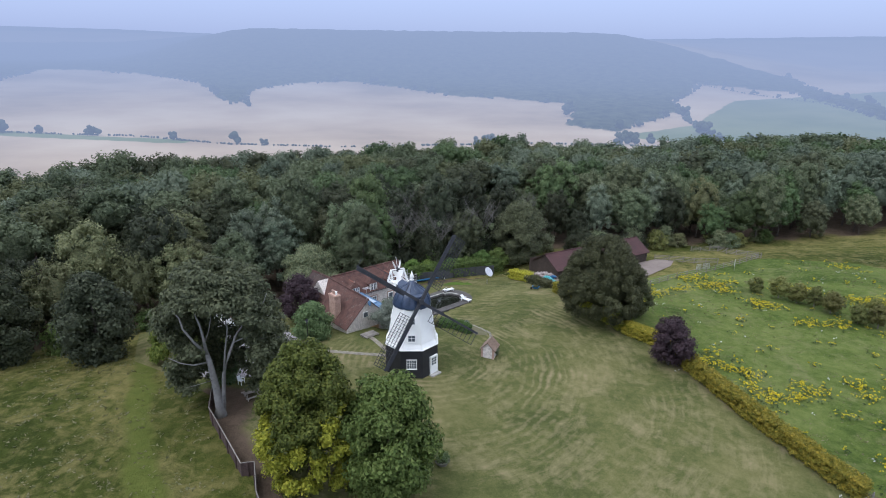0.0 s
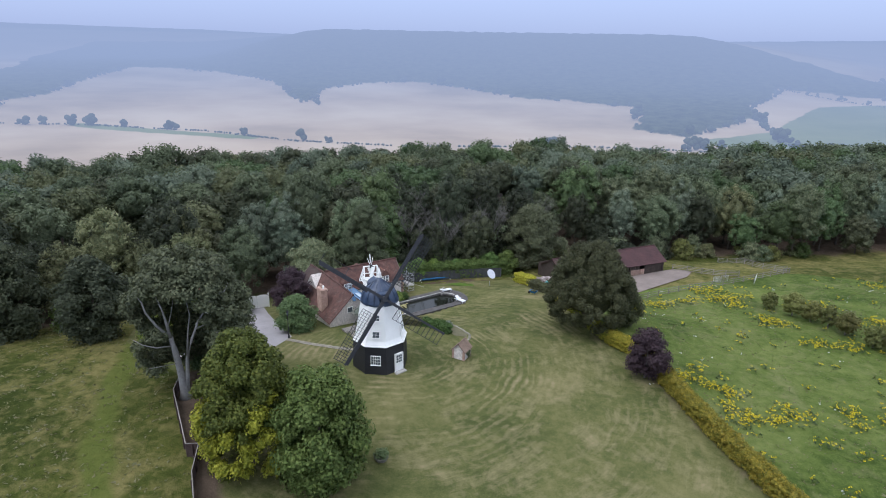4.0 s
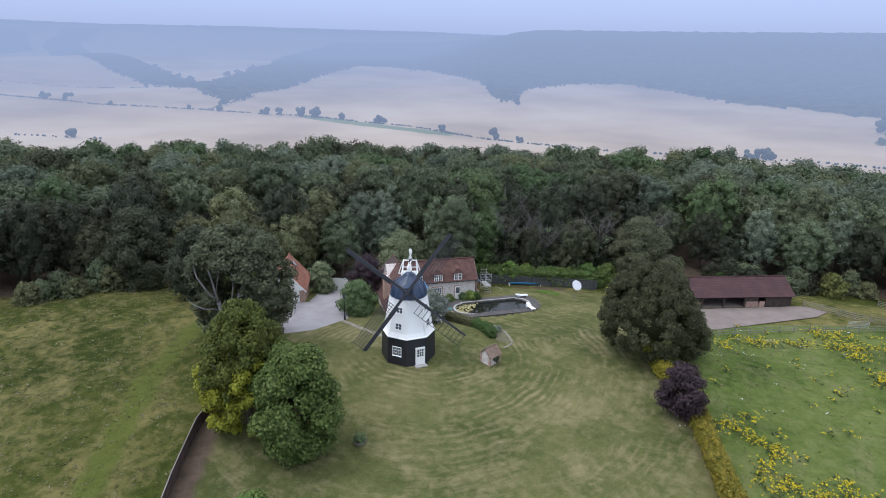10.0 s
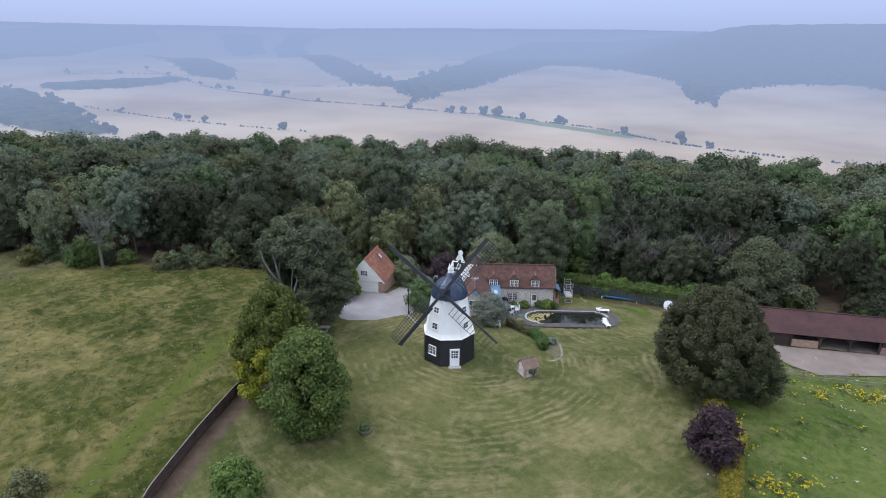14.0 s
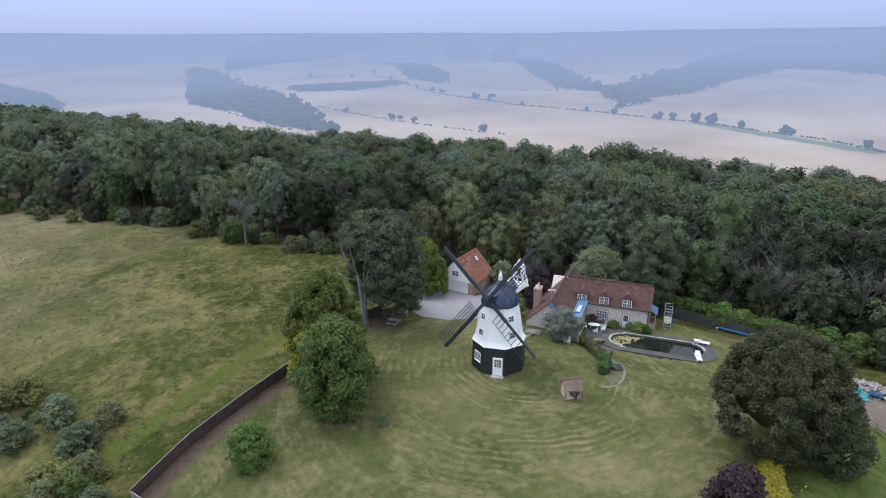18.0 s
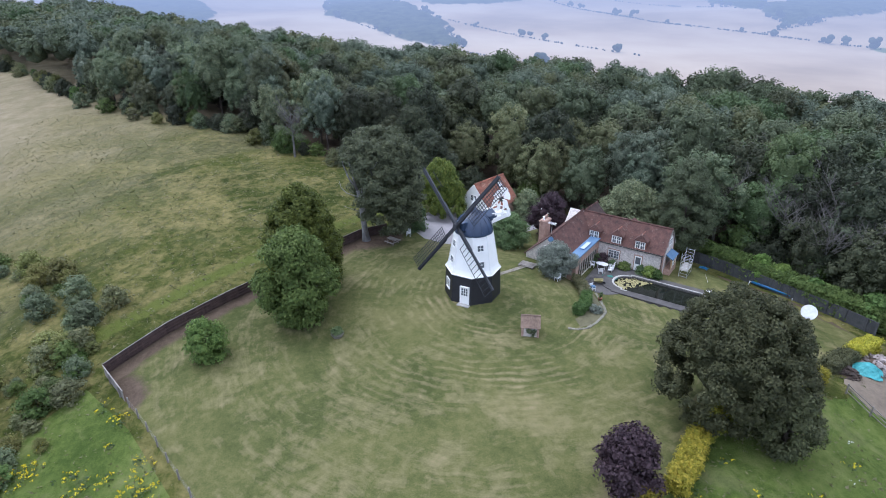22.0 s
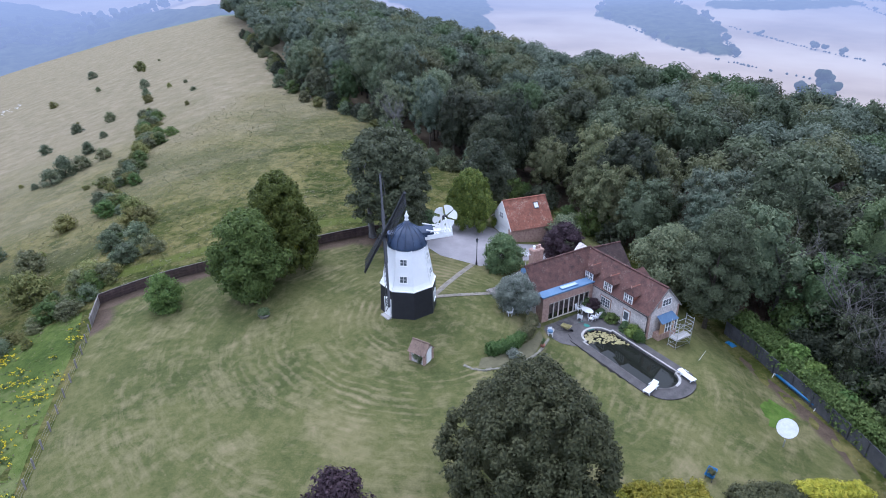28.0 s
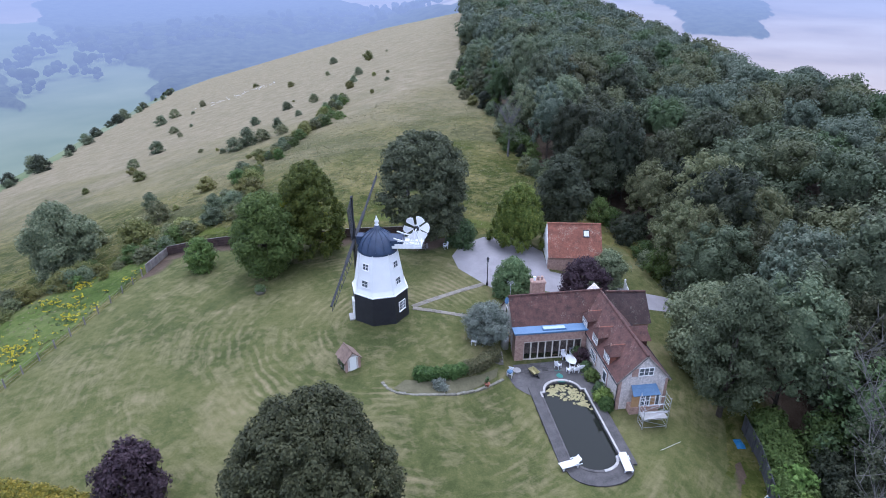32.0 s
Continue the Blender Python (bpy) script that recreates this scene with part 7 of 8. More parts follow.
for (xa, ya), (xb, yb) in zip(strip_line, strip_line[1:]):
    for k in range(int(math.hypot(xb - xa, yb - ya) / 1.15)):
        q = rs.random()
        x, y = xa + (xb - xa) * q + rs.gauss(0, 1.7), ya + (yb - ya) * q + rs.gauss(0, 1.7)
        s = rs.uniform(0.40, 1.0)
        copy_thing(bush_kinds[rs.choice((0, 1, 1, 1, 2, 3, 3))], pose(x, y, gz(x, y) - 0.15, 0, 0, rs.uniform(0, 360)) @ Matrix.Diagonal((s, s, s * rs.uniform(0.7, 1.15), 1)))
for x, y, w in scrub:
    s = w / 5.0
    copy_thing(bush_kinds[rs.choice((0, 0, 1, 3))], pose(x, y, gz(x, y) - 0.15, 0, 0, rs.uniform(0, 360)) @ Matrix.Diagonal((s, s, s * rs.uniform(0.8, 1.15), 1)))
# thicket below the corner of the fence, and hawthorns along the brow
for k in range(46):
    q = rs.random()
    x, y = -10 + 27 * q + rs.gauss(0, 1.8), -43.5 - 5.0 * q + rs.gauss(0, 1.9)
    if seg_dist(FENCE_WEST + FENCE_SOUTH[1:], np.array(x), np.array(y)) < 2.2 or inside(lawn_outline, np.array(x), np.array(y)):
        continue
    s = rs.uniform(0.35, 0.95)
    copy_thing(bush_kinds[rs.choice((0, 1, 1, 2, 3))], pose(x, y, gz(x, y) - 0.15, 0, 0, rs.uniform(0, 360)) @ Matrix.Diagonal((s, s, s * rs.uniform(0.7, 1.1), 1)))
for (xa, ya), (xb, yb) in zip(BROW[1:4], BROW[2:5]):
    for k in range(9):
        q = rs.random()
        x, y = xa + (xb - xa) * q + rs.gauss(0, 4), ya + (yb - ya) * q + rs.gauss(0, 4)
        s = rs.uniform(0.8, 2.0)
        copy_thing(bush_kinds[rs.choice((0, 0, 4))], pose(x, y, gz(x, y) - 0.15, 0, 0, rs.uniform(0, 360)) @ Matrix.Diagonal((s, s, s * rs.uniform(0.7, 1.1), 1)))
tree("willow_tree", 5.5, -56.0, 10.8, 11.0, "leaf_wood", 151, "broad grey-green willow below the corner of the fence", low=0.05, density=60, size=0.24, count=70, lobe=0.14, trunk_r=0.3)
for i, (x, y, s) in enumerate(((-92, -34, 1.0), (-100, -44, 0.8), (-118, -58, 1.1), (-106, -50, 0.9), (-128, -66, 1.2), (-74, -22, 1.0), (-68, -17, 0.9), (-56, -8, 1.0), (-86, -28, 0.8))):
    copy_thing(bush_kinds[i % 4], pose(x, y, gz(x, y) - 0.1, 0, 0, i * 70) @ Matrix.Diagonal((s, s, s, 1)))
for i, (x, y) in enumerate([(-1.9, -70.6), (-2.6, -63.7), (-4.1, -52.2)]):
    s = (1.5, 1.4, 1.3)[i]
    copy_thing(bush_kinds[(0, 3, 1, 0)[i]], pose(x, y, gz(x, y) - 0.1, 0, 0, i * 110) @ Matrix.Diagonal((s, s, s, 1)))
# low growth along the edge of the wood
def understorey(k, x, y, s, high):
    """A shade shrub of the wood, grown like the bushes on the slope."""
    ob = copy_thing(bush_kinds[k], pose(x, y, gz(x, y) - 0.1, 0, 0, rs.uniform(0, 360)) @ Matrix.Diagonal((s, s, s * high, 1)))
    ob.name = "understorey_shrub"
    tagged(ob, ("dark green hawthorn shrub", "yellowing green shrub", "leafy green shrub", "olive-green shrub", "shade-coloured shrub")[k] + " under the trees of the wood", "shrub", "undergrowth of the wood")


for (xa, ya), (xb, yb) in zip(WOOD_EDGE[2:9] + WOOD_EDGE[13:18], WOOD_EDGE[3:10] + WOOD_EDGE[14:19]):
    for i in range(int(math.hypot(xb - xa, yb - ya) / 2.4)):
        k = rs.random()
        x, y = xa + (xb - xa) * k + rs.uniform(-0.6, 2.0), ya + (yb - ya) * k - rs.uniform(-4.5, 0.8)
        understorey(rs.choice((0, 4, 4, 1, 2, 3)), x, y, rs.uniform(0.6, 1.25), rs.uniform(0.8, 1.3))
# dark undergrowth behind the laurel hedge
for i in range(60):
    k = rs.random()
    x, y = -8 + 30 * k + rs.uniform(-1, 1), 41.5 + 13.5 * k + rs.uniform(0, 4.5)
    understorey(rs.choice((4, 4, 4, 2)), x, y, rs.uniform(0.8, 1.5), rs.uniform(0.7, 1.2))
# and behind the barn
for i in range(18):
    understorey(rs.choice((4, 4, 0, 2)), rs.uniform(34, 48), rs.uniform(59, 65), rs.uniform(0.8, 1.4), rs.uniform(0.8, 1.3))
# small bushes dotted down the dry slope
for i in range(30):
    x, y = rs.uniform(-250, -25), rs.uniform(-250, -70)
    if 0.55 * x - 22 > y > 0.55 * x - 150 and math.hypot(x, y) < 330:
        s = rs.uniform(0.25, 0.6)
        copy_thing(bush_kinds[rs.choice((0, 1, 3))], pose(x, y, gz(x, y) - 0.1, 0, 0, rs.uniform(0, 360)) @ Matrix.Diagonal((s, s, s * rs.uniform(0.7, 1.1), 1)))
# hawthorns in the paddock
for i, (x, y) in enumerate(((57.4, 25.3), (58.8, 22.8), (60.1, 20.6), (61.3, 18.5), (63.0, 15.0), (64.8, 13.5), (65.7, 15.9), (55.7, 28.8))):
    tree("hawthorn_tree", x, y, rs.uniform(2.6, 3.8), rs.uniform(2.4, 3.4), "leaf_scrub", 150 + i, "small pale-stemmed hawthorn in the paddock", low=0.3, density=60, size=0.2, count=14, lobe=0.24, trunk_r=0.07, bark="greywood", group="paddock hawthorns")
for t in bush_kinds:
    for o in (*t.children, t):
        bpy.data.objects.remove(o)


def flowers(name, places, leaves, label, size, height, seed, per=26, spread=0.55):
    """Clumps of flowering weeds, far too many to count."""
    rng = np.random.RandomState(seed)
    V, T, base = [], [], 0
    for x, y, s in places:
        z = gz(x, y)
        n = max(3, int(per * s * s))
        c = np.stack([x + rng.normal(0, spread * s, n), y + rng.normal(0, spread * s, n), np.full(n, z)], 1)
        h = height * rng.uniform(0.6, 1.15, n) * (0.6 + 0.4 * s)
        for p, hh in zip(c, h):
            v = cards(rng, p + (0, 0, hh), size * 1.6, 0.5, 5, size)
            i = base + np.arange(5)[:, None] * 4
            T.append(np.concatenate([i + np.array([[0, 1, 2]]), i + np.array([[0, 2, 3]])]))
            V.append(v)
            base += len(v)
    ob = arrays(name, np.concatenate(V), np.concatenate(T), M[leaves])
    return tagged(ob, label, "wildflowers", kind="stuff")


rr = random.Random(17)
rag, stalk = [], []
for _ in range(46):
    cx, cy = rr.uniform(30, 90), rr.uniform(-45, 46)
    if not inside(paddock_outline, np.array(cx), np.array(cy)):
        continue
    for _ in range(rr.randint(2, 9)):
        x, y = cx + rr.gauss(0, 1.8), cy + rr.gauss(0, 1.2)
        if inside(paddock_outline, np.array(x), np.array(y)) and seg_dist(HEDGE_EAST, np.array(x), np.array(y)) > 1.5:
            rag.append((x, y, rr.uniform(0.35, 0.9)))
for _ in range(300):
    x, y = rr.uniform(26, 96), rr.uniform(-50, 46)
    if inside(paddock_outline, np.array(x), np.array(y)) and seg_dist(HEDGE_EAST, np.array(x), np.array(y)) > 1.2:
        rag.append((x, y, rr.uniform(0.16, 0.4)))
for i in range(16):
    k = i / 15
    rag.append((36 + 19 * k + rr.uniform(-0.8, 0.8), 29.5 + 6.0 * k - rr.uniform(0.2, 2.4), rr.uniform(0.4, 0.9)))
for _ in range(60):
    x = rr.uniform(4, 42)
    y = -37.0 + (x - 2) * 0.46 - rr.uniform(1.5, 14)
    rag.append((x, y, rr.uniform(0.2, 0.75)))
flowers("ragwort", rag, "ragwort", "clumps of yellow ragwort in flower", 0.085, 0.6, 5, 40, 0.95)
flowers("ragwort_stems", rag, "leaf_green", "green stems and leaves below the ragwort flowers", 0.13, 0.3, 6, 22, 0.9)
flowers("white_clover", [(rr.uniform(30, 90), rr.uniform(-40, 40), 0.3) for _ in range(160)], "plastic", "scattered small white flowers", 0.05, 0.15, 7, 16, 0.6)

def grass_tufts():
    """Taller tussocks in the rough grass beyond the fence and in the paddock."""
    rng = np.random.RandomState(12)
    x, y = rng.uniform(-120, 95, 24000), rng.uniform(-75, 45, 24000)
    west = np.array(FENCE_WEST + FENCE_SOUTH[1:] + HEDGE_EAST)
    lawn = inside(lawn_outline, x, y) | (seg_dist(lawn_outline + lawn_outline[:1], x, y) < 0.6)
    wood = inside(WOOD_EDGE + [(300, 300), (-500, 300), (-500, -150)], x, y)
    yard = inside([(24, 29), (24, 50), (66, 62), (66, 36), (33, 29)], x, y)
    ok = ~(lawn | wood | yard)
    x, y = x[ok], y[ok]
    z = land(x, y)
    n = len(x)
    k = 3
    X, Y, Z = np.repeat(x, k) + rng.normal(0, 0.2, n * k), np.repeat(y, k) + rng.normal(0, 0.2, n * k), np.repeat(z, k)
    a = rng.uniform(0, 6.28, n * k)
    w, h = rng.uniform(0.06, 0.2, n * k), rng.uniform(0.05, 0.16, n * k)
    dx, dy = np.cos(a) * w, np.sin(a) * w
    lean = rng.normal(0, 0.15, (n * k, 2))
    p0, p1 = np.stack([X - dx, Y - dy, Z], 1), np.stack([X + dx, Y + dy, Z], 1)
    p2 = np.stack([X + lean[:, 0], Y + lean[:, 1], Z + h], 1)
    V = np.stack([p0, p1, p2], 1).reshape(-1, 3)
    ob = arrays("grass_tussocks", V, np.arange(len(V)).reshape(-1, 3), M["tussock"])
    tagged(ob, "tussocks of long dry grass in the meadow and paddock", "grass", kind="stuff")


M["tussock"] = leaf_mat("long_grass", (0.12, 0.135, 0.055), (0.19, 0.195, 0.09), (0.28, 0.26, 0.14), 0.7)
grass_tufts()


def chalk_scars():
    """Broken chalk showing through the turf high on the slope."""
    rng = np.random.RandomState(19)
    V, T, base = [], [], 0
    for i in range(70):
        k = rng.rand()
        x, y = CHALK[0][0] + (CHALK[1][0] - CHALK[0][0]) * k + rng.normal(0, 5), CHALK[0][1] + (CHALK[1][1] - CHALK[0][1]) * k + rng.normal(0, 5)
        cv, cf = core(rng, np.array([x, y, gz(x, y)]), rng.uniform(0.35, 0.9), 0.3, 0.6, 1)
        V.append(cv)
        T.append(cf + base)
        base += len(cv)
    tagged(arrays("chalk_rubble", np.concatenate(V), np.concatenate(T), M["chalk"]), "pale chalk rubble showing through the turf", "rocks", kind="stuff")


M["chalk"] = plain("pale_chalk", (0.40, 0.38, 0.33), (0.62, 0.59, 0.53), 0.5, 0.95, fine=5)
CHALK = ((-164, -236), (-202, -230))
chalk_scars()


# ---- fences ----
board_mesh = {}


def shared(name, key, make, material, parent, m):
    """A piece that shares its mesh with its likes."""
    if key not in board_mesh:
        me = bpy.data.meshes.new(name)
        bm = make()
        bm.to_mesh(me)
        bm.free()
        me.materials.append(material)
        board_mesh[key] = me
    ob = new(name, board_mesh[key])
    ob.parent = parent
    ob.matrix_basis = m
    return ob


def along(pts, step):
    """Places along a line of points, with the bearing there."""
    out = []
    for (x0, y0), (x1, y1) in zip(pts, pts[1:]):
        n = max(1, round(math.hypot(x1 - x0, y1 - y0) / step))
        a = math.degrees(math.atan2(y1 - y0, x1 - x0))
        for i in range(n):
            out.append((x0 + (x1 - x0) * (i + 0.5) / n, y0 + (y1 - y0) * (i + 0.5) / n, a, math.hypot(x1 - x0, y1 - y0) / n))
    return out


def board_fence(name, pts, height, material, label, cap=None):
    """Close-boarded fence: boards, posts and a capping rail, following the ground."""
    x0, y0 = pts[0]
    th = empty(name, pose(x0, y0, gz(x0, y0)), label, "fence")
    for x, y, a, w in along(pts, 0.24):
        shared("board", (name, "b", height), lambda: boxed(-0.115, 0.115, -0.012, 0.012, -0.25, height, 0.0), M[material], th, pose(x - x0, y - y0, gz(x, y) - gz(x0, y0), random.uniform(-0.6, 0.6), 0, a))
    for x, y, a, w in along(pts, 2.4):
        shared("post", (name, "p", height), lambda: boxed(-0.06, 0.06, -0.14, -0.015, -0.5, height + 0.06, 0.01), M[material], th, pose(x - x0, y - y0, gz(x, y) - gz(x0, y0), 0, 0, a))
        bm = bmesh.new()
        ca, sa = math.cos(radians(a)) * w / 2, math.sin(radians(a)) * w / 2
        beam(bm, (x - x0 - ca, y - y0 - sa, gz(x - ca, y - sa) - gz(x0, y0) + height + 0.02), (x - x0 + ca, y - y0 + sa, gz(x + ca, y + sa) - gz(x0, y0) + height + 0.02), 0.09, 0.05)
        part("capping_rail", bm, M[cap or material], th)
        for k in (0.2, 0.48, 0.76) if cap else ():
            bm = bmesh.new()
            q = radians(a)
            sx_, sy_ = -math.sin(q) * 0.05, math.cos(q) * 0.05
            beam(bm, (x - x0 - ca + sx_, y - y0 - sa + sy_, gz(x - ca, y - sa) - gz(x0, y0) + height * k), (x - x0 + ca + sx_, y - y0 + sa + sy_, gz(x + ca, y + sa) - gz(x0, y0) + height * k), 0.06, 0.10)
            part("arris_rail", bm, M[material], th)
    return th


def rail_fence(name, pts, height, rails, material, label, step=2.2, thick=0.08):
    x0, y0 = pts[0]
    th = empty(name, pose(x0, y0, gz(x0, y0)), label, "fence")
    ps = [(p[0], p[1]) for p in along(pts, step)]
    for x, y, a, w in along(pts, step):
        shared("post", (name, material, height), lambda: boxed(-0.06, 0.06, -0.06, 0.06, -0.4, height + 0.05, 0.01), M[material], th, pose(x - x0, y - y0, gz(x, y) - gz(x0, y0), 0, 0, a + random.uniform(-4, 4)))
    for (xa, ya), (xb, yb) in zip(ps, ps[1:]):
        for r in range(rails):
            bm = bmesh.new()
            h = height * (r + 0.8) / rails
            beam(bm, (xa - x0, ya - y0, gz(xa, ya) - gz(x0, y0) + h), (xb - x0, yb - y0, gz(xb, yb) - gz(x0, y0) + h + random.uniform(-0.02, 0.02)), thick * 0.5, thick)
            part("rail", bm, M[material], th)
    return th


random.seed(6)
board_fence("board_fence", FENCE_WEST, 1.35, "fence", "dark brown close-boarded fence along the meadow", "greywood")
board_fence("board_fence", [(-0.6, -38.9), (2.6, -37.3), (4.6, -36.3)], 1.2, "greywood", "weathered grey end of the boarded fence")
M["fence2"] = plain("dark_grey_boards", (0.040, 0.042, 0.045), (0.095, 0.098, 0.10), 1.2, 0.9, fine=9, random_tone=0.3)
board_fence("garden_fence", [(-8.0, 36.8), (-4.5, 38.6), (0.6, 40.3), (6.0, 42.2), (10.0, 43.6), (14.6, 44.8)], 1.7, "fence2", "dark grey board fence below the laurel hedge")
rail_fence("wire_fence", [(4.6, -36.3), (8.6, -34.2), (22.0, -28.0), (41.0, -19.2)], 1.05, 3, "greywood", "grey posts and wire between lawn and paddock", 2.4, 0.02)
rail_fence("post_and_rail_fence", [(23.6, 27.6), (28.4, 28.4), (33.3, 29.6), (45.2, 37.0), (54.0, 40.9), (62.5, 45.6), (69.4, 50.9)], 1.1, 3, "greywood", "weathered post-and-rail fence below the farmyard")
rail_fence("post_and_rail_fence", [(46.0, 50.2), (48.0, 49.6), (50.8, 48.0), (54.2, 46.0), (58.8, 45.8)], 1.15, 4, "greywood", "curved grey rail fence beside the barn")
rail_fence("post_and_rail_fence", [(59.9, 64.4), (61.7, 59.4), (63.7, 52.8), (69.4, 50.7)], 1.15, 4, "greywood", "grey rail fence round the far pen")


def metal_gate(x, y, a, w, label, mat="steel"):
    g = empty("field_gate", pose(x, y, gz(x, y), 0, 0, a), label, "gate")
    for i in range(6):
        part("bar", boxed(0, w, -0.02, 0.02, 0.15 + i * 0.19, 0.19 + i * 0.19), M[mat], g)
    for xx in (0, w / 2, w - 0.04):
        part("upright", boxed(xx, xx + 0.04, -0.03, 0.03, 0.1, 1.2), M[mat], g)
    return g


metal_gate(58.3, 40.9, 62, 3.4, "pale metal field gate in the rail fence")
metal_gate(51.8, 42.0, 18, 3.0, "pale metal field gate lying along the fence")
# white boarded gates across the end of the drive
gate = empty("drive_gate", pose(-24.2, 20.3, gz(-22.8, 21.1), 0, 0, 28) @ Matrix.Diagonal((0.72, 1, 1.15, 1)), "pair of white boarded gates across the drive", "gate")
for k in range(2):
    leaf = part("gate_leaf", boxed(k * 2.3, k * 2.3 + 2.25, -0.02, 0.02, 0.1, 1.75), M["white"], gate, "white vertical boards")
    for i in range(15):
        part("board", boxed(k * 2.3 + i * 0.15 + 0.005, k * 2.3 + i * 0.15 + 0.145, -0.045, -0.022, 0.1, 1.75 + 0.12 * math.sin(math.pi * (i + 0.5) / 15)), M["white"], leaf)
for xx in (-0.25, 4.55):
    part("post", boxed(xx, xx + 0.22, -0.11, 0.11, -0.3, 2.0, 0.02), M["white"], gate)

# ---- lawn things ----
wz = gz(9.15, 3.0)
well = empty("well_house", pose(9.15, 3.0, wz, 0, 0, 66), "tiny flint and brick well house with a tiled roof", "shed")
part("wall", gable_wall(bmesh.new(), -0.85, 0.85, -0.75, 0.75, -0.3, (1.25, 1.25), 0, 1.95), M["flint"], well)
for sx_ in (-1, 1):
    for sy_ in (-1, 1):
        part("quoin", boxed(sx_ * 0.78 - 0.12, sx_ * 0.78 + 0.12, sy_ * 0.68 - 0.12, sy_ * 0.68 + 0.12, -0.3, 1.22, 0.01), M["brick"], well)
wr = part("roof", courses(bmesh.new(), (-1.0, -0.95, 1.10), (1.0, -0.95, 1.10), (1.0, 0, 2.05), (-1.0, 0, 2.05), 0.2), M["welltile"], well)
part("roof_slope", courses(bmesh.new(), (1.0, 0.95, 1.10), (-1.0, 0.95, 1.10), (-1.0, 0, 2.05), (1.0, 0, 2.05), 0.2), M["welltile"], wr)
part("ridge", ridge_tiles(bmesh.new(), (-1.0, 0, 2.08), (1.0, 0, 2.08), 0.08), M["welltile"], wr)
part("door", boxed(0.85, 0.91, -0.34, 0.34, -0.05, 1.35, 0.01), M["white"], well, "white painted door")
part("gable_board", boxed(0.88, 0.92, -0.5, 0.5, 1.36, 1.5), M["white"], well)
rng_i = np.random.RandomState(77)
v, f = crown_mesh(rng_i, [((rng_i.uniform(-0.3, 0.5), -0.82, rng_i.uniform(0.1, 1.0)), 0.28, 1.0) for _ in range(7)], 260, 0.08)
arrays("ivy", v, f, M["leaf_wood"], well)

planter = empty("stone_planter", pose(2.9, -15.9, gz(2.9, -15.9)), "low stone planter with a small green shrub on the lawn", "planter")
part("bowl", lathe(bmesh.new(), [(0.42, -0.1), (0.5, 0.0), (0.62, 0.30), (0.68, 0.34), (0.66, 0.42), (0.58, 0.40)], 18), M["edging"], planter)
v, f = crown_mesh(np.random.RandomState(78), [((math.cos(a) * 0.35, math.sin(a) * 0.35, 0.6 + 0.2 * math.sin(3 * a)), 0.36, 0.8) for a in np.linspace(0, 6.28, 9)] + [((0, 0, 0.8), 0.4, 0.9)], 200, 0.10)
arrays("plant", v, f, M["leaf_green"], planter)

# satellite dish standing on the lawn
dish_n = Vector((0.60, -0.50, 0.62))
dish = empty("satellite_dish", pose(12.63, 35.97, gz(12.6, 36)), "large white satellite dish standing on the lawn", "dish")
dm_ = Matrix.Translation((0, 0, -2.06 - gz(12.6, 36))) @ dish_n.to_track_quat("Z", "Y").to_matrix().to_4x4() @ Matrix.Scale(0.76, 4)
part("reflector", lathe(bmesh.new(), [(0.05, -0.26), (0.5, -0.20), (0.85, -0.08), (1.08, 0.04), (1.10, 0.05), (1.08, 0.07), (0.84, -0.04), (0.5, -0.16), (0.05, -0.21)], 32, m=dm_), M["plastic"], dish, smooth=True)
part("rim", lathe(bmesh.new(), [(1.07, 0.03), (1.13, 0.03), (1.13, 0.08), (1.07, 0.08)], 32, m=dm_), M["steel"], dish)
bm = bmesh.new()
rod(bm, [(-0.2, 0.2, -0.2), (-0.2, 0.2, 0.75)], [0.06, 0.06], 8)
part("stand", bm, M["steel"], dish)

# pool-cover roller by the fence
ra, rb = Vector((0.10, 39.80, 0)), Vector((5.10, 42.00, 0))
ra.z, rb.z = gz(ra.x, ra.y) + 0.42, gz(rb.x, rb.y) + 0.42
roller = empty("pool_cover_roller", pose(ra.x, ra.y, ra.z), "blue pool cover wound on a long roller", "pool cover")
d_ = rb - ra
part("cover", rod(bmesh.new(), [d_ * 0.04, d_ * 0.3 + Vector((0, 0, 0.02)), d_ * 0.7, d_ * 0.96], [0.15, 0.17, 0.15, 0.13], 12), M["blue"], roller, smooth=True)
part("tube", rod(bmesh.new(), [d_ * -0.02, d_ * 1.02], [0.05, 0.05], 8), M["steel"], roller)
for k in (-0.01, 1.01):
    bm = bmesh.new()
    rod(bm, [d_ * k + Vector((-0.2, 0.25, -0.45)), d_ * k + Vector((0, 0, 0.05)), d_ * k + Vector((0.2, -0.25, -0.45))], [0.035, 0.035, 0.035], 6)
    part("stand", bm, M["plastic"], roller)


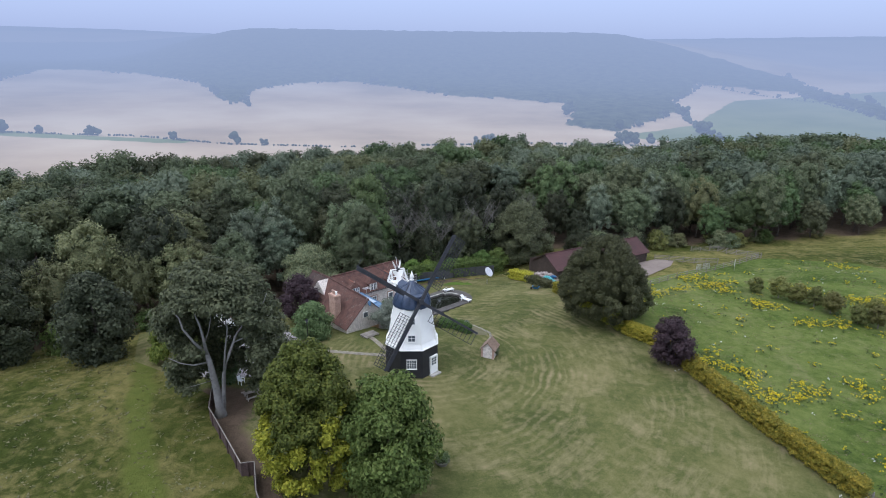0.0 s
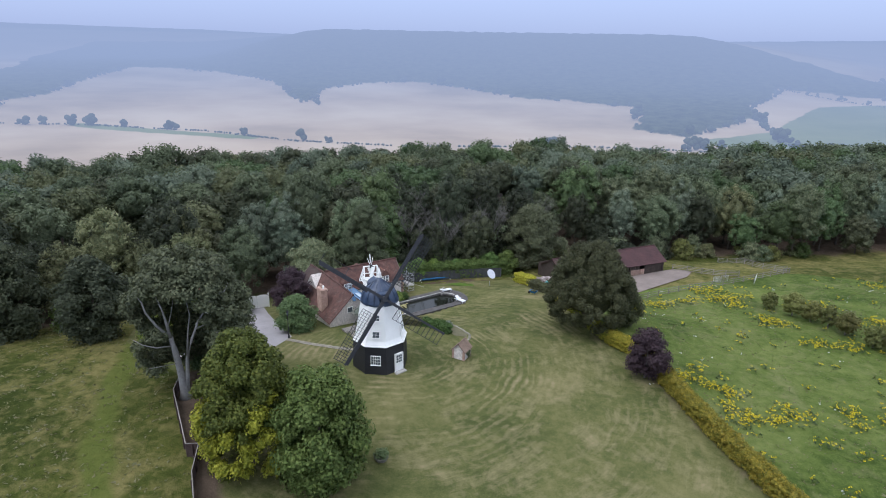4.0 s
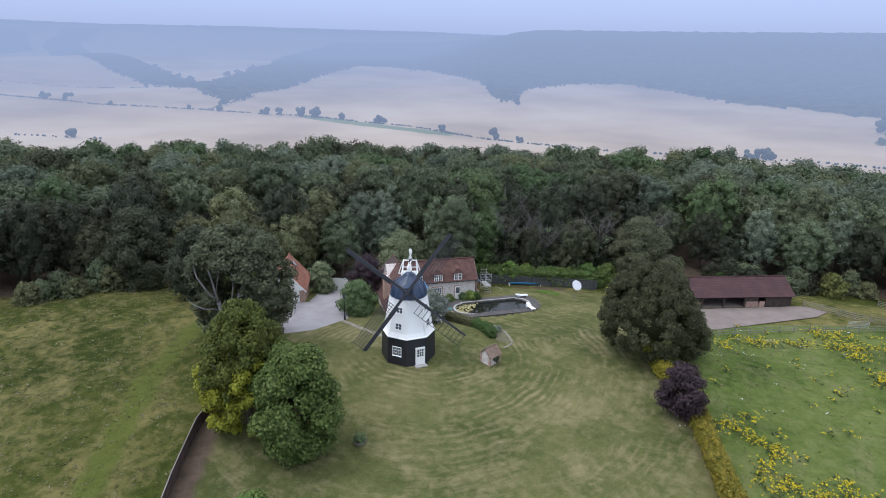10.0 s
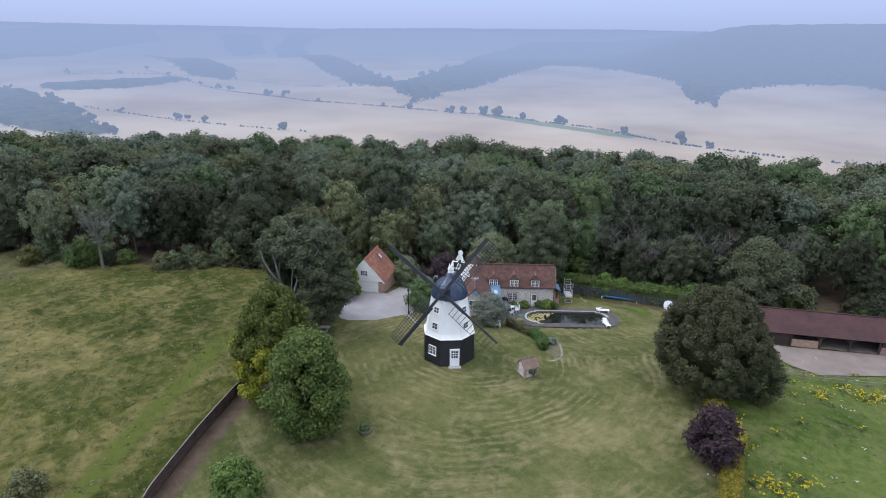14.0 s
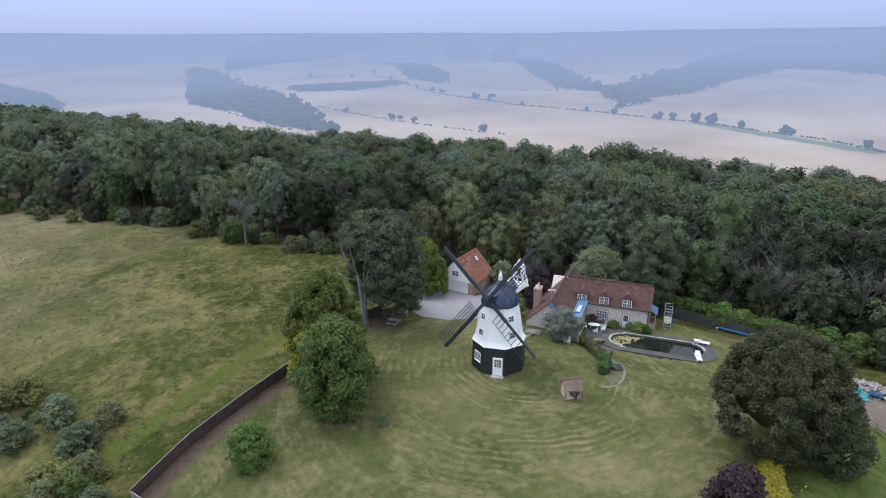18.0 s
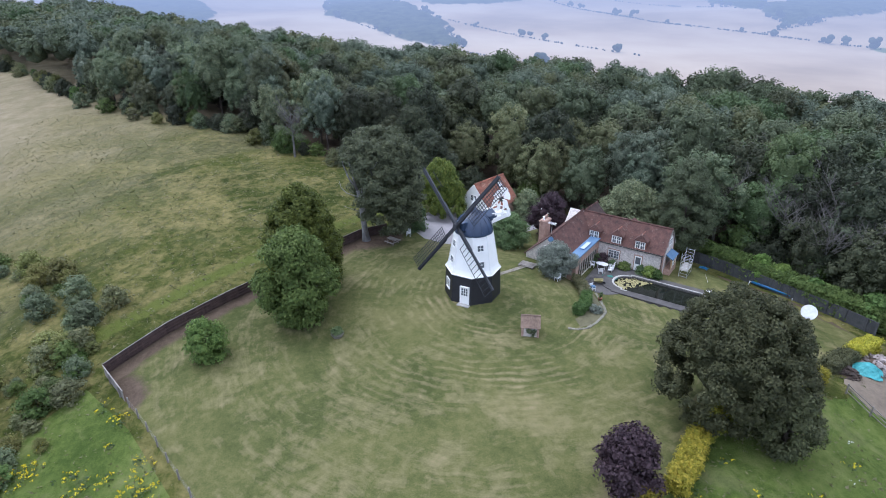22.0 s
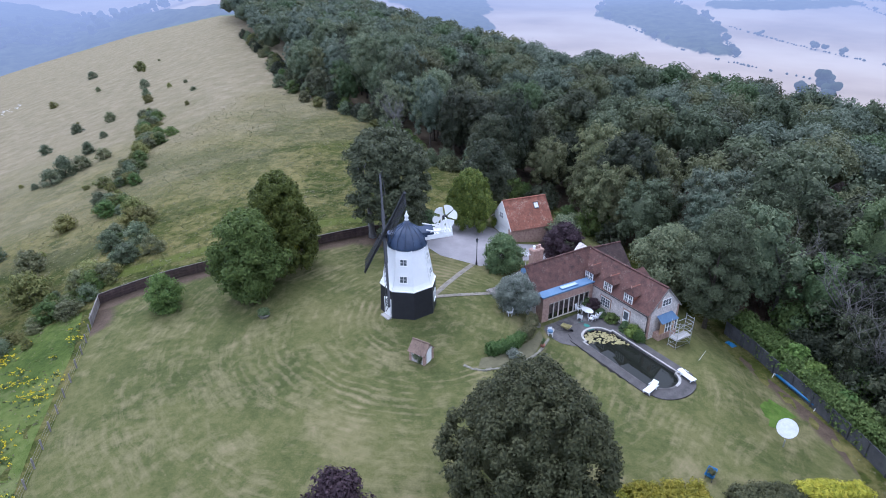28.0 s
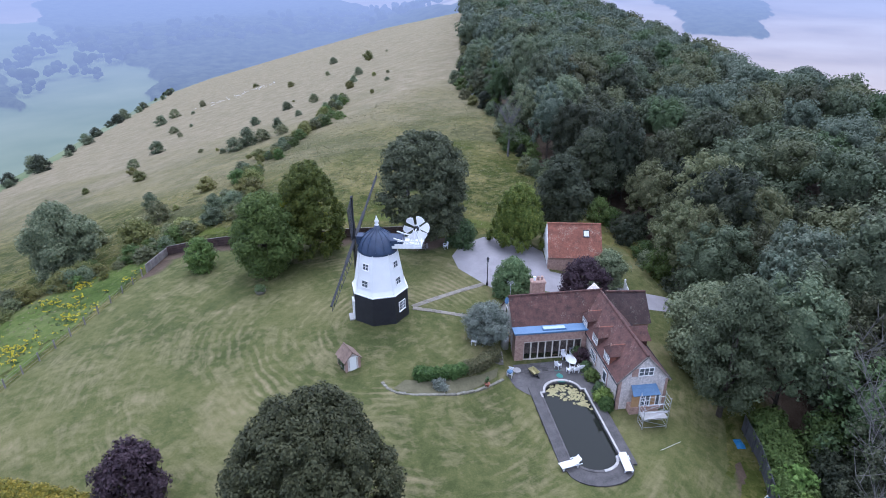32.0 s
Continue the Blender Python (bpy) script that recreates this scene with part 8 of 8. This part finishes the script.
def heap(name, x, y, w, d, h, mat, label, category, seed, n=40, parts="stone"):
    """A heap of loose pieces."""
    rg = random.Random(seed)
    th = empty(name, pose(x, y, gz(x, y), 0, 0, rg.uniform(0, 90)), label, category)
    bm = bmesh.new()
    rings = []
    for i in range(5):
        k = i / 4
        rings.append([bm.verts.new((math.cos(q) * w / 2 * (1 - k * 0.85) * rg.uniform(0.85, 1.15), math.sin(q) * d / 2 * (1 - k * 0.85) * rg.uniform(0.85, 1.15), h * (0.8 * k) - 0.1)) for q in np.linspace(0, 6.283, 13)[:-1]])
    for p, q in zip(rings, rings[1:]):
        for i in range(12):
            bm.faces.new((p[i], p[(i + 1) % 12], q[(i + 1) % 12], q[i]))
    bm.faces.new(rings[-1])
    part("mound", bm, M["soil"], th)
    for i in range(n):
        q, rr_ = rg.uniform(0, 6.28), math.sqrt(rg.random()) * 0.95
        s = rg.uniform(0.12, 0.42)
        zz_ = h * (0.8 * (1 - rr_)) + 0.05
        part(parts, boxed(-s, s, -s * rg.uniform(0.2, 0.7), s * rg.uniform(0.2, 0.6), -s * 0.3, s * 0.4, 0.02, m=pose(math.cos(q) * rr_ * w / 2, math.sin(q) * rr_ * d / 2, zz_, rg.uniform(-40, 40), rg.uniform(-40, 40), rg.uniform(0, 360))), M[mat], th)
    return th


heap("rubble_heap", 22.0, 36.4, 6.4, 5.4, 1.3, "rubble", "heap of broken masonry and timber in the farmyard", "rubble", 5, 190)
heap("garden_waste", 22.0, 30.6, 3.6, 2.6, 0.5, "timber", "pile of cut branches beside the hedge", "garden waste", 7, 40, "branch")
# tarpaulin over part of the heap
bm = bmesh.new()
rg = random.Random(8)
grid = [[bm.verts.new(((i - 6) * 0.3, (j - 5) * 0.3, 1.15 * math.exp(-((i - 6) ** 2 + (j - 6) ** 2) / 22.0) + rg.uniform(-0.07, 0.07))) for j in range(11)] for i in range(13)]
for i in range(12):
    for j in range(10):
        if (i in (0, 11) and j in (0, 9, 3)):
            continue
        bm.faces.new((grid[i][j], grid[i + 1][j], grid[i + 1][j + 1], grid[i][j + 1]))
tarp = empty("tarpaulin", pose(22.4, 33.4, gz(22.4, 33.4) + 0.12, 0, 0, 40) @ Matrix.Diagonal((0.72, 0.72, 0.9, 1)), "crumpled turquoise tarpaulin spread over the rubble", "tarpaulin")
tp = part("sheet", bm, M["teal"], tarp)
tp.modifiers.new("thick", "SOLIDIFY").thickness = 0.02


def wheelbarrow(x, y, turn, colour, label, load=None):
    th = empty("wheelbarrow", pose(x, y, gz(x, y), 0, 0, turn), label, "wheelbarrow")
    bm = bmesh.new()
    lo, hi = [(-0.35, -0.22, 0.3), (0.35, -0.22, 0.3), (0.35, 0.22, 0.3), (-0.35, 0.22, 0.3)], [(-0.55, -0.36, 0.62), (0.62, -0.36, 0.66), (0.62, 0.36, 0.66), (-0.55, 0.36, 0.62)]
    a, b = [bm.verts.new(p) for p in lo], [bm.verts.new(p) for p in hi]
    c = [bm.verts.new((p[0] * 0.94, p[1] * 0.92, p[2] - 0.01)) for p in hi]
    d = [bm.verts.new((p[0] * 0.94, p[1] * 0.92, p[2] + 0.03)) for p in lo]
    bm.faces.new(a[::-1])
    bm.faces.new(d)
    for i in range(4):
        j = (i + 1) % 4
        bm.faces.new((a[i], a[j], b[j], b[i]))
        bm.faces.new((b[i], b[j], c[j], c[i]))
        bm.faces.new((c[i], c[j], d[j], d[i]))
    part("tray", bm, M[colour], th)
    part("wheel", lathe(bmesh.new(), [(0.1, -0.05), (0.2, -0.05), (0.2, 0.05), (0.1, 0.05)], 14, m=Matrix.Translation((0.75, 0, 0.2)) @ pose(0, 0, 0, 90, 0, 0)), M["iron"], th)
    for s in (-1, 1):
        part("handle", rod(bmesh.new(), [(0.8, s * 0.1, 0.2), (0.0, s * 0.25, 0.3), (-1.1, s * 0.3, 0.6)], [0.02, 0.02, 0.02], 6), M["iron"], th)
        part("leg", rod(bmesh.new(), [(-0.35, s * 0.25, 0.32), (-0.45, s * 0.27, 0.0)], [0.02, 0.02], 6), M["iron"], th)
    if load:
        v, f = crown_mesh(np.random.RandomState(4), [((rg.uniform(-0.3, 0.3), rg.uniform(-0.2, 0.2), 0.65), 0.22, 0.7) for _ in range(6)], 200, 0.09)
        arrays("clippings", v, f, M[load], th)
    return th


wheelbarrow(19.3, 27.85, 150, "blue", "blue wheelbarrow heaped with clippings", "leaf_brown")
wheelbarrow(-2.0, 17.6, 60, "lily", "old yellow wheelbarrow on the patio")
wheelbarrow(23.6, 35.4, 20, "blue", "blue wheelbarrow beside the rubble heap")

# ---- poolside ----


def lounger(x, y, turn, raised, label):
    """White plastic sun lounger with a slatted bed and a raised back."""
    th = empty("sun_lounger", pose(x, y, PZ + 0.06, 0, 0, turn), label, "sun lounger", "poolside loungers")
    for s in (-1, 1):
        part("side_rail", boxed(-0.95, 0.95, s * 0.31 - 0.03, s * 0.31 + 0.03, 0.28, 0.36, 0.01), M["plastic"], th)
    for i in range(8):
        part("slat", boxed(-0.92 + i * 0.16, -0.79 + i * 0.16, -0.28, 0.28, 0.33, 0.36), M["plastic"], th)
    hinge = pose(0.34, 0, 0.36, 0, -raised, 0)
    back = part("backrest", box(bmesh.new(), 0.0, 0.68, -0.31, 0.31, -0.02, 0.03, 0.01, m=hinge), M["plastic"], th)
    for i in range(4):
        part("slat", box(bmesh.new(), 0.04 + i * 0.16, 0.16 + i * 0.16, -0.27, 0.27, 0.03, 0.045, m=hinge), M["plastic"], back)
    for s in (-1, 1):
        part("armrest", boxed(0.1, 0.6, s * 0.35 - 0.03, s * 0.35 + 0.03, 0.5, 0.54, 0.01), M["plastic"], th)
        for xx in (-0.75, 0.55):
            part("leg", boxed(xx - 0.04, xx + 0.04, s * 0.30 - 0.03, s * 0.30 + 0.03, 0.0, 0.5 if xx > 0 else 0.3, 0.01), M["plastic"], th)
    return th


lounger(5.4, 29.16, 215, 12, "white plastic sun lounger lying nearly flat by the pool")
lounger(7.9, 25.28, 140, 38, "white plastic sun lounger with its back raised")

PTZ = gz(-5.0, 20.4) + 0.07


def garden_chair(x, y, turn):
    th = empty("garden_chair", pose(x, y, gz(x, y) + 0.07, 0, 0, turn), "white plastic garden armchair on the patio", "chair", "garden chairs")
    part("seat", boxed(-0.24, 0.24, -0.24, 0.24, 0.40, 0.44, 0.015), M["plastic"], th)
    for i in range(5):
        part("back_slat", boxed(-0.22 + i * 0.092, -0.15 + i * 0.092, 0.22, 0.25, 0.44, 0.9, m=pose(0, 0, 0, -8, 0, 0)), M["plastic"], th)
    part("top_rail", boxed(-0.25, 0.25, 0.21, 0.26, 0.88, 0.97, 0.01, m=pose(0, 0, 0, -8, 0, 0)), M["plastic"], th)
    for sx_ in (-1, 1):
        part("armrest", boxed(sx_ * 0.27 - 0.025, sx_ * 0.27 + 0.025, -0.24, 0.24, 0.62, 0.66, 0.01), M["plastic"], th)
        for sy_ in (-1, 1):
            part("leg", boxed(sx_ * 0.24 - 0.025, sx_ * 0.24 + 0.025, sy_ * 0.21 - 0.025, sy_ * 0.21 + 0.025, 0.0, 0.62 if True else 0.4), M["plastic"], th)
    return th


tab = empty("garden_table", pose(-5.5, 20.2, gz(-5.5, 20.2) + 0.07, 0, 0, 40), "white oval plastic garden table on the patio", "table")
part("tabletop", lathe(bmesh.new(), [(0.52, 0.68), (0.56, 0.70), (0.56, 0.73), (0.52, 0.74)], 24, m=Matrix.Diagonal((1.5, 0.95, 1, 1))), M["plastic"], tab)
for sx_ in (-1, 1):
    for sy_ in (-1, 1):
        part("leg", boxed(sx_ * 0.5 - 0.03, sx_ * 0.5 + 0.03, sy_ * 0.3 - 0.03, sy_ * 0.3 + 0.03, 0, 0.69), M["plastic"], tab)
for x, y, a in ((-4.3, 19.3, 250), (-6.2, 19.2, 140), (-6.9, 19.8, 120), (-4.2, 20.6, -30), (-4.6, 21.1, -45), (-5.2, 21.5, -60)):
    garden_chair(x, y, a)
# small things on the patio
ch = garden_chair(-0.2, 15.8, 100)
ch["label"] = "white plastic chair with a pale blue bag on it"
bag = part("bag", boxed(-0.3, 0.3, -0.25, 0.25, 0.44, 0.75, 0.1), M["lead"], ch, "pale blue bag")
mill_stone = empty("millstone", pose(-1.6, 15.9, gz(-1.6, 15.9) + 0.08), "old round millstone lying on the patio", "millstone")
part("stone", lathe(bmesh.new(), [(0.1, 0), (0.42, 0), (0.44, 0.1), (0.42, 0.14), (0.1, 0.14)], 20), M["coping"], mill_stone)
cover = empty("folded_cover", pose(-3.1, 20.0, gz(-3.1, 20.0) + 0.09, 0, 0, 30), "dark green sheet lying on the patio", "sheet")
bm = bmesh.new()
gr_ = [[bm.verts.new(((i - 4) * 0.24, (j - 2) * 0.2, 0.12 * math.exp(-((i - 4) ** 2 + (j - 2) ** 2) / 6.0) + rg.uniform(0, 0.03))) for j in range(5)] for i in range(9)]
for i in range(8):
    for j in range(4):
        bm.faces.new((gr_[i][j], gr_[i + 1][j], gr_[i + 1][j + 1], gr_[i][j + 1]))
M["greensheet"] = plain("dark_green_sheet", (0.01, 0.11, 0.09), (0.03, 0.20, 0.16), 3, 0.5)
cs = part("sheet", bm, M["greensheet"], cover)
cs.modifiers.new("thick", "SOLIDIFY").thickness = 0.015
steps = empty("garden_steps", pose(-1.0, 14.0, gz(-1.0, 14.0), 0, 0, 125), "short flight of grey timber steps by the hedge", "steps")
for i in range(4):
    part("tread", boxed(-0.5, 0.5, -0.6 + i * 0.3, -0.32 + i * 0.3, i * 0.14 - 0.3, 0.1 + i * 0.16, 0.01), M["greywood"], steps)
tank = empty("oil_tank", pose(-4.0, 13.3, gz(-4.0, 13.3), 0, 0, 38), "pale grey upright tank beside the garden room", "tank")
part("body", lathe(bmesh.new(), [(0.38, 0.0), (0.42, 0.05), (0.42, 1.35), (0.36, 1.55), (0.12, 1.64)], 18), M["steel"], tank, smooth=True)
for x, y, lb in ((0.5, 13.7, "terracotta pot with a leafy plant by the hedge"), (3.0, 14.9, "terracotta pot with a straggly plant on the wall")):
    pt = empty("plant_pot", pose(x, y, gz(x, y)), lb, "plant pot", "terracotta pots")
    part("pot", lathe(bmesh.new(), [(0.16, 0.0), (0.24, 0.36), (0.27, 0.37), (0.27, 0.42), (0.22, 0.41)], 14), M["orange"], pt)
    v, f = crown_mesh(np.random.RandomState(int(x * 10)), [((rg.uniform(-0.15, 0.15), rg.uniform(-0.15, 0.15), 0.6 + 0.15 * k), 0.2, 1.0) for k in range(4)], 220, 0.08)
    arrays("plant", v, f, M["leaf_green"], pt)

# low curved stone edging
edging = empty("curved_wall", pose(9.7, 8.3, gz(9.7, 8.3)), "low curved edging wall of mossy stones on the lawn", "wall")
curve = [(9.5, 7.2), (9.9, 8.2), (9.9, 9.3), (9.0, 10.9), (7.9, 12.3), (6.8, 13.3), (5.2, 14.1), (3.7, 14.7), (0.9, 15.6)]
for x, y, a, w in along(curve, 0.34):
    part("stone", boxed(-0.19, 0.19, -0.15, 0.15, -0.2, random.uniform(0.04, 0.16), 0.03, m=pose(x - 9.7, y - 8.3, gz(x, y) - gz(9.7, 8.3), random.uniform(-6, 6), random.uniform(-6, 6), a + random.uniform(-12, 12))), M["edging"], edging)
M["drybed"] = plain("dry_bed_soil", (0.075, 0.072, 0.035), (0.15, 0.135, 0.075), 1.0, 0.95, fine=6)
drape("planting_bed", [(9.6, 8.6), (9.5, 9.6), (8.6, 11.2), (7.4, 12.8), (5.0, 14.0), (3.6, 14.4), (1.2, 15.0), (0.0, 14.6), (2.0, 13.9), (4.6, 12.6), (7.0, 10.6), (8.0, 8.8)], M["drybed"], 0.06, "dry planting bed below the curved hedge", "flower bed", 0.8)

# scaffold tower against the gable
SX, SY = -0.9, 29.7
scaf = empty("scaffold_tower", pose(SX, SY, gz(SX, SY), 0, 0, HA), "aluminium scaffold tower standing against the cottage gable", "scaffold")
L_, W_, H_ = 1.0, 2.3, 3.4
for xx in (-L_ / 2, L_ / 2):
    for yy in (-W_ / 2, W_ / 2):
        part("standard", rod(bmesh.new(), [(xx, yy, 0), (xx, yy, H_)], [0.03, 0.03], 8), M["steel"], scaf)
for i in range(8):
    z = 0.25 + i * 0.42
    for yy in (-W_ / 2, W_ / 2):
        part("rung", rod(bmesh.new(), [(-L_ / 2, yy, z), (L_ / 2, yy, z)], [0.022, 0.022], 6), M["steel"], scaf)
    if i % 2 == 0:
        for xx in (-L_ / 2, L_ / 2):
            part("ledger", rod(bmesh.new(), [(xx, -W_ / 2, z), (xx, W_ / 2, z)], [0.024, 0.024], 6), M["steel"], scaf)
for i in range(3):
    z = 0.25 + i * 0.84
    for xx in (-L_ / 2, L_ / 2):
        s = 1 if i % 2 else -1
        part("brace", rod(bmesh.new(), [(xx, -s * W_ / 2, z), (xx, s * W_ / 2, z + 0.84)], [0.02, 0.02], 6), M["steel"], scaf)
part("platform", boxed(-L_ / 2, L_ / 2, -W_ / 2, W_ / 2, 1.15, 1.2, 0.01), M["coping"], scaf, "pale boarded platform")

# lamp post by the drive
lamp = empty("lamp_post", pose(-12.9, 6.45, gz(-12.9, 6.45)), "black cast-iron lamp post with a lantern head", "street lamp")
LZ = 2.72 - gz(-12.9, 6.45)
part("pole", lathe(bmesh.new(), [(0.14, 0.0), (0.14, 0.35), (0.09, 0.45), (0.06, 0.9), (0.045, LZ - 0.55), (0.08, LZ - 0.5)], 10), M["iron"], lamp, smooth=True)
part("lantern", lathe(bmesh.new(), [(0.09, LZ - 0.5), (0.17, LZ - 0.14), (0.16, LZ - 0.13)], 6), M["glass"], lamp)
part("lantern_roof", lathe(bmesh.new(), [(0.21, LZ - 0.14), (0.19, LZ - 0.10), (0.06, LZ + 0.08), (0.02, LZ + 0.16)], 6), M["iron"], lamp)
part("ladder_bar", boxed(-0.28, 0.28, -0.02, 0.02, LZ - 0.62, LZ - 0.58), M["iron"], lamp)

# stack of timber and pallets at the corner of the cottage
stackw = empty("timber_stack", pose(-5.6, 9.4, gz(-5.6, 9.4), 0, 0, 40) @ Matrix.Diagonal((0.68, 0.75, 0.9, 1)), "stack of pale pallets and timber by the cottage", "timber stack")
for i in range(9):
    part("plank", boxed(-1.5, 1.5, -1.0 + i * 0.22, -0.86 + i * 0.22, 0.28, 0.33), M["greywood"], stackw)
for xx in (-1.3, 0, 1.3):
    part("bearer", boxed(xx - 0.07, xx + 0.07, -1.0, 1.0, 0.0, 0.27), M["greywood"], stackw)
for i in range(4):
    part("window_frame", boxed(-1.0 + i * 0.5, -0.55 + i * 0.5, -0.8, 0.7, 0.34, 0.40, 0.01), M["greywood"], stackw, "old timber frame")
chair2 = garden_chair(-0.9, 11.2, 20)
chair2["label"] = "white plastic chair under the silver pear"

# bench and bits under the beech
bench = empty("picnic_bench", pose(-16.6, -5.6, gz(-16.6, -5.6), 0, 0, 35), "weathered picnic bench under the beech", "bench")
for i in range(4):
    part("top_plank", boxed(-0.8, 0.8, -0.36 + i * 0.19, -0.19 + i * 0.19, 0.72, 0.76), M["greywood"], bench)
for s in (-1, 1):
    part("seat_plank", boxed(-0.8, 0.8, s * 0.75 - 0.13, s * 0.75 + 0.13, 0.42, 0.46), M["greywood"], bench)
    part("frame", boxed(s * 0.6 - 0.04, s * 0.6 + 0.04, -0.85, 0.85, 0.34, 0.42), M["greywood"], bench)
    for q in (-1, 1):
        part("leg", rod(bmesh.new(), [(s * 0.55, q * 0.6, 0), (s * 0.55, q * 0.25, 0.72)], [0.05, 0.05], 4), M["greywood"], bench)
seat = garden_chair(-18.4, -2.9, 60)
seat["label"] = "white plastic chair in the shade of the beech"
tro = empty("water_trough", pose(-111.9, -50.8, gz(-111.9, -50.8), 0, 0, 30), "pale grey water trough at the edge of the field", "trough")
bm = bmesh.new()
box(bm, -1.2, 1.2, -0.4, 0.4, -0.1, 0.6, 0.03)
part("tank", bm, M["steel"], tro)
part("water", boxed(-1.1, 1.1, -0.32, 0.32, 0.55, 0.605), M["water"], tro)
# pole left lying on the grass, and a blue sheet by the fence
pole = empty("wooden_pole", pose(1.0, 31.7, gz(1.0, 31.7) + 0.06, 0, 0, 148), "pale wooden pole lying on the grass", "pole")
part("shaft", rod(bmesh.new(), [(-1.4, 0, 0), (1.4, 0, 0.02)], [0.025, 0.02], 8), M["coping"], pole)
sheet = empty("blue_sheet", pose(-5.6, 36.9, gz(-5.6, 36.9), 0, 0, 30), "crumpled blue plastic sheet by the fence", "sheet")
bm = bmesh.new()
gr_ = [[bm.verts.new(((i - 3) * 0.2, (j - 2) * 0.2, 0.25 * math.exp(-((i - 3) ** 2 + (j - 2) ** 2) / 5.0) + rg.uniform(0, 0.08))) for j in range(5)] for i in range(7)]
for i in range(6):
    for j in range(4):
        bm.faces.new((gr_[i][j], gr_[i + 1][j], gr_[i + 1][j + 1], gr_[i][j + 1]))
bs = part("sheet", bm, M["blue"], sheet)
bs.modifiers.new("thick", "SOLIDIFY").thickness = 0.015


# paving slabs of the patio and the paths
random.seed(23)
slab = {}
by_name = {o.name: o for o in bpy.data.objects}


def paving_slab(parent, x, y, z, turn, w, d, material, name="slab"):
    key = (round(w, 2), round(d, 2), material)
    m = pose(x, y, z, random.uniform(-0.5, 0.5), random.uniform(-0.5, 0.5), turn)
    if key not in slab:
        ob = part(name, boxed(-w / 2, w / 2, -d / 2, d / 2, -0.06, 0.03, 0.012), M[material], parent)
        slab[key] = ob.data
    else:
        ob = new(name, slab[key])
        ob.parent = parent
    ob.matrix_basis = m
    return ob


M["slabs"] = plain("stained_patio_slabs", (0.050, 0.047, 0.046), (0.150, 0.140, 0.134), 1.3, 0.9, fine=9, random_tone=0.55)
M["flags"] = plain("worn_path_flags", (0.15, 0.132, 0.10), (0.29, 0.262, 0.205), 1.6, 0.9, fine=9, random_tone=0.4)
patio_ob = by_name["patio"]
cu, su = math.cos(radians(HA)), math.sin(radians(HA))
patio_poly = [(-2.2, 15.0), (-7.6, 21.4), (-4.6, 24.6), (-2.5, 23.6), (-1.0, 21.6), (-0.6, 19.4), (1.2, 18.6), (0.9, 17.0), (-0.2, 15.4)]
for i in range(14):
    for j in range(16):
        u, v = -8.3 + i * 0.62 + (0.31 if j % 2 else 0.0), -10.4 + j * 0.62
        x, y = HX + u * cu - v * su, HY + u * su + v * cu
        pu, pv = (x - PC[0]) * 0.774 + (y - PC[1]) * 0.633, -(x - PC[0]) * 0.633 + (y - PC[1]) * 0.774
        if inside(patio_poly, np.array(x), np.array(y)) and seg_dist(patio_poly + patio_poly[:1], np.array(x), np.array(y)) > 0.35 and not (pu > -7.8 and abs(pv) < 3.6):
            if random.random() < 0.95:
                paving_slab(patio_ob, x, y, gz(x, y) + 0.085, HA, 0.60, 0.60, "slabs")
for key, line in (("footpath", [(-2.7, 2.4), (-6.0, 3.4), (-9.5, 4.6), (-13.0, 6.0)]), ("footpath.001", [(-2.4, 2.6), (-3.6, 5.0), (-5.0, 8.0), (-6.0, 9.8)])):
    for (xa, ya), (xb, yb) in zip(line, line[1:]):
        ln = math.hypot(xb - xa, yb - ya)
        turn = math.degrees(math.atan2(yb - ya, xb - xa))
        for i in range(int(ln / 0.52)):
            k = (i + 0.5) * 0.52 / ln
            for s in (-1, 1):
                x, y = xa + (xb - xa) * k - s * 0.15 * (yb - ya) / ln, ya + (yb - ya) * k + s * 0.15 * (xb - xa) / ln
                if random.random() < 0.22:
                    continue
                paving_slab(by_name[key], x, y, gz(x, y) + 0.07, turn + random.uniform(-7, 7), 0.46, 0.27, "flags", "flagstone")
